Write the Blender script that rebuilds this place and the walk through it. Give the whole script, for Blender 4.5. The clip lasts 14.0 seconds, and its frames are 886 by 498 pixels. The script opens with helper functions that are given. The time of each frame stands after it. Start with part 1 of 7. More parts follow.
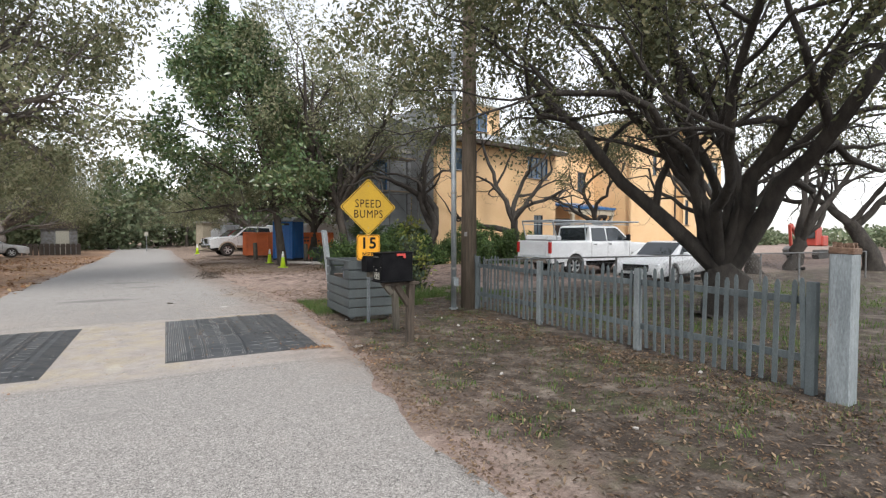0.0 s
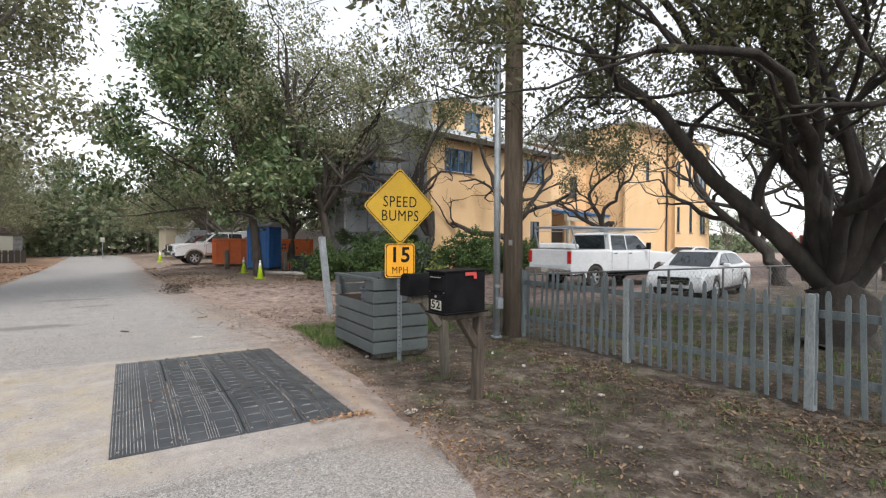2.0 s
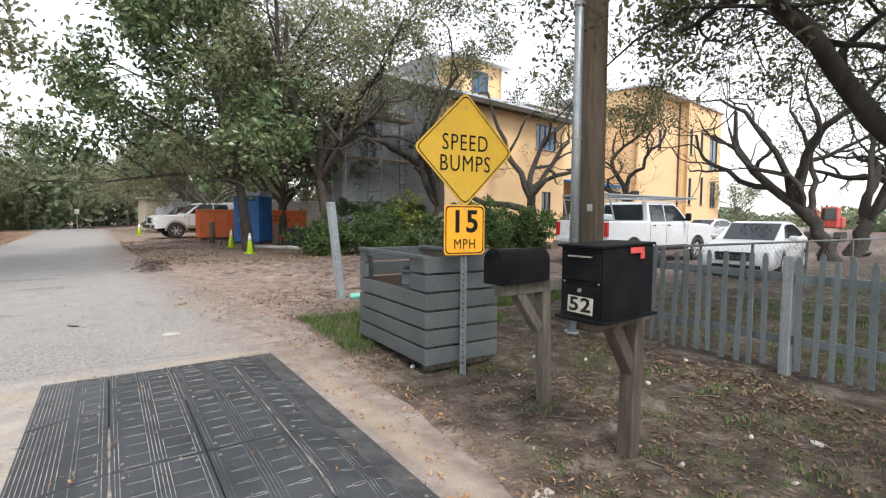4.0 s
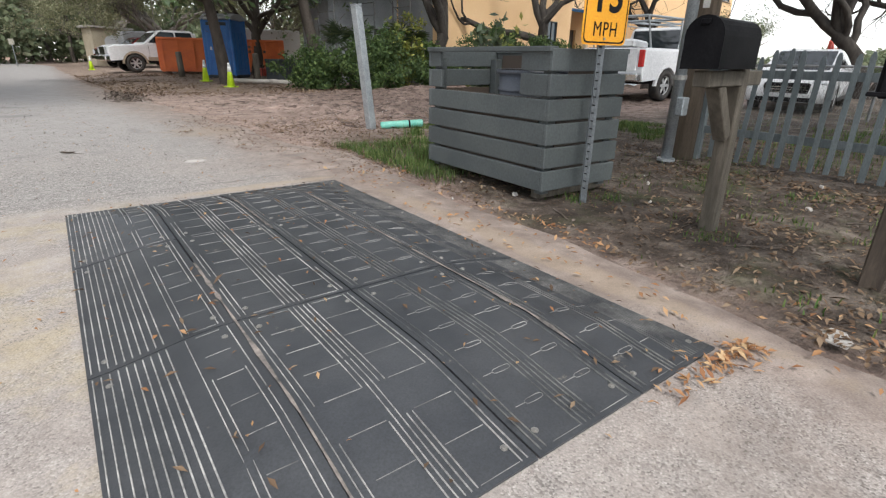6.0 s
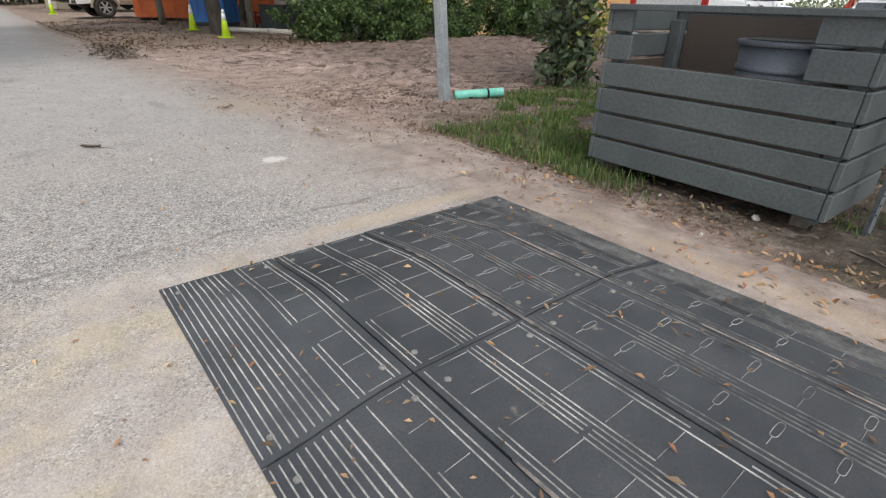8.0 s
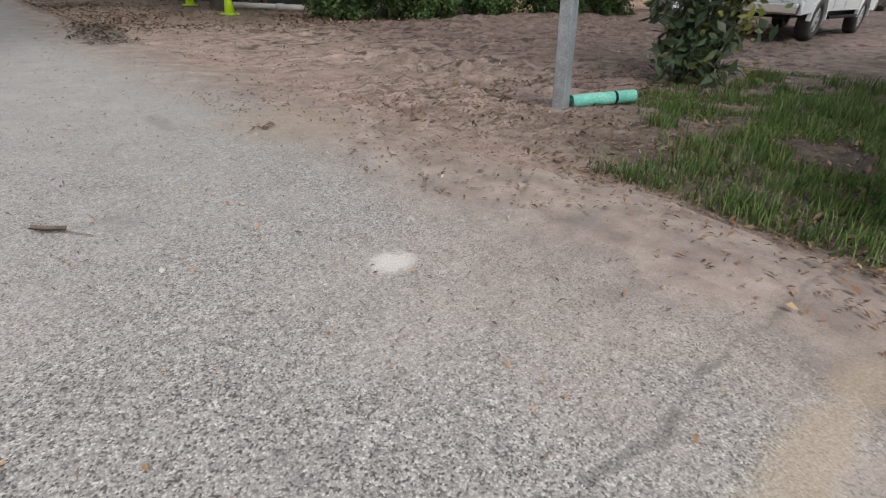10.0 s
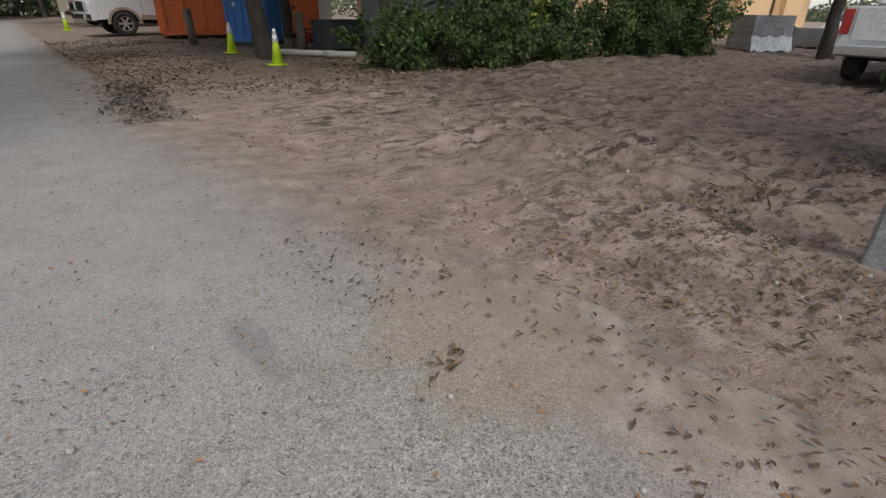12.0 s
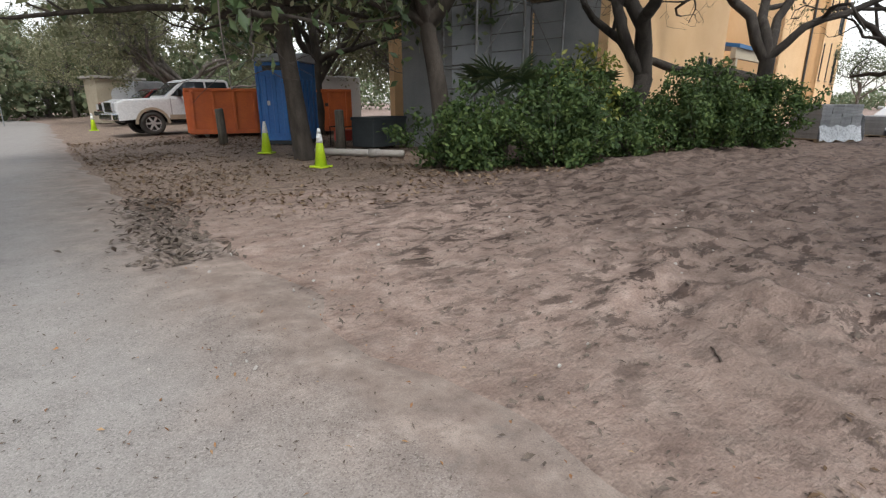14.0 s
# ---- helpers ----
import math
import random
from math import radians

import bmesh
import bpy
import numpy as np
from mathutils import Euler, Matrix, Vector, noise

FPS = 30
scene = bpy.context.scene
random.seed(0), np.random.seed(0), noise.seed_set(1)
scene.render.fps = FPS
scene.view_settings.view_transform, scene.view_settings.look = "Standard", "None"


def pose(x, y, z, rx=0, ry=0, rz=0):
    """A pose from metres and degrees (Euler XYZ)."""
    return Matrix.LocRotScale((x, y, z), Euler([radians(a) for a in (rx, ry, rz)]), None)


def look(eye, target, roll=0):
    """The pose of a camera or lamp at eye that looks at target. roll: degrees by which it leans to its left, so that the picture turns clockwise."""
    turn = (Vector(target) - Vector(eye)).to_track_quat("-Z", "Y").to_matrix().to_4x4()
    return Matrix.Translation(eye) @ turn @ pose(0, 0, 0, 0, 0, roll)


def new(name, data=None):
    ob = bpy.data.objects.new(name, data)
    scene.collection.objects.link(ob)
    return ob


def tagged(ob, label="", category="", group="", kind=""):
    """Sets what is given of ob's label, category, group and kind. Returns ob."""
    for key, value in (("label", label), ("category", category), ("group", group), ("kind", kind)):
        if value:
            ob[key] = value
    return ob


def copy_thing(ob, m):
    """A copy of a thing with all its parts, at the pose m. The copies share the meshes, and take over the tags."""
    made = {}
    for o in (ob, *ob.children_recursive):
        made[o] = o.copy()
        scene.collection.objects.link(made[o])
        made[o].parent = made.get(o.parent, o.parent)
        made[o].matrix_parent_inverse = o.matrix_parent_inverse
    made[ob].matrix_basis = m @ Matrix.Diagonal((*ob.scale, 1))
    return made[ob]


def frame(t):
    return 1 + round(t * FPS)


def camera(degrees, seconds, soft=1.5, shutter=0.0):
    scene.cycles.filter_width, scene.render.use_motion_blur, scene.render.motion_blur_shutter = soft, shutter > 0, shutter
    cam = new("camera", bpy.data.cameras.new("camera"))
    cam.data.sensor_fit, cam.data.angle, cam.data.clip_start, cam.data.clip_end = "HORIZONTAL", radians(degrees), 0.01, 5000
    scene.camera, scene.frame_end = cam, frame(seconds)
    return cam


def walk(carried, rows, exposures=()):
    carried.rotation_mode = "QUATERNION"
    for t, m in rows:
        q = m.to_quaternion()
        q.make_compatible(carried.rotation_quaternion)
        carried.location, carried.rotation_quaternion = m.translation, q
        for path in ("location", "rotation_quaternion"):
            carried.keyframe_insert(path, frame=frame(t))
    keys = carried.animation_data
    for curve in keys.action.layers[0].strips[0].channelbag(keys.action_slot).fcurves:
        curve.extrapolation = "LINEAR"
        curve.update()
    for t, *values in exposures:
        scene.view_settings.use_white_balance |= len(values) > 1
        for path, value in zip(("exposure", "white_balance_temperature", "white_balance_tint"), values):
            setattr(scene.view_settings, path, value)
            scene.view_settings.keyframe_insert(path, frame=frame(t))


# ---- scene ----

LENS = 83.1
cam = camera(LENS, 14.0, soft=1.25)
PATH = [
    (0, (0.027, 0.633, 1.69), (0.997, 2.381, 1.632), 0.1),
    (0.5, (0.04, 1.35, 1.722), (1.036, 3.084, 1.67), 0.5),
    (1, (0.063, 2.03, 1.7), (1.082, 3.751, 1.658), 0.1),
    (1.5, (0.118, 2.738, 1.707), (1.163, 4.443, 1.672), 0.2),
    (2, (0.123, 3.383, 1.719), (1.195, 5.071, 1.688), 0.3),
    (2.2, (0.174, 3.634, 1.675), (1.253, 5.317, 1.655), 0.1),
    (4.3, (0.625, 6.11, 1.535), (1.738, 7.76, 1.336), 0.8),
    (4.5, (0.665, 6.283, 1.418), (1.771, 7.927, 1.146), 1.0),
    (5, (0.619, 6.645, 1.222), (1.714, 8.254, 0.762), 1.1),
    (5.5, (0.342, 6.902, 1.127), (1.438, 8.456, 0.506), 0.8),
    (6, (0.111, 7.279, 1.081), (1.236, 8.772, 0.368), 1.0),
    (6.5, (-0.123, 7.697, 1.144), (1.011, 9.164, 0.395), 1.1),
    (7, (-0.287, 8.184, 1.152), (0.854, 9.625, 0.363), 1.1),
    (7.2, (-0.31, 8.433, 1.177), (0.839, 9.854, 0.366), 1.4),
    (9.3, (0.058, 10.747, 1.029), (1.196, 12.097, 0.089), 1.7),
    (9.5, (0.1, 11.017, 1.011), (1.244, 12.358, 0.066), 2.0),
    (10, (0.167, 11.614, 1.066), (1.305, 12.952, 0.109), 1.8),
    (10.5, (0.252, 12.244, 1.092), (1.391, 13.583, 0.138), 1.9),
    (11, (0.321, 12.879, 1.143), (1.445, 14.239, 0.202), 1.7),
    (11.5, (0.415, 13.489, 1.203), (1.53, 14.878, 0.293), 1.1),
    (12, (0.517, 14.114, 1.321), (1.626, 15.532, 0.45), 0.8),
    (12.5, (0.604, 14.717, 1.334), (1.717, 16.159, 0.508), 0.8),
    (13, (0.662, 15.36, 1.336), (1.794, 16.836, 0.602), 0.7),
    (13.5, (0.698, 15.9, 1.347), (1.849, 17.42, 0.742), 0.1),
    (14, (0.817, 16.545, 1.346), (1.971, 18.077, 0.78), -0.2),
]
EXPOSURE = 0.95
STOPS = [(0, 0.12), (2, 0.12), (4.5, 0.40), (5, 0.38), (6, 0.16), (7, 0.14), (9.5, 0.08), (10, -0.15), (10.5, -0.42), (11, -0.53), (11.5, -0.6), (12, -0.54), (12.5, -0.32), (13, -0.2), (13.5, -0.14), (14, -0.08)]
walk(cam, [(t, look(eye, target, roll)) for t, eye, target, roll in PATH], [(t, EXPOSURE + s) for t, s in STOPS])

# ---- light: a bright overcast sky with a broad, weak sun behind cloud ----
SUN_EL, SUN_AZ = radians(52), radians(200)
world = bpy.data.worlds.new("overcast_sky")
scene.world = world
world.use_nodes = True
wn, wl = world.node_tree.nodes, world.node_tree.links
sky = wn.new("ShaderNodeTexSky")
sky.sky_type, sky.sun_disc = "NISHITA", False
sky.sun_elevation, sky.sun_rotation = SUN_EL, SUN_AZ
sky.air_density, sky.dust_density, sky.ozone_density = 1.0, 1.0, 1.0
grey = wn.new("ShaderNodeHueSaturation")
grey.inputs["Saturation"].default_value = 0.22
wl.new(sky.outputs[0], grey.inputs["Color"])
wl.new(grey.outputs[0], wn["Background"].inputs[0])
wn["Background"].inputs[1].default_value = 0.15
sun = new("sun", bpy.data.lights.new("sun", "SUN"))
sun.data.energy, sun.data.angle, sun.data.color = 1.3, radians(18), (1.0, 0.97, 0.92)
sun.matrix_world = look((0, 0, 30), (-math.sin(SUN_AZ) * 20, -math.cos(SUN_AZ) * 20, 30 - 20 * math.tan(SUN_EL)))


# ---- materials ----
def nodes_of(name, rough=0.7, metal=0.0):
    m = bpy.data.materials.new(name)
    m.use_nodes = True
    t = m.node_tree
    b = t.nodes["Principled BSDF"]
    b.inputs["Roughness"].default_value, b.inputs["Metallic"].default_value = rough, metal
    return m, t, b


def nd(t, kind, **ins):
    n = t.nodes.new("ShaderNode" + kind)
    for k, v in ins.items():
        n.inputs[k.replace("_", " ")].default_value = v
    return n


def position(t, scale=(1, 1, 1)):
    g = t.nodes.new("ShaderNodeTexCoord")
    m = t.nodes.new("ShaderNodeMapping")
    m.inputs["Scale"].default_value = scale
    t.links.new(g.outputs["Object"], m.inputs[0])
    return m.outputs[0]


def world_pos(t):
    return t.nodes.new("ShaderNodeNewGeometry").outputs["Position"]


def noise_tex(t, pos, scale, detail=4.0, rough=0.6):
    n = nd(t, "TexNoise", Scale=scale, Detail=detail, Roughness=rough)
    t.links.new(pos, n.inputs["Vector"])
    return n.outputs["Fac"]


def ramp(t, fac, stops):
    r = t.nodes.new("ShaderNodeValToRGB")
    e = r.color_ramp.elements
    while len(e) < len(stops):
        e.new(0.5)
    for el, (p, c) in zip(e, stops):
        el.position = p
        el.color = (*c, 1) if isinstance(c, tuple) else (c, c, c, 1)
    t.links.new(fac, r.inputs[0])
    return r.outputs[0]


def mix(t, fac, a, b, mode="MIX"):
    n = t.nodes.new("ShaderNodeMix")
    n.data_type, n.blend_type = "RGBA", mode
    for sock, v in ((n.inputs["Factor"], fac), (n.inputs["A"], a), (n.inputs["B"], b)):
        s = [x for x in n.inputs if x.name == sock.name and x.type == ("VALUE" if sock.name == "Factor" else "RGBA")][0]
        if isinstance(v, (int, float)):
            s.default_value = v
        elif isinstance(v, tuple):
            s.default_value = (*v, 1)
        else:
            t.links.new(v, s)
    return [x for x in n.outputs if x.type == "RGBA"][0]


def calc(t, op, a, b=0.0, c=0.0, clamp=False):
    n = t.nodes.new("ShaderNodeMath")
    n.operation, n.use_clamp = op, clamp
    for i, v in enumerate((a, b, c)):
        if isinstance(v, (int, float)):
            n.inputs[i].default_value = v
        else:
            t.links.new(v, n.inputs[i])
    return n.outputs[0]


def bump(t, b, height, strength=0.4, distance=0.01):
    n = nd(t, "Bump", Strength=strength, Distance=distance)
    t.links.new(height, n.inputs["Height"])
    t.links.new(n.outputs[0], b.inputs["Normal"])


def worn(name, c1, c2, scale=3.0, fine=60.0, rough=0.7, metal=0.0, bumpy=0.3, dist=0.004, stretch=(1, 1, 1), vary=0.0, spots=None):
    """A surface of two tones in large patches, fine grain over them and relief."""
    m, t, b = nodes_of(name, rough, metal)
    p = position(t, stretch)
    big, small = noise_tex(t, p, scale), noise_tex(t, p, fine, 3.0)
    col = mix(t, ramp(t, big, [(0.35, 0.0), (0.65, 1.0)]), c1, c2)
    col = mix(t, 0.5, col, ramp(t, small, [(0.3, 0.25), (0.7, 0.75)]), "OVERLAY")
    if spots:
        col = mix(t, ramp(t, noise_tex(t, p, scale * 3.1, 6.0, 0.7), [(spots[1], 0.0), (spots[1] + 0.06, 1.0)]), col, spots[0])
    if vary:
        o = t.nodes.new("ShaderNodeObjectInfo")
        h = nd(t, "HueSaturation")
        t.links.new(calc(t, "MULTIPLY_ADD", o.outputs["Random"], vary, 1 - vary / 2), h.inputs["Value"])
        t.links.new(col, h.inputs["Color"])
        col = h.outputs[0]
    t.links.new(col, b.inputs["Base Color"])
    t.links.new(ramp(t, small, [(0.2, max(rough - 0.12, 0.03)), (0.8, min(rough + 0.1, 1.0))]), b.inputs["Roughness"])
    bump(t, b, small, bumpy, dist)
    return m


def leafy(name, c1, c2, c3, rough=0.55, through_light=0.25):
    m, t, b = nodes_of(name, rough)
    g = t.nodes.new("ShaderNodeNewGeometry")
    col = ramp(t, g.outputs["Random Per Island"], [(0.0, c1), (0.55, c2), (1.0, c3)])
    big = noise_tex(t, g.outputs["Position"], 0.55, 3.0)
    col = mix(t, 0.45, col, ramp(t, big, [(0.35, 0.3), (0.65, 0.7)]), "OVERLAY")
    t.links.new(col, b.inputs["Base Color"])
    tr = t.nodes.new("ShaderNodeBsdfTranslucent")
    t.links.new(col, tr.inputs[0])
    mx = t.nodes.new("ShaderNodeMixShader")
    mx.inputs[0].default_value = through_light
    t.links.new(b.outputs[0], mx.inputs[1])
    t.links.new(tr.outputs[0], mx.inputs[2])
    t.links.new(mx.outputs[0], t.nodes["Material Output"].inputs[0])
    return m


def glass(name, tint=(0.02, 0.025, 0.03)):
    m, t, b = nodes_of(name, 0.04)
    b.inputs["Base Color"].default_value = (*tint, 1)
    b.inputs["Specular IOR Level"].default_value = 0.8
    p = position(t)
    bump(t, b, noise_tex(t, p, 1.5, 1.0), 0.05, 0.02)
    return m


def plain(name, c, rough=0.5, metal=0.0):
    return worn(name, c, tuple(v * 0.85 for v in c), 4.0, 90.0, rough, metal, 0.08, 0.002)


def smooth(t, v, a, b):
    n = t.nodes.new("ShaderNodeMapRange")
    n.interpolation_type = "SMOOTHSTEP"
    n.inputs["From Min"].default_value, n.inputs["From Max"].default_value = a, b
    t.links.new(v, n.inputs["Value"])
    return n.outputs[0]


def band(t, v, a, b, soft_a, soft_b):
    return calc(t, "MULTIPLY", smooth(t, v, a - soft_a, a + soft_a), calc(t, "SUBTRACT", 1.0, smooth(t, v, b - soft_b, b + soft_b)))


def ground_material():
    m, t, b = nodes_of("sand_and_leaf_litter", 0.85)
    p = world_pos(t)
    sp = t.nodes.new("ShaderNodeSeparateXYZ")
    t.links.new(p, sp.inputs[0])
    wob = calc(t, "MULTIPLY_ADD", noise_tex(t, p, 0.7, 5.0), 2.4, -1.2)
    X, Y = calc(t, "ADD", sp.outputs[0], wob), calc(t, "ADD", sp.outputs[1], wob)
    n_big, n_mid, n_fine = noise_tex(t, p, 0.5, 5.0), noise_tex(t, p, 4.0, 5.0, 0.65), noise_tex(t, p, 70.0, 3.0)
    sand = ramp(t, n_mid, [(0.3, (0.225, 0.160, 0.134)), (0.5, (0.308, 0.231, 0.196)), (0.68, (0.388, 0.306, 0.264))])
    sand = mix(t, ramp(t, n_big, [(0.5, 0.0), (0.7, 0.5)]), sand, (0.21, 0.16, 0.13))
    # darker churned sand in the lot, with near-black clod marks over it
    lot = calc(t, "MULTIPLY", smooth(t, X, 2.6, 7.5), band(t, Y, 15.0, 27.0, 1.0, 2.0))
    sand = mix(t, calc(t, "MULTIPLY", lot, 0.85), sand, ramp(t, n_mid, [(0.35, (0.085, 0.060, 0.050)), (0.65, (0.165, 0.122, 0.104))]))
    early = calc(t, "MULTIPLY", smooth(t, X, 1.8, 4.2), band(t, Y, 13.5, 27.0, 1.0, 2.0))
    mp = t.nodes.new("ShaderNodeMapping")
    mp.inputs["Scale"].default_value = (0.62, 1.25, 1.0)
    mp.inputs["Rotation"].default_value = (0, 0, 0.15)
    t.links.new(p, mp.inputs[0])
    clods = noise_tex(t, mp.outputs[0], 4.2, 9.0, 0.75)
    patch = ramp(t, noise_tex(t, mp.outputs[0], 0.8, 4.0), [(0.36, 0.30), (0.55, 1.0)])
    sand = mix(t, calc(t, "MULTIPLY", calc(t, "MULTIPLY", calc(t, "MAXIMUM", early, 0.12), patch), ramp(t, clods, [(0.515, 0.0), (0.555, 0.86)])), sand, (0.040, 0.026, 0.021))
    # soil with litter and thin grass on the verge
    soil = ramp(t, n_mid, [(0.3, (0.042, 0.031, 0.025)), (0.48, (0.10, 0.077, 0.061)), (0.64, (0.32, 0.268, 0.225))])
    chips = nd(t, "TexVoronoi", Scale=26.0)
    t.links.new(p, chips.inputs["Vector"])
    soil = mix(t, ramp(t, noise_tex(t, p, 0.9, 6.0, 0.7), [(0.42, 0.7), (0.62, 0.1)]), soil, (0.040, 0.029, 0.022))
    soil = mix(t, ramp(t, chips.outputs["Distance"], [(0.12, 0.55), (0.3, 0.0)]), soil, mix(t, chips.outputs["Color"], (0.24, 0.15, 0.08), (0.30, 0.23, 0.16)))
    soil = mix(t, ramp(t, noise_tex(t, p, 0.75, 7.0, 0.7), [(0.55, 0.0), (0.66, 0.55)]), soil, (0.29, 0.24, 0.20))
    soil = mix(t, ramp(t, noise_tex(t, p, 1.3, 6.0, 0.7), [(0.52, 0.0), (0.64, 0.6)]), soil, (0.075, 0.09, 0.033))
    # the oak's shade over the verge, mixed into the soil colour
    soil = mix(t, 0.3, soil, (0.026, 0.020, 0.016))
    verge = calc(t, "MULTIPLY", smooth(t, calc(t, "SUBTRACT", X, calc(t, "MULTIPLY", smooth(t, sp.outputs[1], 9.0, 12.5), 0.45)), 2.0, 3.0), calc(t, "SUBTRACT", 1.0, smooth(t, Y, 12.6, 15.2)))
    col = mix(t, verge, sand, soil)
    # leaf litter by the cones and under the trees
    lit = calc(t, "MULTIPLY", band(t, X, 0.6, 9.0, 0.8, 1.5), smooth(t, Y, 23.0, 26.0))
    litc = ramp(t, chips.outputs["Distance"], [(0.1, (0.16, 0.10, 0.065)), (0.35, (0.075, 0.055, 0.042)), (0.6, (0.30, 0.23, 0.18))])
    col = mix(t, calc(t, "MULTIPLY", lit, 0.75), col, litc)
    # the rusty leaf carpet on the other side of the road
    rust = calc(t, "MULTIPLY", calc(t, "SUBTRACT", 1.0, smooth(t, X, -4.6, -3.2)), smooth(t, Y, 10.0, 16.0))
    rustc = ramp(t, n_mid, [(0.3, (0.17, 0.09, 0.05)), (0.55, (0.30, 0.19, 0.12)), (0.75, (0.40, 0.31, 0.24))])
    col = mix(t, calc(t, "MULTIPLY", rust, 0.9), col, rustc)
    col = mix(t, 0.4, col, ramp(t, n_fine, [(0.25, 0.2), (0.75, 0.8)]), "OVERLAY")
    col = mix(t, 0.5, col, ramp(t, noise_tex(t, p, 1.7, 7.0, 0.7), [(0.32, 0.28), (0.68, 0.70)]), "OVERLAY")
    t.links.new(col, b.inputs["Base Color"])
    b.inputs["Specular IOR Level"].default_value = 0.3
    h = calc(t, "ADD", calc(t, "MULTIPLY", n_fine, 0.12), calc(t, "ADD", noise_tex(t, p, 12.0, 5.0, 0.6), calc(t, "MULTIPLY", clods, 1.6)))
    bump(t, b, h, 0.8, 0.04)
    return m


def asphalt_material():
    m, t, b = nodes_of("chip_seal_asphalt", 0.72)
    p = world_pos(t)
    sp = t.nodes.new("ShaderNodeSeparateXYZ")
    t.links.new(p, sp.inputs[0])
    wob = calc(t, "MULTIPLY_ADD", noise_tex(t, p, 0.9, 6.0, 0.65), 1.6, -0.8)
    X, Y = calc(t, "ADD", sp.outputs[0], wob), calc(t, "ADD", sp.outputs[1], wob)
    cell = nd(t, "TexVoronoi", Scale=145.0)
    t.links.new(p, cell.inputs["Vector"])
    sep = t.nodes.new("ShaderNodeSeparateColor")
    t.links.new(cell.outputs["Color"], sep.inputs[0])
    chips = ramp(t, sep.outputs[0], [(0.0, (0.065, 0.061, 0.058)), (0.14, (0.115, 0.107, 0.10)), (0.26, (0.245, 0.228, 0.215)), (0.7, (0.325, 0.303, 0.286)), (1.0, (0.47, 0.445, 0.42))])
    chips = mix(t, ramp(t, cell.outputs["Distance"], [(0.45, 0.0), (0.85, 0.55)]), chips, (0.13, 0.125, 0.12))
    chips = mix(t, 0.55, chips, ramp(t, noise_tex(t, p, 42.0, 3.0, 0.7), [(0.34, 0.22), (0.66, 0.78)]), "OVERLAY")
    n_big, n_mid, n_fine = noise_tex(t, p, 0.45, 5.0), noise_tex(t, p, 3.0, 6.0, 0.7), noise_tex(t, p, 130.0, 3.0)
    sandc = ramp(t, noise_tex(t, p, 4.0, 5.0, 0.65), [(0.3, (0.27, 0.232, 0.208)), (0.5, (0.335, 0.293, 0.264)), (0.68, (0.395, 0.352, 0.322))])
    n_big2 = noise_tex(t, p, 0.5, 5.0)
    # sand blown in from the edge, and over all of the road farther on
    rim = calc(t, "SUBTRACT", sp.outputs[0], calc(t, "MULTIPLY_ADD", smooth(t, sp.outputs[1], 14.0, 27.0), -1.1, 2.5))
    edge = calc(t, "MULTIPLY", smooth(t, calc(t, "ADD", rim, wob), -1.7, -0.1), smooth(t, Y, 5.5, 8.0))
    edge = calc(t, "MAXIMUM", edge, calc(t, "MULTIPLY", smooth(t, rim, -0.9, -0.35), smooth(t, Y, 6.5, 8.0)))
    far = calc(t, "MULTIPLY", smooth(t, Y, 12.8, 17.5), 0.72)
    cover = calc(t, "MAXIMUM", calc(t, "MAXIMUM", edge, far), calc(t, "MULTIPLY", ramp(t, n_big, [(0.4, 0.0), (0.7, 0.7)]), smooth(t, Y, 6.0, 11.0)))
    cover = calc(t, "ADD", cover, calc(t, "MULTIPLY_ADD", n_mid, 0.7, -0.35), 0.0, True)
    # the bed of the cushions, with worn yellow paint
    bed = band(t, sp.outputs[1], 7.35, 11.75, 0.12, 0.12)
    cover = calc(t, "MAXIMUM", cover, calc(t, "MULTIPLY", bed, ramp(t, n_mid, [(0.3, 0.25), (0.6, 0.85)])))
    rims = ramp(t, noise_tex(t, p, 4.0, 5.0, 0.65), [(0.3, (0.165, 0.125, 0.106)), (0.5, (0.25, 0.20, 0.172)), (0.68, (0.35, 0.29, 0.252))])
    rims = mix(t, ramp(t, n_big2, [(0.5, 0.0), (0.7, 0.5)]), rims, (0.21, 0.16, 0.13))
    rims = mix(t, 0.5, rims, ramp(t, noise_tex(t, p, 1.7, 7.0, 0.7), [(0.32, 0.28), (0.68, 0.70)]), "OVERLAY")
    sandc = mix(t, smooth(t, Y, 12.0, 15.5), sandc, ramp(t, n_mid, [(0.3, (0.262, 0.245, 0.234)), (0.7, (0.355, 0.338, 0.325))]))
    sandc = mix(t, smooth(t, calc(t, "ADD", rim, wob), -1.6, -0.1), sandc, rims)
    sandc = mix(t, smooth(t, rim, -1.3, -0.3), sandc, rims)
    col = mix(t, cover, chips, sandc)
    yel = calc(t, "MULTIPLY", calc(t, "MULTIPLY", band(t, X, -1.7, 0.35, 0.2, 0.3), band(t, sp.outputs[1], 7.45, 11.7, 0.15, 0.15)), ramp(t, noise_tex(t, p, 2.2, 6.0, 0.75), [(0.46, 0.0), (0.64, 0.42)]))
    col = mix(t, yel, col, (0.42, 0.34, 0.18))
    specks = calc(t, "MULTIPLY", calc(t, "LESS_THAN", sep.outputs[0], 0.09), ramp(t, noise_tex(t, p, 1.6, 6.0, 0.7), [(0.40, 0.0), (0.65, 0.45)]))
    col = mix(t, specks, col, (0.06, 0.056, 0.052))

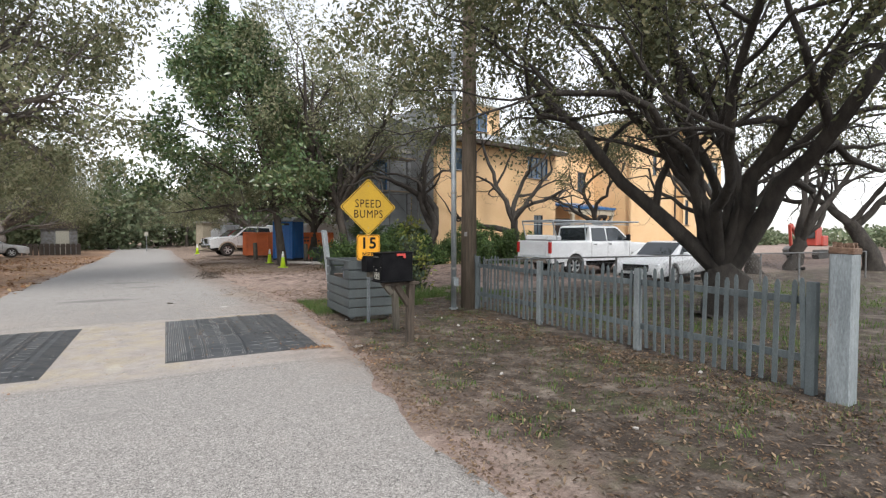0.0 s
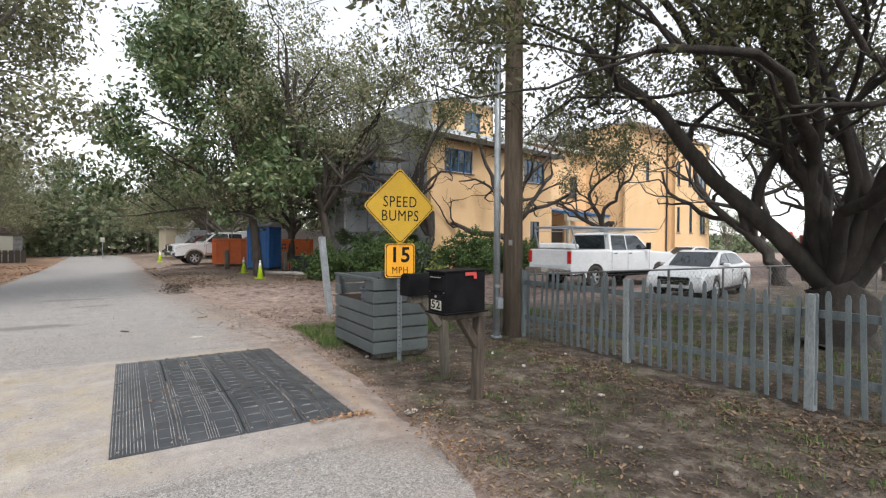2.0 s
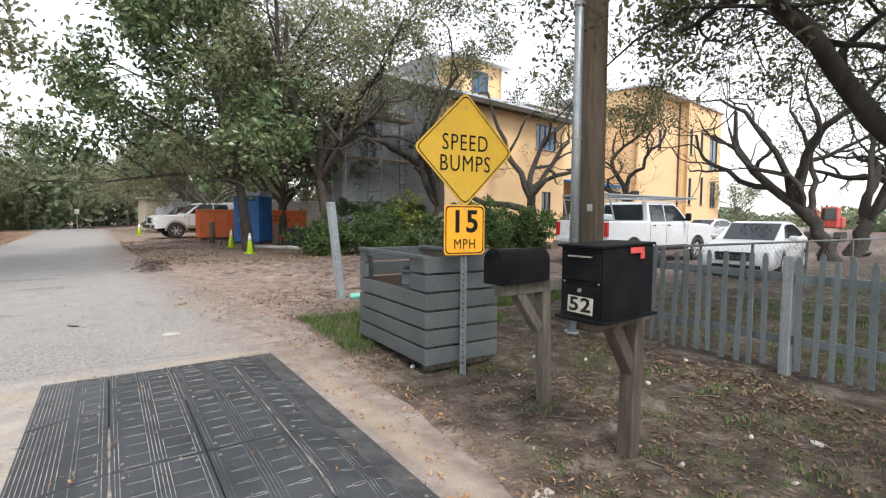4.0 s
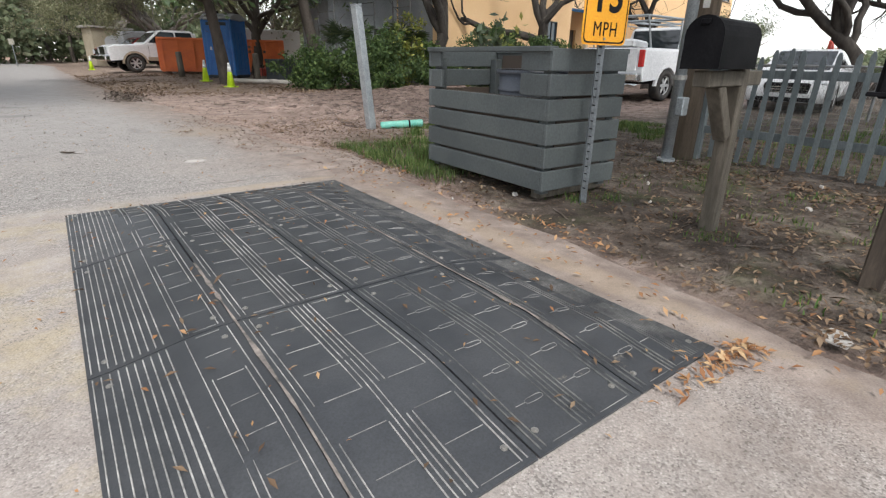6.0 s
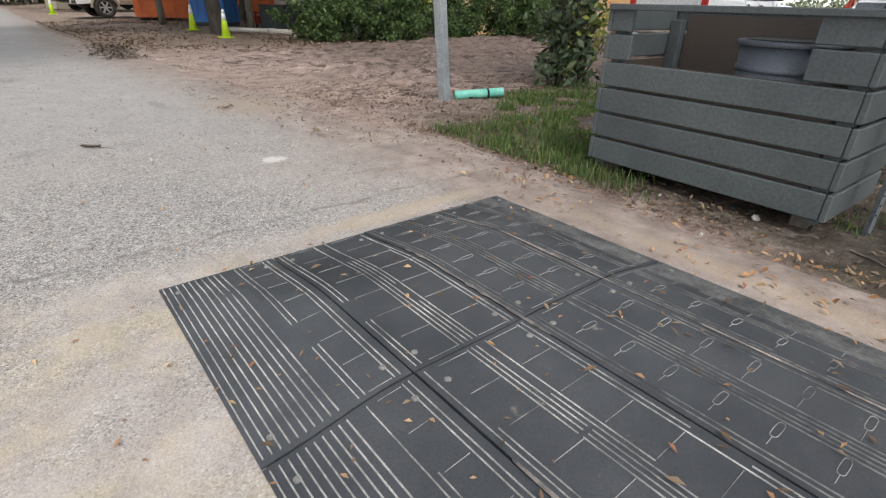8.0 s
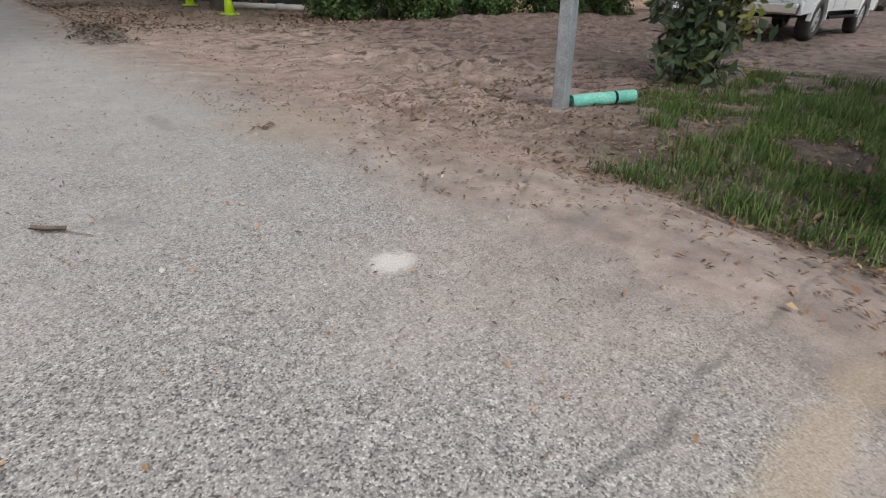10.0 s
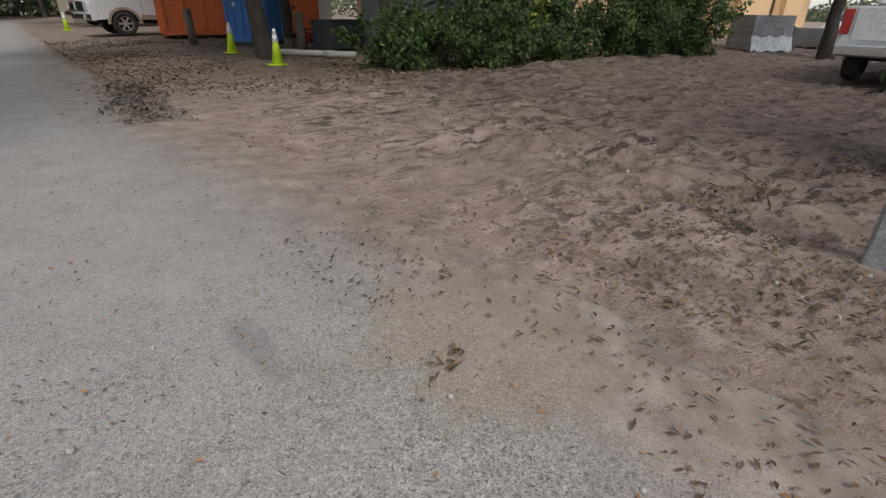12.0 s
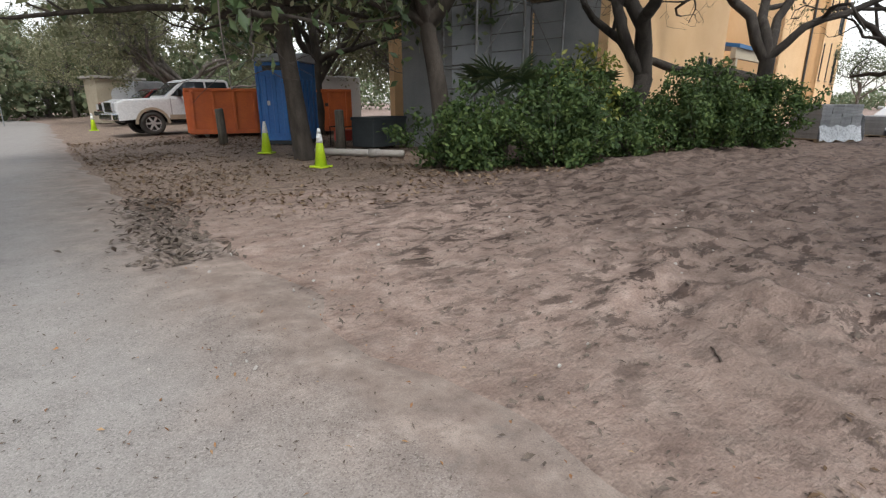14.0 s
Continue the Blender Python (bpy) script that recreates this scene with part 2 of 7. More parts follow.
    def blot(base, cx, cy, rx, ry, colour, strength):
        dx = calc(t, "DIVIDE", calc(t, "SUBTRACT", sp.outputs[0], cx), rx)
        dy = calc(t, "DIVIDE", calc(t, "SUBTRACT", sp.outputs[1], cy), ry)
        d = calc(t, "SQRT", calc(t, "ADD", calc(t, "MULTIPLY", dx, dx), calc(t, "MULTIPLY", dy, dy)))
        d = calc(t, "ADD", d, calc(t, "MULTIPLY_ADD", noise_tex(t, p, 4.0, 6.0, 0.75), 2.2, -1.1))
        return mix(t, calc(t, "MULTIPLY", calc(t, "SUBTRACT", 1.0, smooth(t, d, 0.55, 1.15)), strength), base, colour)

    col = blot(col, 1.18, 13.14, 0.13, 0.09, (0.55, 0.52, 0.49), 0.75)
    col = blot(col, 1.75, 15.45, 0.55, 0.60, (0.27, 0.205, 0.145), 0.42)
    col = blot(col, 0.95, 15.95, 0.11, 0.30, (0.16, 0.15, 0.145), 0.5)
    col = blot(col, -1.5, 15.7, 0.9, 0.30, (0.13, 0.125, 0.12), 0.65)
    col = blot(col, -0.6, 18.9, 0.55, 0.22, (0.15, 0.145, 0.14), 0.6)
    col = blot(col, -1.2, 20.8, 0.9, 0.25, (0.15, 0.145, 0.14), 0.6)
    col = blot(col, -0.55, 8.0, 0.10, 0.26, (0.52, 0.48, 0.40), 0.3)
    col = blot(col, 1.4, 11.66, 0.75, 0.09, (0.38, 0.30, 0.20), 0.4)
    col = blot(col, 2.22, 9.3, 0.12, 1.9, (0.38, 0.30, 0.215), 0.4)
    # stains, patches and a crack at the old joint
    col = mix(t, ramp(t, noise_tex(t, p, 1.1, 6.0, 0.7), [(0.60, 0.0), (0.72, 0.6)]), col, (0.15, 0.145, 0.14))
    crack = calc(t, "ABSOLUTE", calc(t, "SUBTRACT", calc(t, "MULTIPLY_ADD", wob, 0.22, sp.outputs[1]), 11.95))
    col = mix(t, calc(t, "MULTIPLY", ramp(t, crack, [(0.006, 0.55), (0.028, 0.0)]), ramp(t, n_mid, [(0.42, 0.15), (0.58, 1.0)])), col, (0.06, 0.055, 0.05))
    joint = calc(t, "ABSOLUTE", calc(t, "SUBTRACT", calc(t, "MULTIPLY_ADD", wob, 0.12, sp.outputs[1]), 7.25))
    col = mix(t, ramp(t, joint, [(0.01, 0.35), (0.06, 0.0)]), col, (0.15, 0.13, 0.11))
    col = mix(t, 0.35, col, ramp(t, n_fine, [(0.25, 0.2), (0.75, 0.8)]), "OVERLAY")
    t.links.new(col, b.inputs["Base Color"])
    b.inputs["Specular IOR Level"].default_value = 0.6
    h = calc(t, "MULTIPLY", calc(t, "SUBTRACT", 1.0, cell.outputs["Distance"]), calc(t, "SUBTRACT", 1.0, calc(t, "MULTIPLY", cover, 0.7)))
    bump(t, b, h, 0.45, 0.005)
    return m


M = {
    "ground": ground_material(),
    "asphalt": asphalt_material(),
    "rubber": worn("dusty_black_rubber", (0.032, 0.035, 0.040), (0.054, 0.057, 0.062), 2.5, 120, 0.5, 0, 0.35, 0.002, vary=0.2, spots=((0.16, 0.145, 0.125), 0.66)),
    # rib and ribdim: whitish highlights painted into the worn rubber's colour
    "rib": worn("highlit_scuffed_rib", (0.16, 0.16, 0.155), (0.44, 0.43, 0.41), 5.0, 40, 0.75, 0, 0.3, 0.002),
    "ribdim": worn("dim_highlit_dusty_rib", (0.06, 0.062, 0.065), (0.17, 0.167, 0.16), 5.0, 40, 0.75, 0, 0.3, 0.002),
    "ribdark": worn("dusty_moulded_bar", (0.09, 0.09, 0.09), (0.30, 0.295, 0.285), 6.0, 40, 0.75, 0, 0.3, 0.002),
    "dust": worn("sand_in_a_joint", (0.30, 0.26, 0.23), (0.045, 0.045, 0.045), 7.0, 60, 0.95),
    "bolt": plain("dull_zinc", (0.33, 0.32, 0.30), 0.45, 0.7),
    "greywood": worn("grey_painted_plank", (0.054, 0.063, 0.066), (0.075, 0.086, 0.087), 1.8, 50, 0.6, 0, 0.35, 0.002, (1, 1, 1), 0.16, ((0.045, 0.05, 0.047), 0.70)),
    "oldwood": worn("weathered_post_wood", (0.058, 0.050, 0.038), (0.115, 0.10, 0.08), 3.0, 40, 0.85, 0, 0.6, 0.006, (6, 6, 0.8)),
    # brown wood, darkened further for the shadow below the letter box
    "brownwood": worn("dark_brown_post_wood", (0.034, 0.025, 0.018), (0.08, 0.061, 0.046), 3.0, 40, 0.85, 0, 0.6, 0.006, (6, 6, 0.8)),
    "picket": worn("faded_grey_green_picket", (0.08, 0.097, 0.102), (0.135, 0.155, 0.16), 2.2, 45, 0.8, 0, 0.5, 0.004, (4, 4, 0.8), 0.3, ((0.24, 0.25, 0.24), 0.68)),
    "whitepost": worn("flaking_white_paint", (0.23, 0.255, 0.265), (0.16, 0.18, 0.19), 2.5, 25, 0.8, 0, 0.6, 0.006, (3, 3, 0.7), 0, ((0.16, 0.13, 0.10), 0.63)),
    "palepost": worn("faded_pale_post", (0.22, 0.24, 0.245), (0.15, 0.168, 0.172), 2.5, 25, 0.8, 0, 0.6, 0.006, (3, 3, 0.7), 0, ((0.10, 0.09, 0.075), 0.62)),
    "rot": worn("rotten_brown_wood", (0.10, 0.055, 0.035), (0.20, 0.13, 0.09), 6, 50, 0.95, 0, 0.9, 0.01),
    "pole": worn("creosoted_pole", (0.11, 0.085, 0.062), (0.19, 0.15, 0.115), 2.5, 60, 0.9, 0, 0.6, 0.006, (7, 7, 0.6)),
    "galv": worn("galvanised_steel", (0.40, 0.43, 0.45), (0.30, 0.33, 0.35), 6, 60, 0.45, 0.6, 0.15, 0.002),
    "signpost": worn("dull_steel_post", (0.20, 0.22, 0.235), (0.14, 0.155, 0.165), 6, 60, 0.55, 0.35, 0.15, 0.002),
    "signyellow": worn("sign_yellow", (0.56, 0.335, 0.012), (0.48, 0.29, 0.015), 3, 80, 0.45, 0, 0.05, 0.001),
    "signorange": worn("sign_amber", (0.80, 0.36, 0.008), (0.72, 0.32, 0.01), 3, 80, 0.45, 0, 0.05, 0.001),
    "black": plain("black_paint", (0.014, 0.014, 0.015), 0.4),
    "blackbox": worn("black_powder_coat", (0.006, 0.006, 0.007), (0.011, 0.011, 0.012), 5, 90, 0.5, 0, 0.1, 0.001),
    "bingrey": plain("blue_grey_bin_plastic", (0.075, 0.085, 0.105), 0.5),
    "plasticgrey": plain("dark_plastic", (0.045, 0.052, 0.056), 0.55),
    "red": plain("red_plastic", (0.50, 0.06, 0.05), 0.4),
    "plate": worn("pale_number_plate", (0.36, 0.35, 0.30), (0.28, 0.27, 0.22), 20, 90, 0.7),
    "stucco": worn("orange_stucco", (0.70, 0.475, 0.265), (0.65, 0.43, 0.23), 0.6, 45, 0.9, 0, 0.35, 0.004),
    "render": worn("bare_grey_render", (0.27, 0.28, 0.29), (0.20, 0.21, 0.22), 0.7, 40, 0.9, 0, 0.3, 0.004),
    "roof": worn("pale_metal_roof", (0.62, 0.65, 0.68), (0.55, 0.58, 0.60), 0.5, 30, 0.4, 0.3, 0.1, 0.003),
    "blueframe": plain("blue_window_frame", (0.03, 0.14, 0.34), 0.45),
    "darkframe": plain("dark_window_frame", (0.03, 0.035, 0.04), 0.4),
    "fascia": plain("dark_brown_fascia", (0.06, 0.045, 0.035), 0.6),
    "glass": glass("window_glass", (0.03, 0.05, 0.07)),
    "carglass": glass("tinted_car_glass"),
    "white": worn("white_car_paint", (0.62, 0.63, 0.645), (0.57, 0.58, 0.59), 1.5, 30, 0.22, 0, 0.02, 0.001),
    "carred": worn("dark_red_car_paint", (0.20, 0.02, 0.02), (0.16, 0.02, 0.02), 1.5, 30, 0.25, 0, 0.02, 0.001),
    "beige": plain("beige_trim_paint", (0.34, 0.28, 0.21), 0.35),
    "chrome": plain("chrome", (0.62, 0.63, 0.64), 0.15, 1.0),
    "tyre": worn("tyre_rubber", (0.018, 0.018, 0.018), (0.045, 0.04, 0.035), 6, 60, 0.85),
    "rim": plain("alloy_rim", (0.60, 0.61, 0.62), 0.35, 0.6),
    "lamp": plain("clear_lamp_lens", (0.60, 0.62, 0.64), 0.1),
    "tail": plain("red_lamp_lens", (0.42, 0.02, 0.02), 0.15),
    "rust": worn("orange_dumpster_paint", (0.58, 0.135, 0.03), (0.46, 0.10, 0.03), 1.3, 40, 0.6, 0, 0.3, 0.004, (1, 1, 1), 0, ((0.16, 0.06, 0.03), 0.66)),
    "bluepl": worn("blue_moulded_plastic", (0.012, 0.10, 0.32), (0.02, 0.13, 0.38), 1.5, 40, 0.45, 0, 0.1, 0.002),
    "greyroof": plain("pale_grey_plastic", (0.45, 0.47, 0.49), 0.5),
    "lime": worn("lime_cone_vinyl", (0.52, 0.72, 0.02), (0.44, 0.62, 0.03), 5, 60, 0.5, 0, 0.05, 0.001),
    "reflect": plain("white_reflective_band", (0.80, 0.82, 0.80), 0.35),
    "pvc": worn("teal_pvc", (0.09, 0.36, 0.29), (0.18, 0.46, 0.37), 7, 50, 0.45, 0, 0.1, 0.002),
    "barkoak": worn("dark_oak_bark", (0.022, 0.018, 0.015), (0.052, 0.044, 0.037), 2.2, 26, 0.95, 0, 1.0, 0.03, (2.5, 2.5, 0.9)),
    "bark": worn("brown_grey_bark", (0.038, 0.031, 0.025), (0.08, 0.067, 0.056), 2.0, 26, 0.95, 0, 1.0, 0.02, (2.5, 2.5, 0.9)),
    "palebark": worn("pale_grey_bark", (0.095, 0.083, 0.072), (0.18, 0.16, 0.145), 2.0, 30, 0.95, 0, 0.8, 0.015, (2.5, 2.5, 0.9)),
    "oakleaf": leafy("live_oak_leaves", (0.06, 0.072, 0.032), (0.11, 0.12, 0.056), (0.19, 0.17, 0.09), 0.6, 0.4),
    "drab": leafy("drab_olive_leaves", (0.12, 0.137, 0.07), (0.21, 0.22, 0.125), (0.34, 0.325, 0.21), 0.7, 0.45),
    "magnolia": leafy("glossy_magnolia_leaves", (0.045, 0.08, 0.03), (0.10, 0.155, 0.065), (0.20, 0.21, 0.10), 0.3, 0.25),
    "shrub": leafy("shrub_leaves", (0.024, 0.05, 0.015), (0.055, 0.10, 0.028), (0.115, 0.165, 0.045), 0.75, 0.3),
    "yellowgreen": leafy("yellow_green_leaves", (0.10, 0.14, 0.03), (0.20, 0.23, 0.05), (0.34, 0.32, 0.07), 0.5, 0.3),
    "palm": leafy("palmetto_leaves", (0.03, 0.05, 0.025), (0.05, 0.08, 0.035), (0.09, 0.11, 0.05), 0.5, 0.15),
    # farleaf is lightened: the haze of distance is in its colour
    "farleaf": leafy("distant_leaves", (0.09, 0.12, 0.065), (0.14, 0.175, 0.095), (0.21, 0.23, 0.14), 0.8),
    "grass": leafy("grass_blades", (0.04, 0.08, 0.016), (0.075, 0.135, 0.026), (0.16, 0.18, 0.06), 0.75, 0.25),
    "dryleaf": leafy("dry_fallen_leaves", (0.075, 0.045, 0.026), (0.135, 0.083, 0.047), (0.24, 0.175, 0.115), 0.8, 0.1),
    "orangeleaf": leafy("orange_fallen_leaves", (0.20, 0.085, 0.035), (0.32, 0.17, 0.075), (0.42, 0.29, 0.16), 0.7, 0.1),
    "twig": worn("dead_twig", (0.07, 0.055, 0.042), (0.15, 0.12, 0.10), 8, 60, 0.95),
    "paver": worn("grey_paver", (0.20, 0.21, 0.225), (0.27, 0.28, 0.29), 3, 60, 0.85, 0, 0.3, 0.003, (1, 1, 1), 0.25),
    "wrap": worn("cloudy_plastic_wrap", (0.52, 0.55, 0.58), (0.40, 0.43, 0.46), 2.0, 18, 0.3, 0, 0.6, 0.02),
    "pallet": worn("pallet_wood", (0.24, 0.18, 0.12), (0.32, 0.25, 0.17), 3, 50, 0.85),
    "concrete": worn("pale_concrete", (0.40, 0.38, 0.35), (0.32, 0.30, 0.28), 2, 60, 0.9, 0, 0.3, 0.003),
    "scaff": worn("dull_scaffold_steel", (0.20, 0.21, 0.22), (0.12, 0.11, 0.10), 5, 50, 0.55, 0.5),
    "tan": worn("tan_painted_block", (0.42, 0.37, 0.28), (0.36, 0.31, 0.23), 1, 40, 0.85),
    "machinered": worn("machine_red", (0.42, 0.06, 0.04), (0.34, 0.05, 0.035), 2, 40, 0.5),
}

for k_, gloss in (("blackbox", 0.03), ("black", 0.06), ("plasticgrey", 0.12)):
    M[k_].node_tree.nodes["Principled BSDF"].inputs["Specular IOR Level"].default_value = gloss

# ---- building blocks ----
def link(name, bm, material, parent=None, smooth_faces=False):
    me = bpy.data.meshes.new(name)
    bm.to_mesh(me)
    bm.free()
    mats = material if isinstance(material, (list, tuple)) else [material]
    for mm in mats:
        me.materials.append(mm)
    if smooth_faces:
        me.polygons.foreach_set("use_smooth", [True] * len(me.polygons))
    ob = new(name, me)
    ob.parent = parent
    return ob


def part(name, bm, material, parent, label="", smooth_faces=False):
    return tagged(link(name, bm, material, parent, smooth_faces), label)


def thing(name, m, label, category, group="", kind=""):
    ob = new(name)
    ob.empty_display_size = 0.2
    ob.matrix_world = m
    return tagged(ob, label, category, group, kind)


def box(bm, c, s, rot=(0, 0, 0), bev=0.0, mat=0):
    r = bmesh.ops.create_cube(bm, size=1.0, matrix=Matrix.LocRotScale(c, Euler([radians(a) for a in rot]), s))
    fs = list({f for v in r["verts"] for f in v.link_faces})
    for f in fs:
        f.material_index = mat
    if bev:
        es = list({e for v in r["verts"] for e in v.link_edges})
        bmesh.ops.bevel(bm, geom=es, offset=bev, segments=1, affect="EDGES", profile=0.5)
    return bm


def rod(bm, p0, p1, r0, r1=None, n=10, mat=0, cap=True):
    p0, p1 = Vector(p0), Vector(p1)
    d = p1 - p0
    m = Matrix.Translation((p0 + p1) / 2) @ d.to_track_quat("Z", "Y").to_matrix().to_4x4()
    r = bmesh.ops.create_cone(bm, cap_ends=cap, cap_tris=False, segments=n, radius1=r0, radius2=r0 if r1 is None else r1, depth=d.length, matrix=m)
    for f in {f for v in r["verts"] for f in v.link_faces}:
        f.material_index = mat
    return bm


def prism(bm, outline, y0, y1, mat=0, axis="y"):
    """An outline in x and z drawn out along y (or in x and y along z)."""
    at = (lambda a, b, c: (a, c, b)) if axis == "y" else (lambda a, b, c: (a, b, c))
    v0 = [bm.verts.new(at(a, b, y0)) for a, b in outline]
    v1 = [bm.verts.new(at(a, b, y1)) for a, b in outline]
    n = len(outline)
    fs = [bm.faces.new(v0[::-1]), bm.faces.new(v1)]
    fs += [bm.faces.new((v0[i], v0[(i + 1) % n], v1[(i + 1) % n], v1[i])) for i in range(n)]
    for f in fs:
        f.material_index = mat
    bmesh.ops.recalc_face_normals(bm, faces=fs)
    return bm


def B():
    return bmesh.new()


def one_box(c, s, rot=(0, 0, 0), bev=0.0):
    return box(B(), c, s, rot, bev)


def one_rod(p0, p1, r0, r1=None, n=10):
    return rod(B(), p0, p1, r0, r1, n)


def arrays(name, verts, faces, material, parent=None, smooth_faces=False):
    """One mesh from arrays of corners and of faces with the same number of sides."""
    verts, faces = np.asarray(verts, np.float32), np.asarray(faces, np.int32)
    me = bpy.data.meshes.new(name)
    k = faces.shape[1]
    me.vertices.add(len(verts))
    me.vertices.foreach_set("co", verts.ravel())
    me.loops.add(faces.size)
    me.loops.foreach_set("vertex_index", faces.ravel())
    me.polygons.add(len(faces))
    me.polygons.foreach_set("loop_start", np.arange(0, faces.size, k, dtype=np.int32))
    if smooth_faces:
        me.polygons.foreach_set("use_smooth", np.ones(len(faces), bool))
    me.materials.append(material)
    me.update(calc_edges=True)
    ob = new(name, me)
    ob.parent = parent
    return ob


def words(name, text, size, m, material, parent, bold=0.0, thick=0.001):
    """Lettering as a mesh, centred on the pose m, facing its +z."""
    cu = bpy.data.curves.new(name, "FONT")
    cu.space_character = 1.12
    cu.body, cu.size, cu.align_x, cu.align_y, cu.extrude, cu.offset, cu.resolution_u = text, size, "CENTER", "CENTER", thick, bold, 3
    tmp = bpy.data.objects.new(name, cu)
    me = bpy.data.meshes.new_from_object(tmp)
    bpy.data.objects.remove(tmp)
    me.materials.append(material)
    me.transform(m)
    ob = new(name, me)
    ob.parent = parent
    return ob


# ---- ground, one sheet to the horizon ----
def sstep(v, a, b):
    q = np.clip((v - a) / (b - a), 0, 1)
    return q * q * (3 - 2 * q)


def lump(X, Y, scale, seed):
    """Smooth noise on a lattice, from -1 to 1."""
    rng = np.random.RandomState(seed)
    g = rng.rand(128, 128) * 2 - 1
    x, y = X / scale + 300.3, Y / scale + 300.7
    i, j = np.floor(x).astype(int), np.floor(y).astype(int)
    u, v = x - i, y - j
    u, v = u * u * (3 - 2 * u), v * v * (3 - 2 * v)
    i, j, i1, j1 = i % 128, j % 128, (i + 1) % 128, (j + 1) % 128
    return (g[i, j] * (1 - u) + g[i1, j] * u) * (1 - v) + (g[i, j1] * (1 - u) + g[i1, j1] * u) * v


def road_right(y):
    return np.interp(y, [-30, 0, 4, 6, 8, 13, 16.5, 20.5, 25, 33, 60, 90], [1.6, 1.6, 1.92, 2.18, 2.5, 2.75, 2.5, 1.9, 1.5, 1.1, 0.6, -6.0])


def rise(x, y):
    return 0.14 * sstep(y, 25, 34) * sstep(x, 1.0, 4.0)


def ground_z(x, y):
    x, y = np.asarray(x, float), np.asarray(y, float)
    off = sstep(x, road_right(y) - 0.2, road_right(y) + 0.9) + sstep(-x, 3.6, 4.6)
    lot = sstep(x, 2.6, 5.0) * sstep(y, 14.2, 16.0) * (1 - sstep(y, 22.5, 26.0))
    z = off * (0.018 * lump(x, y, 0.9, 1) + 0.009 * lump(x, y, 0.3, 2))
    z = z + lot * (0.012 * lump(x, y, 1.3, 3) + 0.012 * lump(x, y, 0.38, 4) + 0.09 * np.maximum(lump(x * 0.6, y, 0.17, 5) - 0.15, 0) + 0.018 * np.abs(lump(x, y, 0.23, 7)))
    # wheel ruts that swing from the road into the lot
    for k, (y0, w, a) in enumerate(((17.0, 0.15, 0.03), (18.7, 0.17, 0.038), (20.1, 0.15, 0.034), (21.6, 0.18, 0.042))):
        path = y0 - 1.6 * np.exp(-np.clip(x - 2.2, 0, 50) / 1.8) + 0.10 * (x - 4) + 0.15 * lump(x, x * 0 + k, 2.0, 6)
        d = np.abs(y - path)
        cut = np.exp(-(d / w) ** 2) - 0.55 * np.exp(-((d - 2.0 * w) / (0.7 * w)) ** 2)
        cleat = 0.5 + 0.5 * np.sign(np.sin(x * 42 + (y - path) * 12))
        z = z - sstep(x, 2.3, 4.2) * (1 - sstep(x, 14, 18)) * (a * cut - 0.014 * cleat * np.exp(-(d / w) ** 4))
    for k, (x0, slope, w) in enumerate(((3.2, 0.45, 0.15), (4.4, 0.35, 0.15), (5.0, -0.3, 0.14))):
        d = np.abs(x - x0 - slope * (y - 16.0))
        lim = sstep(y, 14.6, 15.4) * (1 - sstep(y, 18.0, 19.0))
        cleat = 0.5 + 0.5 * np.sign(np.sin(y * 46 + x * 9))
        z = z - lim * (0.035 * (np.exp(-(d / w) ** 4) - 0.7 * np.exp(-((d - 1.7 * w) / (0.5 * w)) ** 2)) - 0.014 * cleat * np.exp(-(d / w) ** 6))
    bank = 0.22 * np.exp(-((y - 22.6 - 0.1 * (x - 10)) / 0.9) ** 2) * sstep(x, 7, 11) * (1 - sstep(x, 22, 26))
    return z + rise(x, y) + bank * 0.6 - 0.02


def axis_steps(*runs):
    out = []
    for a, b, s in runs:
        out.append(np.arange(a, b, s))
    return np.concatenate(out + [np.array([runs[-1][1]])])


gx = axis_steps((-600, -100, 50), (-100, -20, 8), (-20, -5, 1.0), (-5, 2, 0.3), (2, 9, 0.06), (9, 16, 0.12), (16, 30, 0.7), (30, 100, 7), (100, 600, 50))
gy = axis_steps((-600, -100, 50), (-100, -10, 9), (-10, 0, 1.0), (0, 13.5, 0.22), (13.5, 24, 0.06), (24, 32, 0.14), (32, 50, 0.9), (50, 120, 7), (120, 600, 48))
GX, GY = np.meshgrid(gx, gy, indexing="ij")
nx, ny = GX.shape
idx = np.arange(nx * ny).reshape(nx, ny)
quads = np.stack([idx[:-1, :-1], idx[1:, :-1], idx[1:, 1:], idx[:-1, 1:]], -1).reshape(-1, 4)
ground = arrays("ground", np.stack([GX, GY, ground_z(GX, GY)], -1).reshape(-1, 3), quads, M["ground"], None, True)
tagged(ground, "pale churned sand with tyre ruts, leaf litter and thin grass", "ground", kind="structure")

ry = np.concatenate([np.arange(-30, 60, 0.2), np.arange(60, 91, 1.0)])
rv = np.linspace(0, 1, 26)
wav = 0.12 * lump(ry, ry * 0, 0.5, 11) + 0.18 * lump(ry, ry * 0, 1.9, 12)
rR = road_right(ry) + wav
rL = np.interp(ry, [-30, 10, 20, 40, 60, 90], [-4.2, -3.6, -3.9, -3.8, -4.4, -11.5]) + 0.12 * lump(ry, ry * 0, 0.7, 13)
RX = rL[:, None] * (1 - rv) + rR[:, None] * rv
RY = np.repeat(ry[:, None], len(rv), 1)
prof = 0.014 * np.minimum(1, np.minimum(rv, 1 - rv) * 14) - 0.024 * ((rv == 0) | (rv == 1))
RZ = np.repeat(prof[None, :], len(ry), 0) + 0.004 * lump(RX, RY, 1.0, 14)
ri = np.arange(RX.size).reshape(RX.shape)
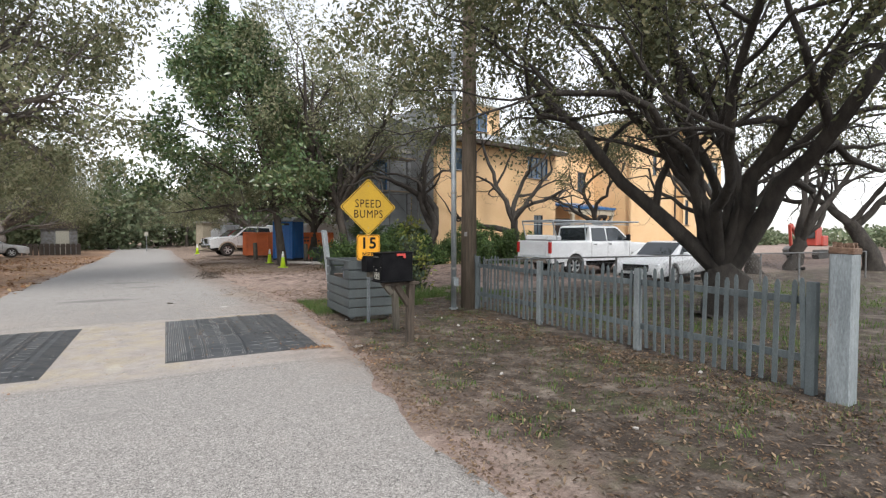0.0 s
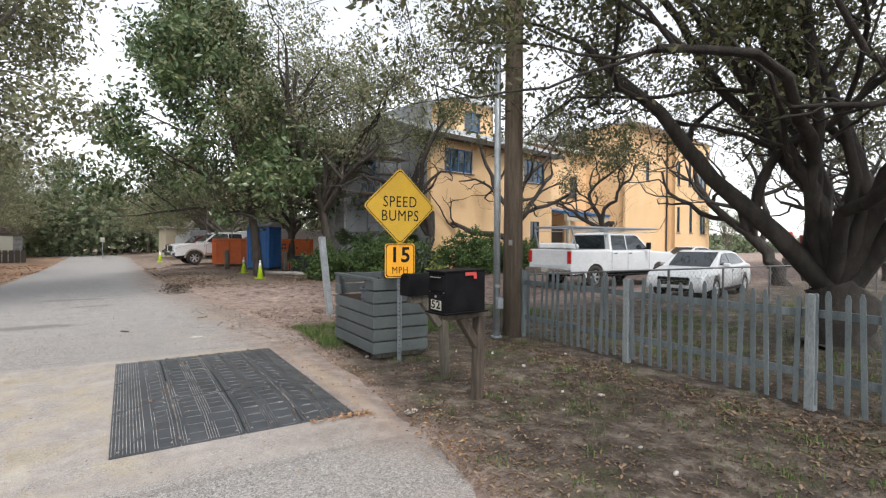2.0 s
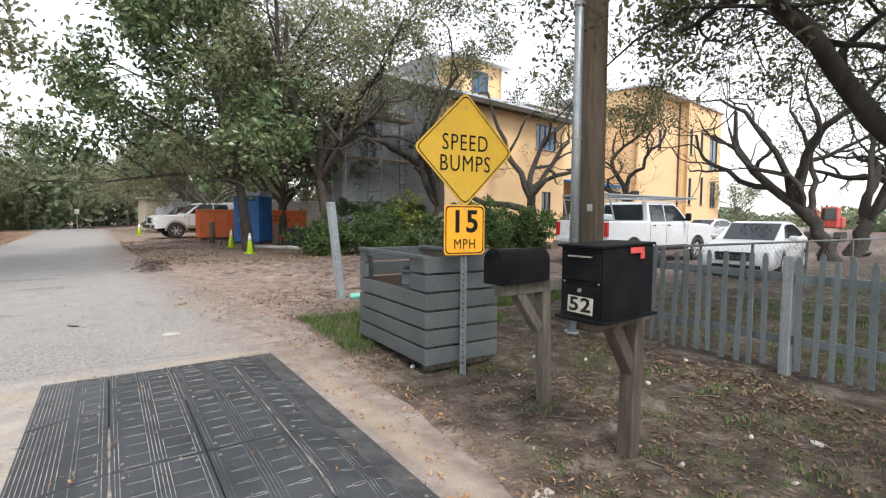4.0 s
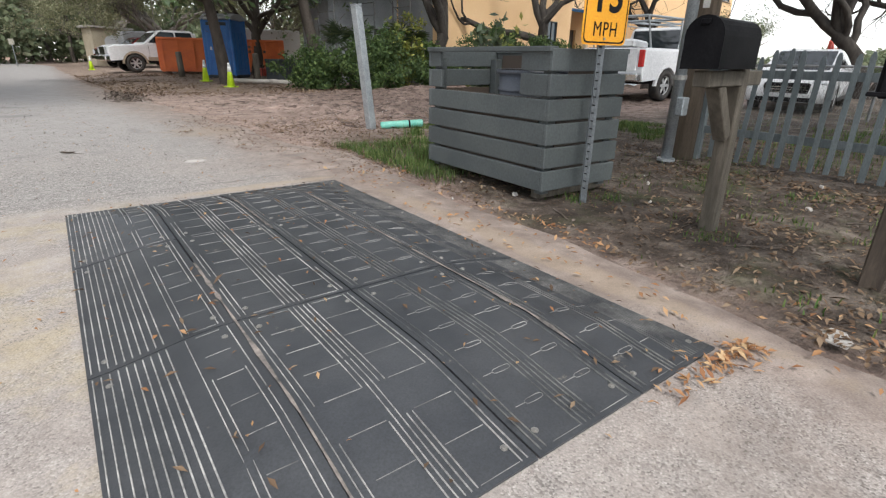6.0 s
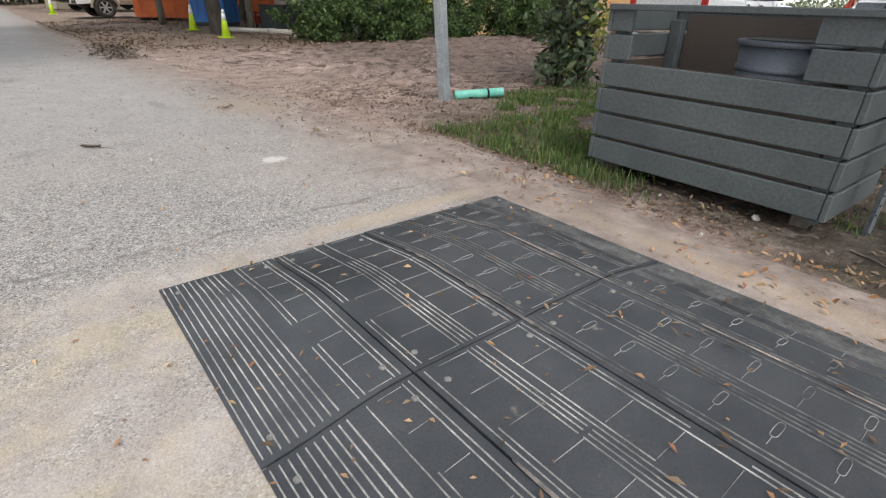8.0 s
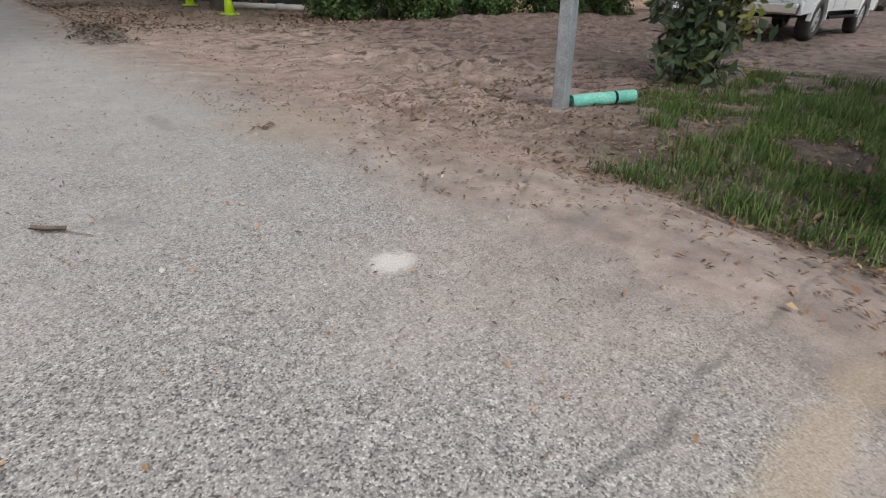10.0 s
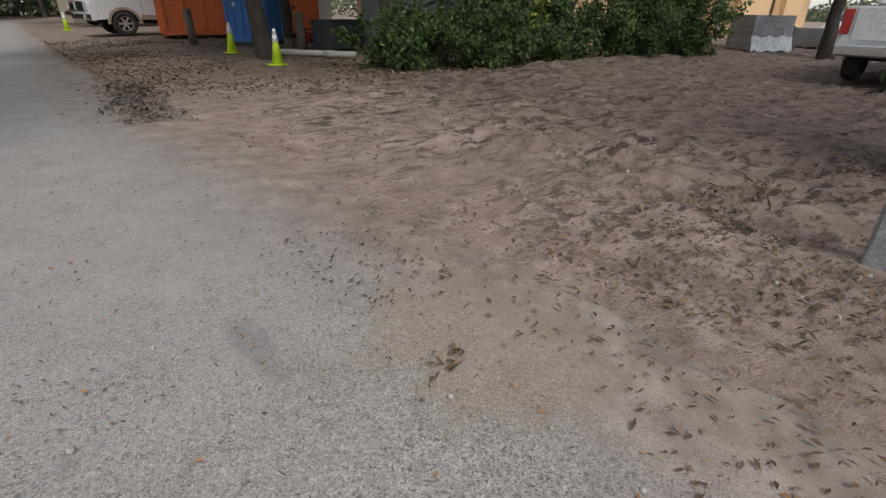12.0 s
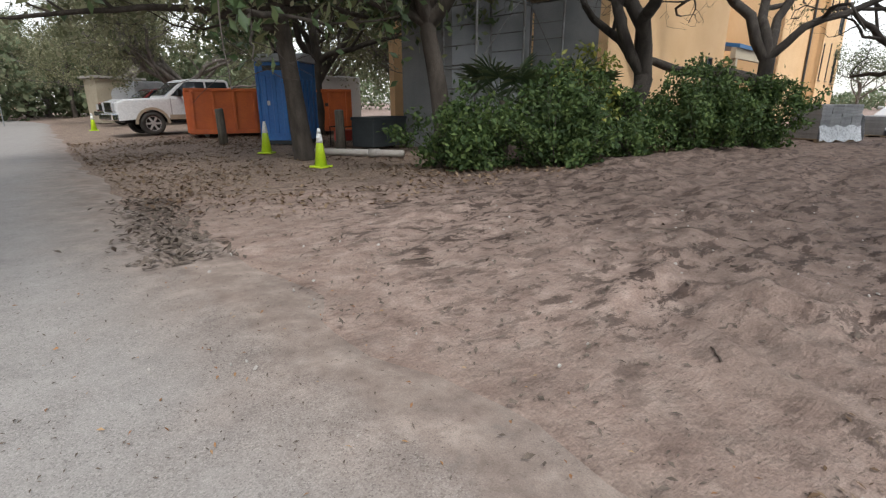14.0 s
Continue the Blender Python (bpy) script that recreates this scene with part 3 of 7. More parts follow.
rq = np.stack([ri[:-1, :-1], ri[:-1, 1:], ri[1:, 1:], ri[1:, :-1]], -1).reshape(-1, 4)
road = arrays("road", np.stack([RX, RY, RZ], -1).reshape(-1, 3), rq, M["asphalt"], None, True)
tagged(road, "worn grey chip-seal road with blown sand and faded yellow paint", "road", kind="structure")


# ---- rubber speed cushions ----
def cushion_height(x, y, w, l):
    e = np.minimum(np.minimum(x, w - x) / 0.50, np.minimum(y, l - y) / 0.62)
    return 0.012 + 0.075 * sstep(np.asarray(e, float), -0.15, 1.0)


def speed_cushion(m, label):
    W, L, cols, rows = 2.03, 3.5, 4, 3
    top = thing("speed_cushion", m, label, "speed cushion", "rubber speed cushions on the road")
    rng = random.Random(4)
    cw, rl = W / cols, L / rows
    for c in range(cols):
        for r in range(rows):
            x0, x1, y0, y1 = c * cw + 0.004, (c + 1) * cw - 0.004, r * rl + 0.004, (r + 1) * rl - 0.004
            nx_, ny_ = 8, 14
            xs, ys = np.linspace(x0, x1, nx_), np.linspace(y0, y1, ny_)
            bm = B()
            lift = rng.uniform(-0.002, 0.003)
            grid = [[bm.verts.new((x, y, float(cushion_height(x, y, W, L)) + lift)) for y in ys] for x in xs]
            low = [[bm.verts.new((x, y, 0.0)) for y in ys] for x in xs]
            for i in range(nx_ - 1):
                for j in range(ny_ - 1):
                    bm.faces.new((grid[i][j], grid[i + 1][j], grid[i + 1][j + 1], grid[i][j + 1]))
            for i in range(nx_ - 1):
                bm.faces.new((low[i][0], low[i + 1][0], grid[i + 1][0], grid[i][0]))
                bm.faces.new((grid[i][-1], grid[i + 1][-1], low[i + 1][-1], low[i][-1]))
            for j in range(ny_ - 1):
                bm.faces.new((grid[0][j], grid[0][j + 1], low[0][j + 1], low[0][j]))
                bm.faces.new((low[-1][j], low[-1][j + 1], grid[-1][j + 1], grid[-1][j]))
            mod = part("rubber_panel", bm, M["rubber"], top)
            ribs, bars = B(), B()

            def rib(xa, ya, xb, yb, w=0.0034, h=0.004, into=None):
                into = into or ribs
                n = max(1, int(math.hypot(xb - xa, yb - ya) / 0.16))
                dx, dy = yb - ya, xa - xb
                q = math.hypot(dx, dy)
                dx, dy = dx / q * w, dy / q * w
                last = None
                for k in range(n + 1):
                    f = k / n
                    x, y = xa + (xb - xa) * f, ya + (yb - ya) * f
                    z = float(cushion_height(x, y, W, L)) + lift
                    ring = [into.verts.new((x + dx, y + dy, z - 0.001)), into.verts.new((x + dx * 0.4, y + dy * 0.4, z + h)),
                            into.verts.new((x - dx * 0.4, y - dy * 0.4, z + h)), into.verts.new((x - dx, y - dy, z - 0.001))]
                    if last:
                        for a in range(3):
                            into.faces.new((last[a], last[a + 1], ring[a + 1], ring[a]))
                    last = ring

            edge_l, edge_r = c == 0, c == cols - 1
            # long tread ribs, broken here and there, in strips between the plain squares
            strips = {0: ((0.015, 10, 0.026), (0.315, 2, 0.022), (0.445, 2, 0.022)), 1: ((0.022, 2, 0.022), (0.205, 5, 0.021), (0.452, 2, 0.022)),
                      2: ((0.022, 2, 0.022), (0.205, 5, 0.021), (0.452, 2, 0.022)), 3: ((0.022, 2, 0.022), (0.20, 3, 0.021), (0.315, 12, 0.0155))}[c]
            step_y = (y1 - y0) / 7
            for b0, cnt, pitch in strips:
                for k in range(cnt):
                    xx = x0 + b0 + k * pitch
                    for j0, j1 in ((0.12, 6.9),) if cnt > 6 else rng.choice((((0.1, 6.9),), ((0.1, 4.0), (4.1, 6.9)), ((0.1, 2.0), (3.0, 6.9)), ((0.1, 5.0),))):
                        rib(xx, y0 + j0 * step_y, xx, y0 + j1 * step_y, 0.0030 if cnt > 6 and edge_l else 0.0021)
            # thin cross lines of the squares, with moulded finger grips
            squares = {0: ((0.35, 0.435),), 1: ((0.075, 0.20), (0.30, 0.445)), 2: ((0.075, 0.20), (0.30, 0.445)), 3: ((0.075, 0.195), (0.25, 0.31))}[c]
            for k in range(8):
                yy = y0 + 0.02 + k * (step_y - 0.006)
                for q0, q1 in squares:
                    grip = c >= 2 and 0 < k < 7
                    rib(x0 + q0, yy, x0 + (q1 - 0.082 if grip and q1 - q0 > 0.07 else q1), yy, 0.0015, 0.002, bars)
                    if grip and q1 - q0 > 0.07:
                        ring = [(x0 + q1 - 0.042 + 0.040 * math.copysign(abs(math.cos(a)) ** 0.5, math.cos(a)), yy + 0.011 * math.copysign(abs(math.sin(a)) ** 0.7, math.sin(a))) for a in np.linspace(0, 2 * math.pi, 13)]
                        for pa, pb in zip(ring, ring[1:]):
                            rib(*pa, *pb, 0.0014, 0.002, bars)
            tagged(part("tread", ribs, M["rib"] if c < 2 else M["ribdim"], mod, "scuffed tread ribs with highlights in their pale colour"), kind="stuff")
            tagged(part("moulding", bars, M["ribdark"], mod, "dusty moulded bars"), kind="stuff")
            for bx, by in ((x0 + 0.06, y0 + 0.08), (x1 - 0.06, y1 - 0.09), (x0 + 0.06, y1 - 0.09), (x1 - 0.06, y0 + 0.08)):
                z = float(cushion_height(bx, by, W, L)) + lift
                bb = one_rod((bx, by, z - 0.002), (bx, by, z + 0.003), 0.012, 0.012, 10)
                rod(bb, (bx, by, z + 0.003), (bx, by, z + 0.007), 0.008, 0.007, 6)
                part("bolt", bb, M["bolt"], mod, "dull zinc bolt")
    # sand that has settled in the long joints
    for c, a, b in ((1, 0.1, 1.9), (3, 0.3, 3.3), (2, 2.2, 3.1)):
        x = c * cw
        ys = np.linspace(a, b, 24)
        bm = B()
        last = None
        for k, y in enumerate(ys):
            w = 0.002 + 0.012 * abs(math.sin(k * 1.7 + c)) * rng.random()
            z = float(cushion_height(x, y, W, L)) + 0.0055
            cur = (bm.verts.new((x - w, y, z)), bm.verts.new((x + w, y, z)))
            if last:
                bm.faces.new((last[0], last[1], cur[1], cur[0]))
            last = cur
        part("joint_sand", bm, M["dust"], top, "pale sand in the joint")
    return top


cushion = speed_cushion(pose(0, 8.0, 0.006), "dark ribbed rubber speed cushion bolted to the road")
copy_thing(cushion, pose(-1.27 - 2.03, 7.85, 0.006))


# ---- grey slatted bin surround ----
def bin_surround():
    top = thing("bin_surround", pose(3.14, 9.98, 0.06, 0, 0, -1.5), "grey painted slatted timber surround for a rubbish bin", "bin enclosure")
    L, W, ph, gap = 1.62, 0.86, 0.163, 0.022
    for x, y in ((0.07, 0.07), (0.07, L - 0.07), (W - 0.07, 0.07), (W - 0.07, L - 0.07)):
        part("corner_post", one_box((x, y, 0.5), (0.085, 0.085, 1.04), (0, 0, 0), 0.004), M["greywood"], top)
    for k in range(6):
        z = 0.10 + k * (ph + gap)
        for y in (0.0, L):
            part("slat", one_box((W / 2, y, z), (W + 0.04, 0.036, ph), (0, 0, random.uniform(-0.3, 0.3)), 0.006), M["greywood"], top)
        part("slat", one_box((W, L / 2, z), (0.036, L - 0.04, ph), (0, 0, 0), 0.006), M["greywood"], top)
        if k < 4:
            part("slat", one_box((0.0, L / 2, z), (0.036, L - 0.04, ph), (random.uniform(-0.25, 0.25), 0, 0), 0.006), M["greywood"], top)
        else:
            part("slat", one_box((0.0, 0.17, z), (0.036, 0.30, ph), (0, 0, 0), 0.006), M["greywood"], top)
            if k == 5:
                part("slat", one_box((0.0, L - 0.10, z), (0.036, 0.16, ph), (0, 0, 0), 0.006), M["greywood"], top)
            else:
                part("slat", one_box((0.0, L - 0.11, z), (0.036, 0.18, ph), (0, 0, 0), 0.006), M["greywood"], top)
    # added dark boards stand in for the shaded inside behind the gaps
    for y in (0.034, L - 0.034):
        part("gap_shade_board", one_box((W / 2, y, 0.39), (W - 0.26, 0.012, 0.70)), M["fascia"], top, "dark board added as the shade between the slats")
    for x, h in ((0.034, 0.70), (W - 0.034, 1.02)):
        part("gap_shade_board", one_box((x, L / 2, 0.04 + h / 2), (0.012, L - 0.26, h)), M["fascia"], top, "dark board added as the shade between the slats")
    part("top_rail", one_box((0.0, L / 2, 1.10), (0.09, L + 0.02, 0.04), (0, 0, 0), 0.005), M["greywood"], top)
    part("top_rail", one_box((W, L / 2, 1.10), (0.09, L + 0.02, 0.04), (0, 0, 0), 0.005), M["greywood"], top)
    part("skid", one_box((W / 2, 0.12, -0.03), (W - 0.1, 0.09, 0.07)), M["oldwood"], top)
    part("skid", one_box((W / 2, L - 0.12, -0.03), (W - 0.1, 0.09, 0.07)), M["oldwood"], top)
    part("floor_board", one_box((W / 2, L / 2, 0.015), (W - 0.08, L - 0.08, 0.02)), M["oldwood"], top)


bin_surround()


def rubbish_bin(m):
    top = thing("rubbish_bin", m, "dark blue-grey round plastic rubbish bin inside the surround", "bin")
    part("body", rod(B(), (0, 0, 0), (0, 0, 0.90), 0.24, 0.285, 28), M["bingrey"], top, "", True)
    for z, r in ((0.74, 0.288), (0.885, 0.305)):
        part("rim", one_rod((0, 0, z), (0, 0, z + 0.03), r, r, 28), M["bingrey"], top, "", True)
    part("liner", one_rod((0, 0, 0.914), (0, 0, 0.922), 0.27, 0.26, 28), M["black"], top, "black bin liner")


rubbish_bin(pose(3.47, 10.50, 0.085))


# ---- warning signs on a steel post ----
def rounded(pts, r, n=4):
    out = []
    k = len(pts)
    for i in range(k):
        a, b, c = Vector(pts[i - 1]), Vector(pts[i]), Vector(pts[(i + 1) % k])
        u, w = (a - b).normalized() * r, (c - b).normalized() * r
        for j in range(n + 1):
            f = j / n
            out.append(tuple((b + u) * (1 - f) ** 2 + b * 2 * f * (1 - f) + (b + w) * f ** 2))
    return out


def warning_sign():
    top = thing("traffic_sign", pose(3.46, 9.80, 0, 0, 0, -6), "yellow speed bumps diamond and 15 mph plate on a steel post", "road sign")
    bm = B()
    prism(bm, [(-0.035, 0.0), (-0.02, 0.028), (0.02, 0.028), (0.035, 0.0), (0.028, 0.0), (0.016, 0.022), (-0.016, 0.022), (-0.028, 0.0)], -0.2, 2.55, 0, "z")
    part("post", bm, M["signpost"], top, "perforated galvanised steel post")
    holes = B()
    for k in range(40):
        rod(holes, (0, -0.001, 0.10 + k * 0.05 * 1.2), (0, 0.024, 0.10 + k * 0.05 * 1.2), 0.005, 0.005, 6)
    h = part("post_holes", holes, M["black"], top, "dark punched holes")
    tagged(h, kind="stuff")

    def panel(name, outline, inner, outer2, z, material):
        bm = B()
        prism(bm, [(a, b + z) for a, b in outline], -0.012, -0.006)
        p = part(name, bm, material, top)
        bm = B()
        v0 = [bm.verts.new((a, -0.0135, b + z)) for a, b in outer2]
        v1 = [bm.verts.new((a, -0.0135, b + z)) for a, b in inner]
        for i in range(len(v0)):
            j = (i + 1) % len(v0)
            bm.faces.new((v0[i], v0[j], v1[j], v1[i]))
        part("border", bm, M["black"], p, "black border line")
        return p

    def diamond(r):
        return rounded([(0, -r), (r, 0), (0, r), (-r, 0)], 0.06)

    def square(w, h_):
        return rounded([(-w, -h_), (w, -h_), (w, h_), (-w, h_)], 0.045)

    d = panel("diamond_panel", diamond(0.555), diamond(0.518), diamond(0.532), 2.215, M["signyellow"])
    up = Matrix.Rotation(radians(90), 4, "X")
    for text, z in (("SPEED", 2.275), ("BUMPS", 2.075)):
        words("lettering", text, 0.222, Matrix.Translation((0, -0.014, z)) @ up @ Matrix.Scale(0.80, 4, (1, 0, 0)), M["black"], d, 0.0)
    q = panel("speed_plate", square(0.228, 0.245), square(0.205, 0.222), square(0.216, 0.233), 1.437, M["signorange"])
    words("lettering", "15", 0.30, Matrix.Translation((0, -0.014, 1.51)) @ up, M["black"], q, 0.008)
    words("lettering", "MPH", 0.14, Matrix.Translation((0, -0.014, 1.295)) @ up @ Matrix.Scale(0.85, 4, (1, 0, 0)), M["black"], q, 0.0)
    for z in (2.62, 1.81, 1.64, 1.235):
        part("bolt", one_rod((0, -0.011, z), (0, -0.020, z), 0.011, 0.009, 8), M["bolt"], top)


warning_sign()


# ---- letter boxes ----
def old_letter_box():
    top = thing("letter_box", pose(3.60, 8.84, 0, 0, 0, 4), "dark dome-topped metal letter box on a weathered timber post", "mailbox")
    bm = B()
    box(bm, (0, 0, 0.60), (0.10, 0.10, 1.32), (0, -2.5, 0), 0.008)
    part("post", bm, M["oldwood"], top, "weathered grey timber post")
    part("arm", one_box((-0.14, 0, 0.995), (0.78, 0.10, 0.09), (0, 0, 0), 0.006), M["oldwood"], top)
    part("brace", one_box((-0.20, 0, 0.80), (0.42, 0.085, 0.085), (0, 52, 0), 0.006), M["oldwood"], top)
    out = [(-0.10, 0), (0.10, 0), (0.10, 0.17)] + [(0.10 * math.cos(a), 0.17 + 0.10 * math.sin(a)) for a in np.linspace(0.25, math.pi - 0.25, 9)] + [(-0.10, 0.17)]
    bm = B()
    v0 = [bm.verts.new((-0.58, a, 1.05 + b)) for a, b in out]
    v1 = [bm.verts.new((-0.05, a, 1.05 + b)) for a, b in out]
    bm.faces.new(v0), bm.faces.new(v1[::-1])
    for i in range(len(out)):
        j = (i + 1) % len(out)
        bm.faces.new((v0[j], v0[i], v1[i], v1[j]))
    bmesh.ops.recalc_face_normals(bm, faces=bm.faces)
    part("box", bm, M["blackbox"], top)
    bm = B()
    v0 = [bm.verts.new((-0.595, a * 1.06, 1.047 + b * 1.03)) for a, b in out]
    v1 = [bm.verts.new((-0.56, a * 1.06, 1.047 + b * 1.03)) for a, b in out]
    bm.faces.new(v0), bm.faces.new(v1[::-1])
    for i in range(len(out)):
        j = (i + 1) % len(out)
        bm.faces.new((v0[j], v0[i], v1[i], v1[j]))
    bmesh.ops.recalc_face_normals(bm, faces=bm.faces)
    part("door", bm, M["blackbox"], top)
    part("handle", one_box((-0.605, 0, 1.29), (0.02, 0.05, 0.03), (0, 0, 0), 0.004), M["blackbox"], top)


def lock_letter_box():
    top = thing("letter_box", pose(3.43, 7.85, 0, 0, 0, 5), "large black locking letter box numbered 52 on a timber post", "mailbox")
    part("post", one_box((0, 0, 0.45), (0.11, 0.11, 1.0), (0, 1.5, 0), 0.008), M["brownwood"], top, "weathered timber post")
    part("brace", one_box((-0.14, 0, 0.73), (0.40, 0.09, 0.09), (0, 55, 0), 0.006), M["brownwood"], top)
    part("arm", one_box((-0.17, 0, 0.915), (0.62, 0.12, 0.05), (0, 0, 0), 0.005), M["brownwood"], top)
    x0, x1, hw, z0, z1 = -0.575, -0.035, 0.15, 0.965, 1.405
    bm = one_box(((x0 + x1) / 2, 0, (z0 + z1) / 2), (x1 - x0, 2 * hw, z1 - z0), (0, 0, 0), 0.008)
    part("box", bm, M["blackbox"], top)
    part("base_flange", one_box(((x0 + x1) / 2, 0, z0 + 0.006), (x1 - x0 + 0.05, 2 * hw + 0.05, 0.018), (0, 0, 0), 0.003), M["blackbox"], top)
    part("hood", one_box(((x0 + x1) / 2 - 0.01, 0, z1 + 0.004), (x1 - x0 + 0.04, 2 * hw + 0.02, 0.016), (0, -1, 0), 0.004), M["blackbox"], top)
    d = part("hopper_door", one_box((x0 - 0.006, 0, 1.285), (0.014, 0.27, 0.16), (0, 0, 0), 0.003), M["blackbox"], top)
    part("pull", one_box((x0 - 0.022, 0, 1.345), (0.02, 0.16, 0.008)), M["bolt"], d, "thin steel pull edge")
    d = part("lower_door", one_box((x0 - 0.006, 0, 1.06), (0.014, 0.27, 0.21), (0, 0, 0), 0.003), M["blackbox"], top)
    part("lock", one_rod((x0 - 0.01, 0, 1.145), (x0 - 0.026, 0, 1.145), 0.013, 0.011, 12), M["bolt"], d, "zinc lock barrel")
    pl = part("number_plate", one_box((x0 - 0.016, -0.005, 1.058), (0.006, 0.175, 0.10), (2, 0, 0), 0.002), M["plate"], d, "pale number plate")
    words("lettering", "52", 0.115, Matrix.Translation((x0 - 0.0205, -0.005, 1.058)) @ Matrix.Rotation(radians(-90), 4, "Z") @ Matrix.Rotation(radians(90), 4, "X") @ Matrix.Scale(1.25, 4, (1, 0, 0)), M["black"], pl, 0.003)
    f = part("flag", one_box((-0.25, -hw - 0.012, 1.378), (0.15, 0.006, 0.035), (0, 0, 0), 0.001), M["red"], top, "faded red flag lying level")
    part("flag_arm", one_box((-0.19, -hw - 0.012, 1.345), (0.04, 0.006, 0.04)), M["red"], f)
    for sy in (-0.12, 0.12):
        for z in (0.965, 1.19):
            part("rivet", one_rod((x0 - 0.001, sy, z), (x0 - 0.009, sy, z), 0.006, 0.004, 8), M["bolt"], top)


old_letter_box()
lock_letter_box()


# ---- picket fence ----
def picket_fence():
    a, b = Vector((6.10, 3.34, 0)), Vector((6.34, 10.42, 0))
    d = b - a
    ang = math.degrees(math.atan2(d.y, d.x))
    top = thing("picket_fence", pose(a.x, a.y, 0, 0, 0, ang), "faded grey-green picket fence with gaps and flaking posts", "fence")
    L, rng = d.length, random.Random(9)
    tip = [(-0.026, 0.0), (0.026, 0.0), (0.026, 1.13), (0.010, 1.18), (-0.010, 1.18), (-0.026, 1.13)]
    me = B()
    prism(me, tip, -0.007, 0.007)
    first = link("picket", me, M["picket"], top)
    n = int(L / 0.15)
    for k in range(n):
        ob = first if k == 0 else new("picket", first.data)
        ob.parent = top
        ob.matrix_basis = pose(0.10 + k * 0.15 + rng.uniform(-0.012, 0.012), 0.035, 0.03 + rng.uniform(-0.02, 0.02), rng.uniform(-1.5, 1.5), rng.uniform(-1.6, 1.6), rng.uniform(-4, 4)) @ Matrix.Diagonal((rng.uniform(0.92, 1.12), 1, rng.uniform(0.96, 1.03), 1))
    for z in (0.34, 0.98):
        for k in range(3):
            part("rail", one_box((L * (k + 0.5) / 3, -0.012, z + rng.uniform(-0.01, 0.01)), (L / 3 - 0.004, 0.04, 0.085), (0, rng.uniform(-0.4, 0.4), 0), 0.004), M["picket"], top)
    for k in range(4):
        part("post", one_box((0.04 + (L - 0.08) * k / 3, 0.01, 0.58), (0.095, 0.09, 1.22), (0, 0, 0), 0.006), M["palepost"] if k in (1, 2) else M["picket"], top, "post with flaking pale paint" if k in (1, 2) else "")


picket_fence()


def gate_post():
    top = thing("gate_post", pose(6.08, 3.10, 0, 0, 0.6, 4), "thick white-painted gate post with a rotten brown top", "post")
    part("shaft", one_box((0, 0, 0.70), (0.205, 0.205, 1.62), (0, 0, 0), 0.012), M["whitepost"], top)
    bm = B()
    box(bm, (0, 0, 1.53), (0.22, 0.22, 0.07), (2, 1, 0), 0.01)
    rng = random.Random(3)
    for k in range(26):
        x, y = rng.uniform(-0.085, 0.085), rng.uniform(-0.085, 0.085)
        box(bm, (x, y, 1.57), (0.03, 0.03, rng.uniform(0.02, 0.10)), (rng.uniform(-14, 14), rng.uniform(-14, 14), 0))
    part("rotten_top", bm, M["rot"], top, "crumbling rusty brown end grain")


gate_post()


def utility_pole():
    top = thing("utility_pole", pose(6.22, 10.55, 0), "tall brown wooden utility pole beside the fence", "utility pole")
    bm = one_rod((0, 0, -0.3), (0, 0, 10.2), 0.185, 0.14, 20)
    part("shaft", bm, M["pole"], top, "", True)
    part("tag", one_box((-0.15, -0.105, 1.7), (0.008, 0.07, 0.10), (0, 0, 32)), M["bolt"], top)


def steel_mast():
    top = thing("steel_mast", pose(5.74, 10.42, 0, 0.3, -0.3, 0), "grey galvanised steel mast beside the utility pole", "pole")
    part("tube", one_rod((0, 0, -0.2), (0, 0, 6.0), 0.062, 0.055, 14), M["galv"], top, "", True)
    part("ground_plate", one_rod((0, 0, 0.0), (0, 0, 0.03), 0.10, 0.10, 14), M["galv"], top)
    for z in (0.9, 2.6, 4.3):
        part("clamp", one_rod((0, 0, z), (0, 0, z + 0.05), 0.072, 0.072, 14), M["bolt"], top)
    part("meter_socket", one_box((0.0, -0.08, 0.62), (0.12, 0.09, 0.20), (0, 0, 0), 0.01), M["galv"], top)


utility_pole()
steel_mast()


def leaning_post():
    top = thing("leaning_post", pose(4.14, 14.62, 0, 0, -7.0, 14), "pale grey square marker post leaning over the sand", "post")
    part("shaft", one_box((0, 0, 0.80), (0.125, 0.125, 2.0), (0, 0, 0), 0.01), M["galv"], top)
    part("cap", one_box((0, 0, 1.81), (0.13, 0.13, 0.02), (0, 0, 0), 0.004), M["galv"], top)


leaning_post()


def drain_pipe():
    m = pose(4.66, 14.50, 0.045, 0, 87, -24)
    top = thing("plastic_pipe", m, "short piece of teal plastic pipe lying on the sand", "pipe")
    bm = B()
    n = 18
    for r, flip in ((0.062, False), (0.054, True)):
        for k in range(n):
            a0, a1 = 2 * math.pi * k / n, 2 * math.pi * (k + 1) / n
            vs = [bm.verts.new((r * math.cos(a), r * math.sin(a), z)) for a, z in ((a0, -0.36), (a1, -0.36), (a1, 0.34), (a0, 0.34))]
            bm.faces.new(vs[::-1] if flip else vs)
    for z in (-0.36, 0.34):
        for k in range(n):
            a0, a1 = 2 * math.pi * k / n, 2 * math.pi * (k + 1) / n
            bm.faces.new([bm.verts.new((r * math.cos(a), r * math.sin(a), z)) for a, r in ((a0, 0.054), (a1, 0.054), (a1, 0.062), (a0, 0.062))])
    part("tube", bm, M["pvc"], top, "", True)
    part("band", one_rod((0, 0, 0.10), (0, 0, 0.13), 0.0635, 0.0635, 18), M["black"], top, "black band")


drain_pipe()

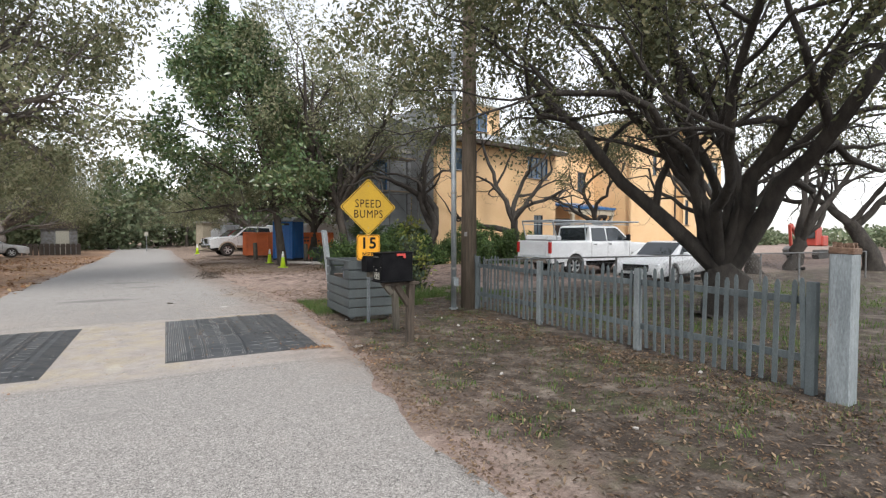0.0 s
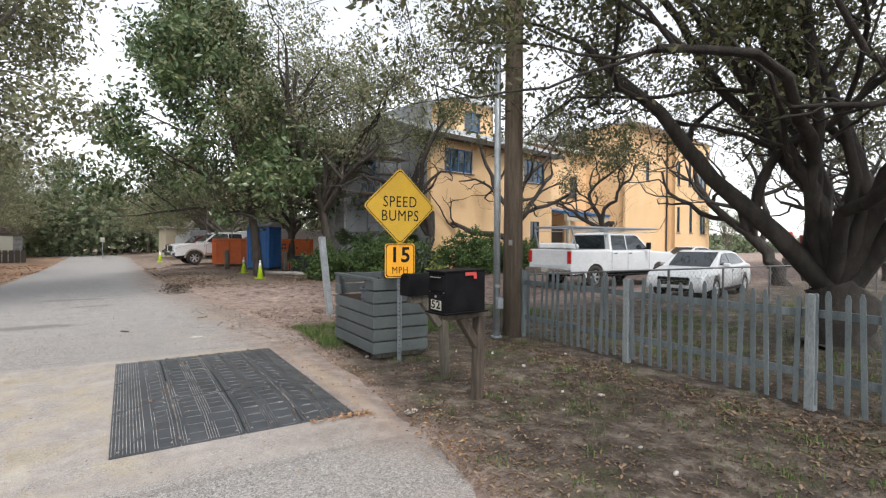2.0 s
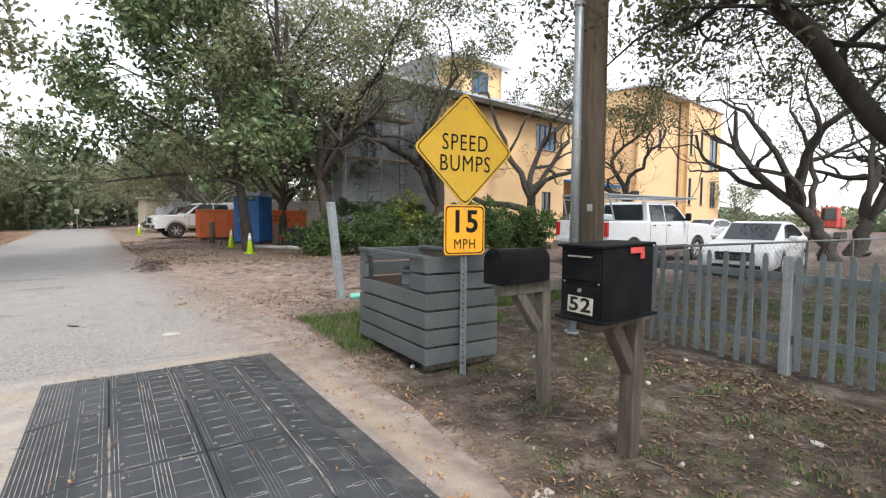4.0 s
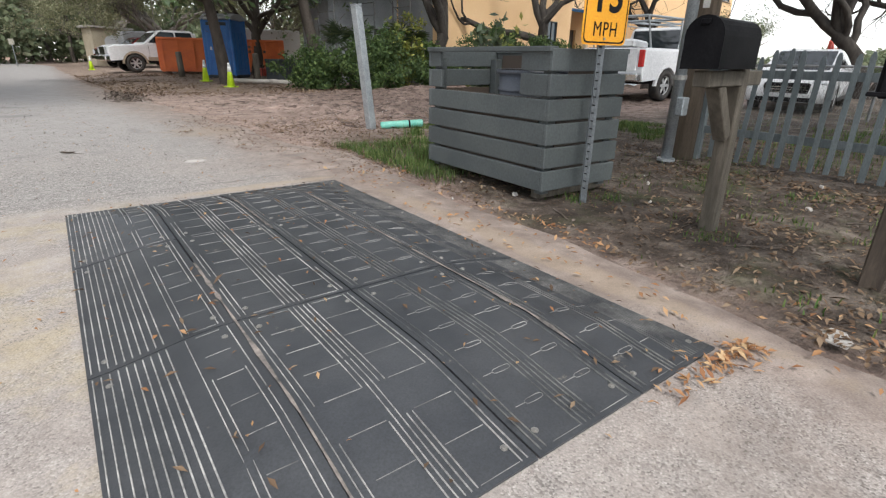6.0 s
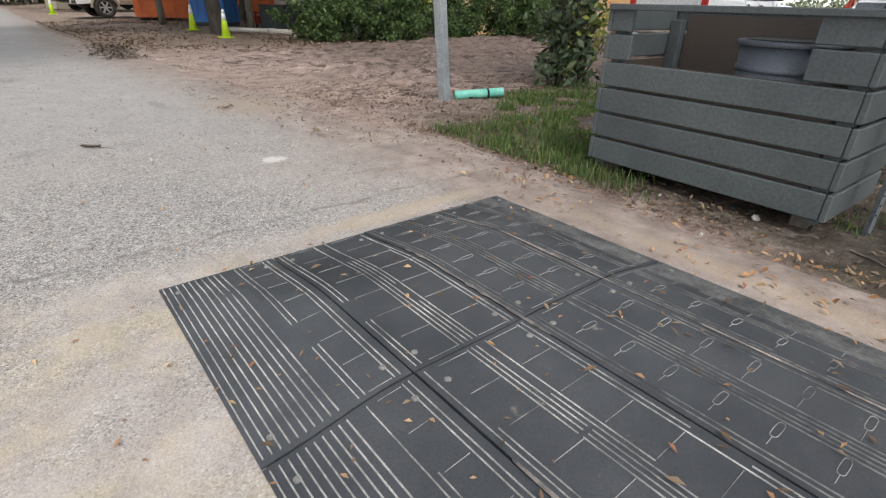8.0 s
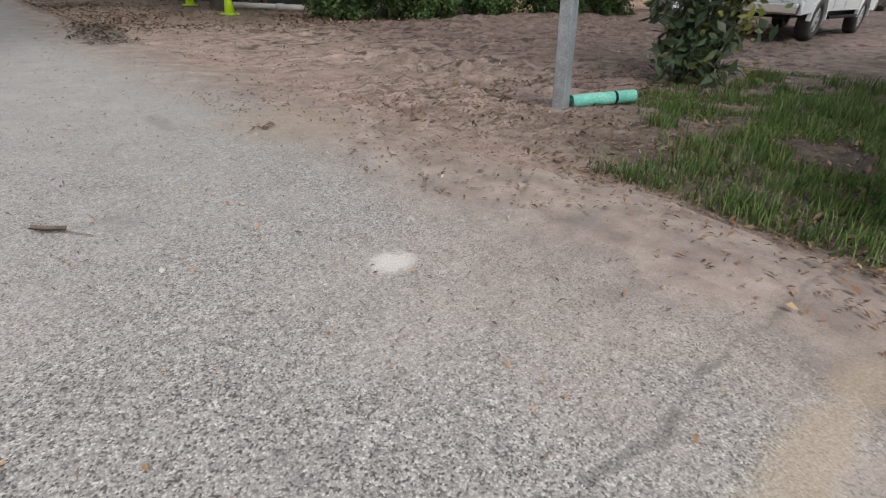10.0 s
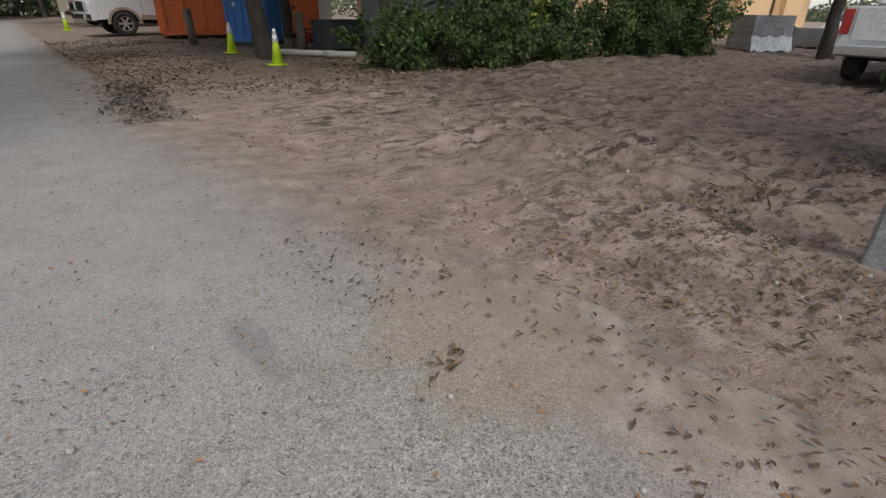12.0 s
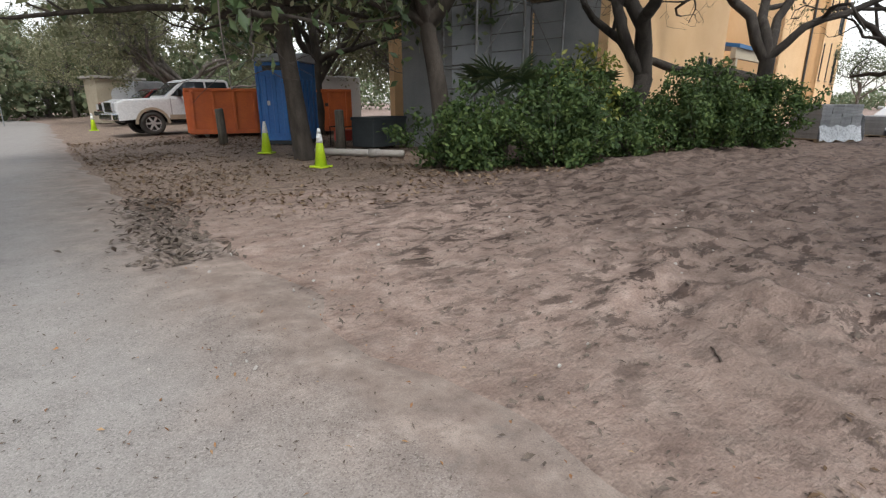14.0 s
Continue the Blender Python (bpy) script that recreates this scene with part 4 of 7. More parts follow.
# ---- trees and shrubs ----
def tubes(branches, sides):
    """Corners and faces of tapered tubes along polylines."""
    vs, fs, base = [], [], 0
    for pts, rad in branches:
        k = sides if rad[0] > 0.05 else (5 if rad[0] > 0.015 else 3)
        t = np.gradient(pts, axis=0)
        t /= np.linalg.norm(t, axis=1)[:, None] + 1e-9
        ref = np.array([0.31, 0.17, 0.93]) if abs(t[0, 2]) < 0.8 else np.array([0.94, 0.21, 0.1])
        u = np.cross(t, ref)
        u /= np.linalg.norm(u, axis=1)[:, None] + 1e-9
        w = np.cross(t, u)
        a = np.linspace(0, 2 * np.pi, k, endpoint=False)
        knob = 1 + (0.10 * np.sin(a[None, :] * 3 + np.arange(len(pts))[:, None] * 1.3) if rad[0] > 0.08 else 0)
        ring = pts[:, None, :] + (rad[:, None] * knob)[..., None] * (np.cos(a)[None, :, None] * u[:, None, :] + np.sin(a)[None, :, None] * w[:, None, :])
        n = len(pts)
        vs.append(ring.reshape(-1, 3))
        i = np.arange(n * k).reshape(n, k) + base
        j = np.roll(i, -1, 1)
        fs.append(np.stack([i[:-1], j[:-1], j[1:], i[1:]], -1).reshape(-1, 4))
        base += n * k
    return np.concatenate(vs), np.concatenate(fs)


def unit(v):
    return v / (np.linalg.norm(v) + 1e-9)


def grow_branch(rng, p, d, length, r0, r1, wander, lift, n):
    pts, rad = [p], [r0]
    step = length / n
    for k in range(n):
        d = unit(d + rng.normal(0, wander, 3) + np.array([0, 0, lift]))
        p = p + d * step
        pts.append(p)
        rad.append(r0 + (r1 - r0) * (k + 1) / n)
    return np.array(pts), np.array(rad), d


def leaf_cards(rng, centres, size, aspect, droop=0.0, bend=0.25):
    """Leaves, each two joined faces with a fold along the middle."""
    n = len(centres)
    d = rng.normal(0, 1, (n, 3))
    d[:, 2] -= droop
    d /= np.linalg.norm(d, axis=1)[:, None]
    s = rng.normal(0, 1, (n, 3))
    s = np.cross(d, s)
    s /= np.linalg.norm(s, axis=1)[:, None] + 1e-9
    L = size * rng.uniform(0.65, 1.35, n)[:, None]
    W = L * aspect * 0.5
    up = np.cross(d, s) * (W * bend)
    a, b = centres - d * L / 2, centres + d * L / 2
    v = np.stack([a, centres + s * W + up, b, centres - s * W + up], 1).reshape(-1, 3)
    i = np.arange(n)[:, None] * 4
    f = np.concatenate([i + [[0, 1, 2]], i + [[0, 2, 3]]], 1).reshape(-1, 3)
    return v, f


def tree(m, label, seed, limbs, trunk, leaf, bark, leaf_mat, levels=(5, 4, 4), wander=0.22, lift=0.05, name="tree", category="tree", group="", fade=0.62, density=1.0, hang=0.0, twist=1.0, bare=0.0, clear=0.0):
    """trunk: height, radius, lean in x and y. limbs: turn, rise, length, radius, height of its start (0 to 1 of the trunk). leaf: size, aspect, count, spread."""
    rng = np.random.RandomState(seed)
    top = thing(name, m, label, category, group)
    h, r, lx, ly = trunk
    n = 7
    q = np.linspace(0, 1, n)
    tp = np.stack([lx * q ** 1.5, ly * q ** 1.5, h * q - 0.12], 1) + np.concatenate([np.zeros((1, 3)), rng.normal(0, r * 0.25, (n - 1, 3)) * [1, 1, 0]])
    tr = r * (1.0 + 0.45 * np.exp(-q * 7) - 0.22 * q)
    trunk_b, wood, tips = [(tp, tr)], [], []
    for az, el, length, lr, at in limbs:
        az, el = radians(az), radians(el)
        d = np.array([math.cos(az) * math.cos(el), math.sin(az) * math.cos(el), math.sin(el)])
        k = at * (n - 1)
        p = np.array([np.interp(k, np.arange(n), tp[:, c]) for c in range(3)])
        pts, rad, dd = grow_branch(rng, p, d, length, lr, lr * 0.35, wander * 0.75 * twist, lift, 9)
        wood.append((0, (pts, rad)))
        stack = [(pts, rad, length, 0)]
        while stack:
            bp, br, bl, lev = stack.pop()
            if lev >= len(levels):
                tips.append(bp)
                continue
            for c in range(levels[lev]):
                f = rng.uniform(0.28, 1.0) if c else 1.0
                k = f * (len(bp) - 1)
                p = np.array([np.interp(k, np.arange(len(bp)), bp[:, a]) for a in range(3)])
                i = min(int(k), len(bp) - 2)
                along = unit(bp[i + 1] - bp[i])
                side = unit(np.cross(along, rng.normal(0, 1, 3)))
                out = unit(along * rng.uniform(0.5, 1.1) + side * rng.uniform(0.6, 1.1) + np.array([0, 0, 0.18 - hang * lev * 0.2]))
                rr = np.interp(k, np.arange(len(br)), br) * rng.uniform(0.5, 0.72)
                ll = bl * rng.uniform(fade * 0.75, fade * 1.1)
                pts, rad, dd = grow_branch(rng, p, out, ll, max(rr, 0.006), max(rr * 0.3, 0.003), wander * (1 + 0.25 * lev) * twist, lift - hang * 0.06 * lev, 6 if lev < 2 else 4)
                if pts[:, 2].min() < clear:
                    pts[:, 2] = np.maximum(pts[:, 2], np.minimum(p[2], clear)) + np.linspace(0, 1, len(pts)) * (p[2] - pts[:, 2]).clip(0, None)
                wood.append((lev + 1, (pts, rad)))
                stack.append((pts, rad, ll, lev + 1))
    v, f = tubes(trunk_b, 14)
    body = arrays("trunk", v, f, bark, top, True)
    for lev, b in wood:
        if lev < 2:
            v, f = tubes([b], 11 if lev == 0 else 7)
            arrays("limb" if lev == 0 else "branch", v, f, bark, body, True)
    v, f = tubes([b for lev, b in wood if lev >= 2] or [b for lev, b in wood[-3:]], 5)
    tagged(arrays("twig_mass", v, f, bark, top, True), kind="stuff")
    size, aspect, count, spread = leaf
    if count:
        T = np.concatenate(tips)
        T = T[T[:, 2] + rng.normal(0, 0.5, len(T)) > bare]
        c = T[rng.randint(0, len(T), int(count * density))] + rng.normal(0, spread, (int(count * density), 3))
        v, f = leaf_cards(rng, c, size, aspect, hang)
        crown = arrays("crown", v, f, leaf_mat, top)
        tagged(crown, kind="stuff")
    return top


def ring_limbs(rng, n, el, length, r, at=(0.55, 1.0)):
    return [(360 / n * k + rng.uniform(-25, 25), el + rng.uniform(-14, 14), length * rng.uniform(0.8, 1.15), r * rng.uniform(0.7, 1.0), rng.uniform(*at)) for k in range(n)]


R0 = random.Random(21)
# the great live oak behind the fence
tree(pose(10.2, 6.85, 0), "huge dark live oak with low twisting limbs behind the fence", 5,
     [(118, 70, 6.4, 0.178, 0.85), (136, 72, 6.6, 0.126, 0.95), (150, 68, 7.0, 0.118, 0.95), (185, 66, 6.8, 0.118, 1.0), (-66, 64, 6.4, 0.178, 0.9), (-58, 50, 6.6, 0.192, 0.8), (-20, 62, 6.0, 0.126, 0.95), (225, 64, 6.6, 0.118, 1.0), (160, 72, 7.4, 0.118, 1.0), (172, 66, 8.0, 0.096, 1.0), (128, 64, 8.0, 0.11, 1.0), (150, 58, 8.4, 0.10, 1.0)],
     (1.15, 0.46, 0.05, 0.0), (0.10, 0.46, 88000, 0.19), M["barkoak"], M["oakleaf"], (5, 4, 3), 0.30, -0.006, "live_oak", "tree", "live oaks", 0.52, 1.0, 0.0, 1.0, 4.1, 3.2)
# smaller oaks in and behind the lot
tree(pose(22.6, 13.1, 0), "bare twisting oak with a leaning trunk behind the sedan", 8,
     [(108, 14, 4.6, 0.19, 1.0), (100, 80, 5.6, 0.19, 1.0), (112, 48, 5.2, 0.14, 0.95), (130, 64, 5.4, 0.14, 1.0), (285, 58, 4.4, 0.13, 0.8), (20, 66, 4.6, 0.13, 1.0), (200, 60, 4.6, 0.12, 0.9)],
     (2.2, 0.27, -0.35, 1.05), (0.11, 0.45, 4500, 0.22), M["barkoak"], M["oakleaf"], (4, 3, 3), 0.36, 0.06, "live_oak", "tree", "live oaks", 0.6, 1.0, 0.0, 1.0, 6.6, 2.0)
tree(pose(26.7, 13.5, 0), "dark forked oak behind the wire fence", 18,
     [(106, 66, 5.6, 0.20, 0.9), (-70, 62, 5.6, 0.18, 0.9), (95, 82, 5.8, 0.16, 1.0), (-75, 36, 5.0, 0.16, 0.9), (20, 60, 4.6, 0.13, 1.0)],
     (1.6, 0.34, 0.1, -0.1), (0.11, 0.45, 5000, 0.22), M["barkoak"], M["oakleaf"], (4, 3, 3), 0.33, 0.05, "live_oak", "tree", "live oaks", 0.6, 1.0, 0.0, 1.0, 6.0, 2.0)
tree(pose(30.0, 11.6, 0), "lone wind-bent oak at the edge of the lot", 9,
     [(112, 52, 4.8, 0.22, 0.9), (100, 74, 4.8, 0.18, 1.0), (-60, 40, 4.8, 0.18, 0.9), (-100, 55, 4.2, 0.14, 1.0)],
     (2.4, 0.38, -0.3, 0.8), (0.13, 0.45, 6500, 0.25), M["barkoak"], M["oakleaf"], (4, 4, 3), 0.32, 0.03, "live_oak", "tree", "live oaks", 0.6, 1.0, 0.0, 1.0, 5.0)
# crooked oaks in front of the house: short trunks that fork into a few heavy, winding limbs
CROOKED = (
    (12.2, 23.9, (2.0, 0.25, 0.15, -0.1), [(-5, 38, 6.0, 0.21, 0.95), (120, 72, 6.2, 0.17, 1.0), (200, 58, 5.8, 0.15, 1.0), (60, 60, 5.4, 0.13, 1.0)], 7000, 6.6),
    (17.2, 22.9, (2.6, 0.24, -0.3, 0.1), [(150, 34, 5.6, 0.18, 0.7), (165, 56, 6.2, 0.16, 0.95), (40, 66, 5.6, 0.15, 1.0), (100, 78, 6.0, 0.15, 1.0), (-60, 56, 4.6, 0.12, 1.0)], 6000, 6.4),
    (20.6, 20.1, (2.7, 0.19, -0.2, 0.2), [(135, 42, 3.4, 0.13, 0.85), (120, 70, 4.0, 0.12, 1.0), (-40, 52, 3.6, 0.12, 0.95), (-60, 74, 3.8, 0.11, 1.0)], 4500, 4.6),
)
for k, (x, y, stem, arms, cnt, bare_to) in enumerate(CROOKED):
    tree(pose(x, y, 0), "bare-limbed crooked oak in front of the orange house", 30 + k, arms, stem, (0.13, 0.45, cnt, 0.2), M["barkoak"], M["oakleaf"], (4, 3, 3), 0.40, 0.05,
         "crooked_oak", "tree", "crooked oaks by the house", 0.56, 1.0, 0.0, 1.0, bare_to, 2.4)
# dark oaks with pale drooping limbs beside the scaffold
tree(pose(8.6, 26.7, 0.1) @ Matrix.Scale(1.16, 4), "dense live oak with a low limb and grey twigs", 41,
     [(165, 40, 4.0, 0.13, 0.9), (120, 56, 5.8, 0.15, 0.9), (215, 48, 5.8, 0.15, 0.9), (-60, 48, 4.2, 0.15, 0.9), (20, 55, 4.0, 0.14, 1.0), (260, 58, 5.8, 0.13, 1.0), (80, 72, 6.2, 0.15, 1.0), (300, 74, 5.6, 0.14, 1.0), (190, 70, 6.4, 0.14, 1.0)],
     (3.0, 0.20, -0.4, 0.2), (0.14, 0.5, 30000, 0.26), M["bark"], M["drab"], (5, 4, 3), 0.25, 0.01, "live_oak", "tree", "live oaks", 0.58, 1.0, 0.25, 1.0, 2.5, 2.1)
tree(pose(8.9, 35.5, 0.14), "olive live oak behind the blue toilet cabin", 42,
     ring_limbs(random.Random(77), 8, 45, 5.0, 0.17, (0.6, 1.0)),
     (3.0, 0.26, 0.3, 0.2), (0.18, 0.5, 22000, 0.3), M["bark"], M["oakleaf"], (5, 4, 3), 0.26, 0.03, "live_oak", "tree", "live oaks", 0.6, 1.0, 0.2, 1.0, 2.8)
# tall magnolia at the roadside
rm = random.Random(12)
mag = []
for f in np.linspace(0, 1, 34):
    az = rm.uniform(0, 360)
    reach = 1.25 if 100 < az < 260 else 0.85
    mag.append((az, 8 + 52 * f * f + rm.uniform(-8, 8), 3.7 * reach * (1.05 - 0.62 * f), 0.085 * (1.1 - 0.6 * f), 0.27 + 0.73 * f))
tree(pose(5.50, 28.25, 0.05), "tall magnolia with big glossy leaves at the roadside", 61, mag,
     (10.8, 0.175, -2.2, 0.3), (0.25, 0.45, 40000, 0.28), M["bark"], M["magnolia"], (4, 3), 0.16, 0.02, "magnolia_tree", "tree", "", 0.55, 1.0, 0.2, 1.0, 2.9)
# oaks that overhang the road from the other side
left = tree(pose(-8.2, 20.5, 0), "spreading live oak overhanging the road verge", 71,
            ring_limbs(random.Random(5), 9, 40, 6.2, 0.2, (0.6, 1.0)) + [(20, 28, 6.6, 0.2, 0.8), (-25, 34, 6.4, 0.2, 0.9), (0, 50, 6.4, 0.2, 1.0)],
            (3.2, 0.32, 0.3, 0.0), (0.16, 0.5, 47000, 0.24), M["palebark"], M["drab"], (6, 4, 3), 0.24, 0.03, "live_oak", "tree", "roadside oaks", 0.58, 1.0, 0.35, 1.0, 2.6, 2.2)
for x, y, turn, s in ((-9.0, 33.0, 140, 0.82), (-10.5, 44.0, 250, 0.8), (-12.5, 57.0, 30, 0.9), (7.4, 49.5, 200, 0.8), (5.0, 61.0, 80, 0.85), (14.0, 47.0, 320, 0.85), (15.0, 36.5, 100, 0.75), (-4.5, 74.0, 0, 0.72), (-9.5, 68.0, 150, 0.7), (0.5, 82.0, 60, 0.8)):
    t2 = copy_thing(left, pose(x, y, 0.0, 0, 0, turn))
    t2.scale = (s, s, s * 0.95)
    tagged(t2, "leafy live oak among the trees along the road")


def pine(m, seed, h):
    rng = np.random.RandomState(seed)
    limbs = [(rng.uniform(0, 360), rng.uniform(5, 40), 2.4 * (1.15 - f) + 0.5, 0.06, f) for f in np.linspace(0.5, 1.0, 17)]
    return tree(m, "tall thin pine in the distance", seed, limbs, (h, 0.2, 0.3, 0.2), (0.22, 0.3, 7000, 0.32), M["bark"], M["farleaf"], (4, 3), 0.2, 0.1, "pine_tree", "tree", "distant pines", 0.5)


p1 = pine(pose(-5.5, 68, 0), 81, 9.5)
for x, y, turn, s in ((-10.5, 76, 100, 1.1), (-1.0, 80, 200, 0.9), (-16, 80, 20, 1.2), (2.5, 74, 300, 0.8)):
    q2 = copy_thing(p1, pose(x, y, 0, 0, 0, turn))
    q2.scale = (s, s, s)
tree(pose(47.2, 28.6, 0), "small bare wind-swept tree on the open ground", 83, ring_limbs(random.Random(8), 6, 50, 2.6, 0.07),
     (2.6, 0.11, 0.4, 0), (0.16, 0.4, 3500, 0.22), M["palebark"], M["farleaf"], (4, 4), 0.25, 0.05, "small_tree")


def woods():
    """Woods and scrub round the horizon."""
    rng = np.random.RandomState(90)
    cs = []
    for k in range(150):
        a = radians(rng.uniform(-60, 122))
        d = rng.uniform(78, 110)
        low = math.degrees(a) > 48
        hgt = (rng.uniform(1.6, 3.4) if low else rng.uniform(4.0, 8.5))
        x, y = d * math.sin(a), d * math.cos(a)
        if 10 < x < 60 and y < 45:
            continue
        n = 420
        u = rng.normal(0, 1, (n, 3))
        u /= np.linalg.norm(u, axis=1)[:, None]
        u *= rng.uniform(0.55, 1.05, (n, 1))
        cs.append(u * [rng.uniform(4, 8), rng.uniform(3, 5), hgt * 0.5] + [x, y, hgt * 0.48])
    for k in range(70):
        a, d, hgt = radians(rng.uniform(-32, 14)), rng.uniform(64, 88), rng.uniform(3.5, 8.0)
        x, y = d * math.sin(a), d * math.cos(a)
        u = rng.normal(0, 1, (620, 3))
        u *= rng.uniform(0.5, 1.05, (620, 1)) / np.linalg.norm(u, axis=1)[:, None]
        cs.append(u * [rng.uniform(3, 5), rng.uniform(2, 4), hgt * 0.55] + [x, y, hgt * 0.45])
    v, f = leaf_cards(rng, np.concatenate(cs), 0.62, 0.6)
    ob = arrays("distant_woods", v, f, M["farleaf"])
    tagged(ob, "soft green woods and scrub along the horizon", "trees", kind="stuff")


woods()


def shrub(m, label, seed, size, leaf, count, leaf_mat, n_stems=16, name="shrub", group=""):
    """Stems fan out from the ground under a ragged dome of leaves."""
    rng = np.random.RandomState(seed)
    top = thing(name, m, label, "shrub", group)
    sx, sy, sz = size
    stems, tips = [], []
    for k in range(n_stems):
        a, q = rng.uniform(0, 2 * np.pi), rng.uniform(0.1, 1.0)
        end = np.array([math.cos(a) * q * sx, math.sin(a) * q * sy, sz * rng.uniform(0.72, 1.08) * math.sqrt(1 - 0.72 * q * q)])
        p0 = np.array([end[0] * 0.35, end[1] * 0.35, -0.05])
        f = np.linspace(0, 1, 6)[:, None]
        pts = p0 + (end - p0) * f + np.concatenate([np.zeros((1, 3)), rng.normal(0, 0.05, (5, 3))])
        stems.append((pts, np.linspace(0.018, 0.005, 6)))
        tips.append(pts[2:])
        for j in range(7):
            b0 = pts[rng.randint(1, 6)]
            d = rng.normal(0, 1, 3) * [1, 1, 0.6]
            b1 = b0 + d / np.linalg.norm(d) * rng.uniform(0.2, 0.5)
            b1[2] = max(b1[2], 0.05)
            mid = (b0 + b1) / 2 + rng.normal(0, 0.04, 3)
            stems.append((np.array([b0, mid, b1]), np.array([0.007, 0.005, 0.003])))
            tips.append(np.array([mid, b1, b1]))
    v, f = tubes(stems, 5)
    tagged(arrays("stem_mass", v, f, M["bark"], top, True), kind="stuff")
    T = np.concatenate(tips)
    c = T[rng.randint(0, len(T), count)] + rng.normal(0, 0.085, (count, 3))
    c[:, 2] = np.maximum(c[:, 2], 0.03)
    v, f = leaf_cards(rng, c, leaf[0], leaf[1], -0.2)
    tagged(arrays("leaves", v, f, leaf_mat, top), kind="stuff")
    return top


for k, (x, y, z, size, count, stems, label) in enumerate((
        (7.7, 24.9, 0.03, (1.3, 1.3, 1.3), 8500, 26, "dense dark green shrub at the edge of the sand"),
        (9.5, 23.8, 0.03, (1.6, 1.25, 1.65), 12500, 34, "dense dark green shrub at the edge of the sand"),
        (12.3, 24.2, 0.05, (1.6, 1.1, 1.35), 8500, 26, "low green shrub between two taller ones"),
        (14.6, 23.4, 0.08, (2.0, 1.3, 2.05), 14000, 36, "tall green shrub below the crooked oaks"),
        (16.7, 22.9, 0.08, (1.8, 1.2, 1.9), 12000, 32, "tall green shrub below the crooked oaks"))):
    shrub(pose(x, y, z), label, 1 + k, size, (0.12, 0.5), count, M["shrub"], stems, "shrub", "green shrubs")
shrub(pose(11.3, 24.9, 0.08), "yellow-green leafy shrub by the house wall", 6, (1.2, 0.8, 2.3), (0.16, 0.5), 2200, M["yellowgreen"], 20, "shrub", "green shrubs")
shrub(pose(6.70, 14.78, 0.0), "young dark magnolia bush in the grass", 7, (0.40, 0.40, 1.55), (0.17, 0.45), 900, M["palm"], 9, "magnolia_bush")
shrub(pose(6.95, 14.6, 0.0), "yellow-green sapling beside the magnolia bush", 8, (0.3, 0.3, 1.7), (0.15, 0.45), 260, M["yellowgreen"], 6, "sapling")


def palmetto(m, seed):
    rng = np.random.RandomState(seed)
    top = thing("palmetto", m, "fan-leaved palmetto growing beside the scaffold", "palm", "palmettos")
    v, f = tubes([(np.array([[0, 0, -0.05], [0.03, 0, 0.6], [0.0, 0.05, 1.3]]), np.array([0.12, 0.10, 0.09]))], 8)
    arrays("stem", v, f, M["bark"], top, True)
    for k in range(11):
        az, el = 2 * np.pi * k / 11 + rng.uniform(-0.2, 0.2), rng.uniform(0.1, 1.1)
        d = np.array([math.cos(az) * math.cos(el), math.sin(az) * math.cos(el), math.sin(el)])
        p0, p1 = np.array([0, 0.05, 1.25]), np.array([0, 0.05, 1.25]) + d * 0.75
        sv, sf = tubes([(np.array([p0, (p0 + p1) / 2, p1]), np.array([0.016, 0.013, 0.01]))], 5)
        stalk = arrays("leaf_stalk", sv, sf, M["palm"], top, True)
        side = unit(np.cross(d, [0, 0, 1.0]))
        vv, ff = [], []
        for j in range(15):
            a = (j - 7) / 7 * 1.9
            e = unit(d * math.cos(a) + side * math.sin(a) + np.array([0, 0, -0.12]))
            w = unit(np.cross(e, np.cross(d, side))) * 0.022
            tip = p1 + e * 0.62 - np.array([0, 0, 0.10])
            b = len(vv)
            vv += [p1, p1 + e * 0.35 + w, tip, p1 + e * 0.35 - w]
            ff += [(b, b + 1, b + 2), (b, b + 2, b + 3)]
        arrays("fan_leaf", vv, ff, M["palm"], stalk)


palmetto(pose(9.3, 25.4, 0.0) @ Matrix.Scale(1.05, 4), 1)
palmetto(pose(11.6, 25.2, 0.0) @ Matrix.Scale(1.1, 4), 2)

# ---- the orange house ----
def holed_wall(bm, length, z0, z1, thick, holes):
    """A wall along x with its outer face at y = 0; holes: x0, x1, z0, z1."""
    xs = sorted({0.0, length, *[h[0] for h in holes], *[h[1] for h in holes]})
    zs = sorted({z0, z1, *[h[2] for h in holes], *[h[3] for h in holes]})
    for i in range(len(xs) - 1):
        for j in range(len(zs) - 1):
            cx, cz = (xs[i] + xs[i + 1]) / 2, (zs[j] + zs[j + 1]) / 2
            if any(h[0] < cx < h[1] and h[2] < cz < h[3] for h in holes):
                continue
            box(bm, (cx, thick / 2, cz), (xs[i + 1] - xs[i], thick, zs[j + 1] - zs[j]))
    bmesh.ops.remove_doubles(bm, verts=bm.verts, dist=0.0005)
    seen, dead = {}, []
    for f in bm.faces:
        k = tuple(round(v, 3) for v in f.calc_center_median())
        if k in seen:
            dead += [f, seen[k]]
        seen[k] = f
    bmesh.ops.delete(bm, geom=list(set(dead)), context="FACES")
    return bm


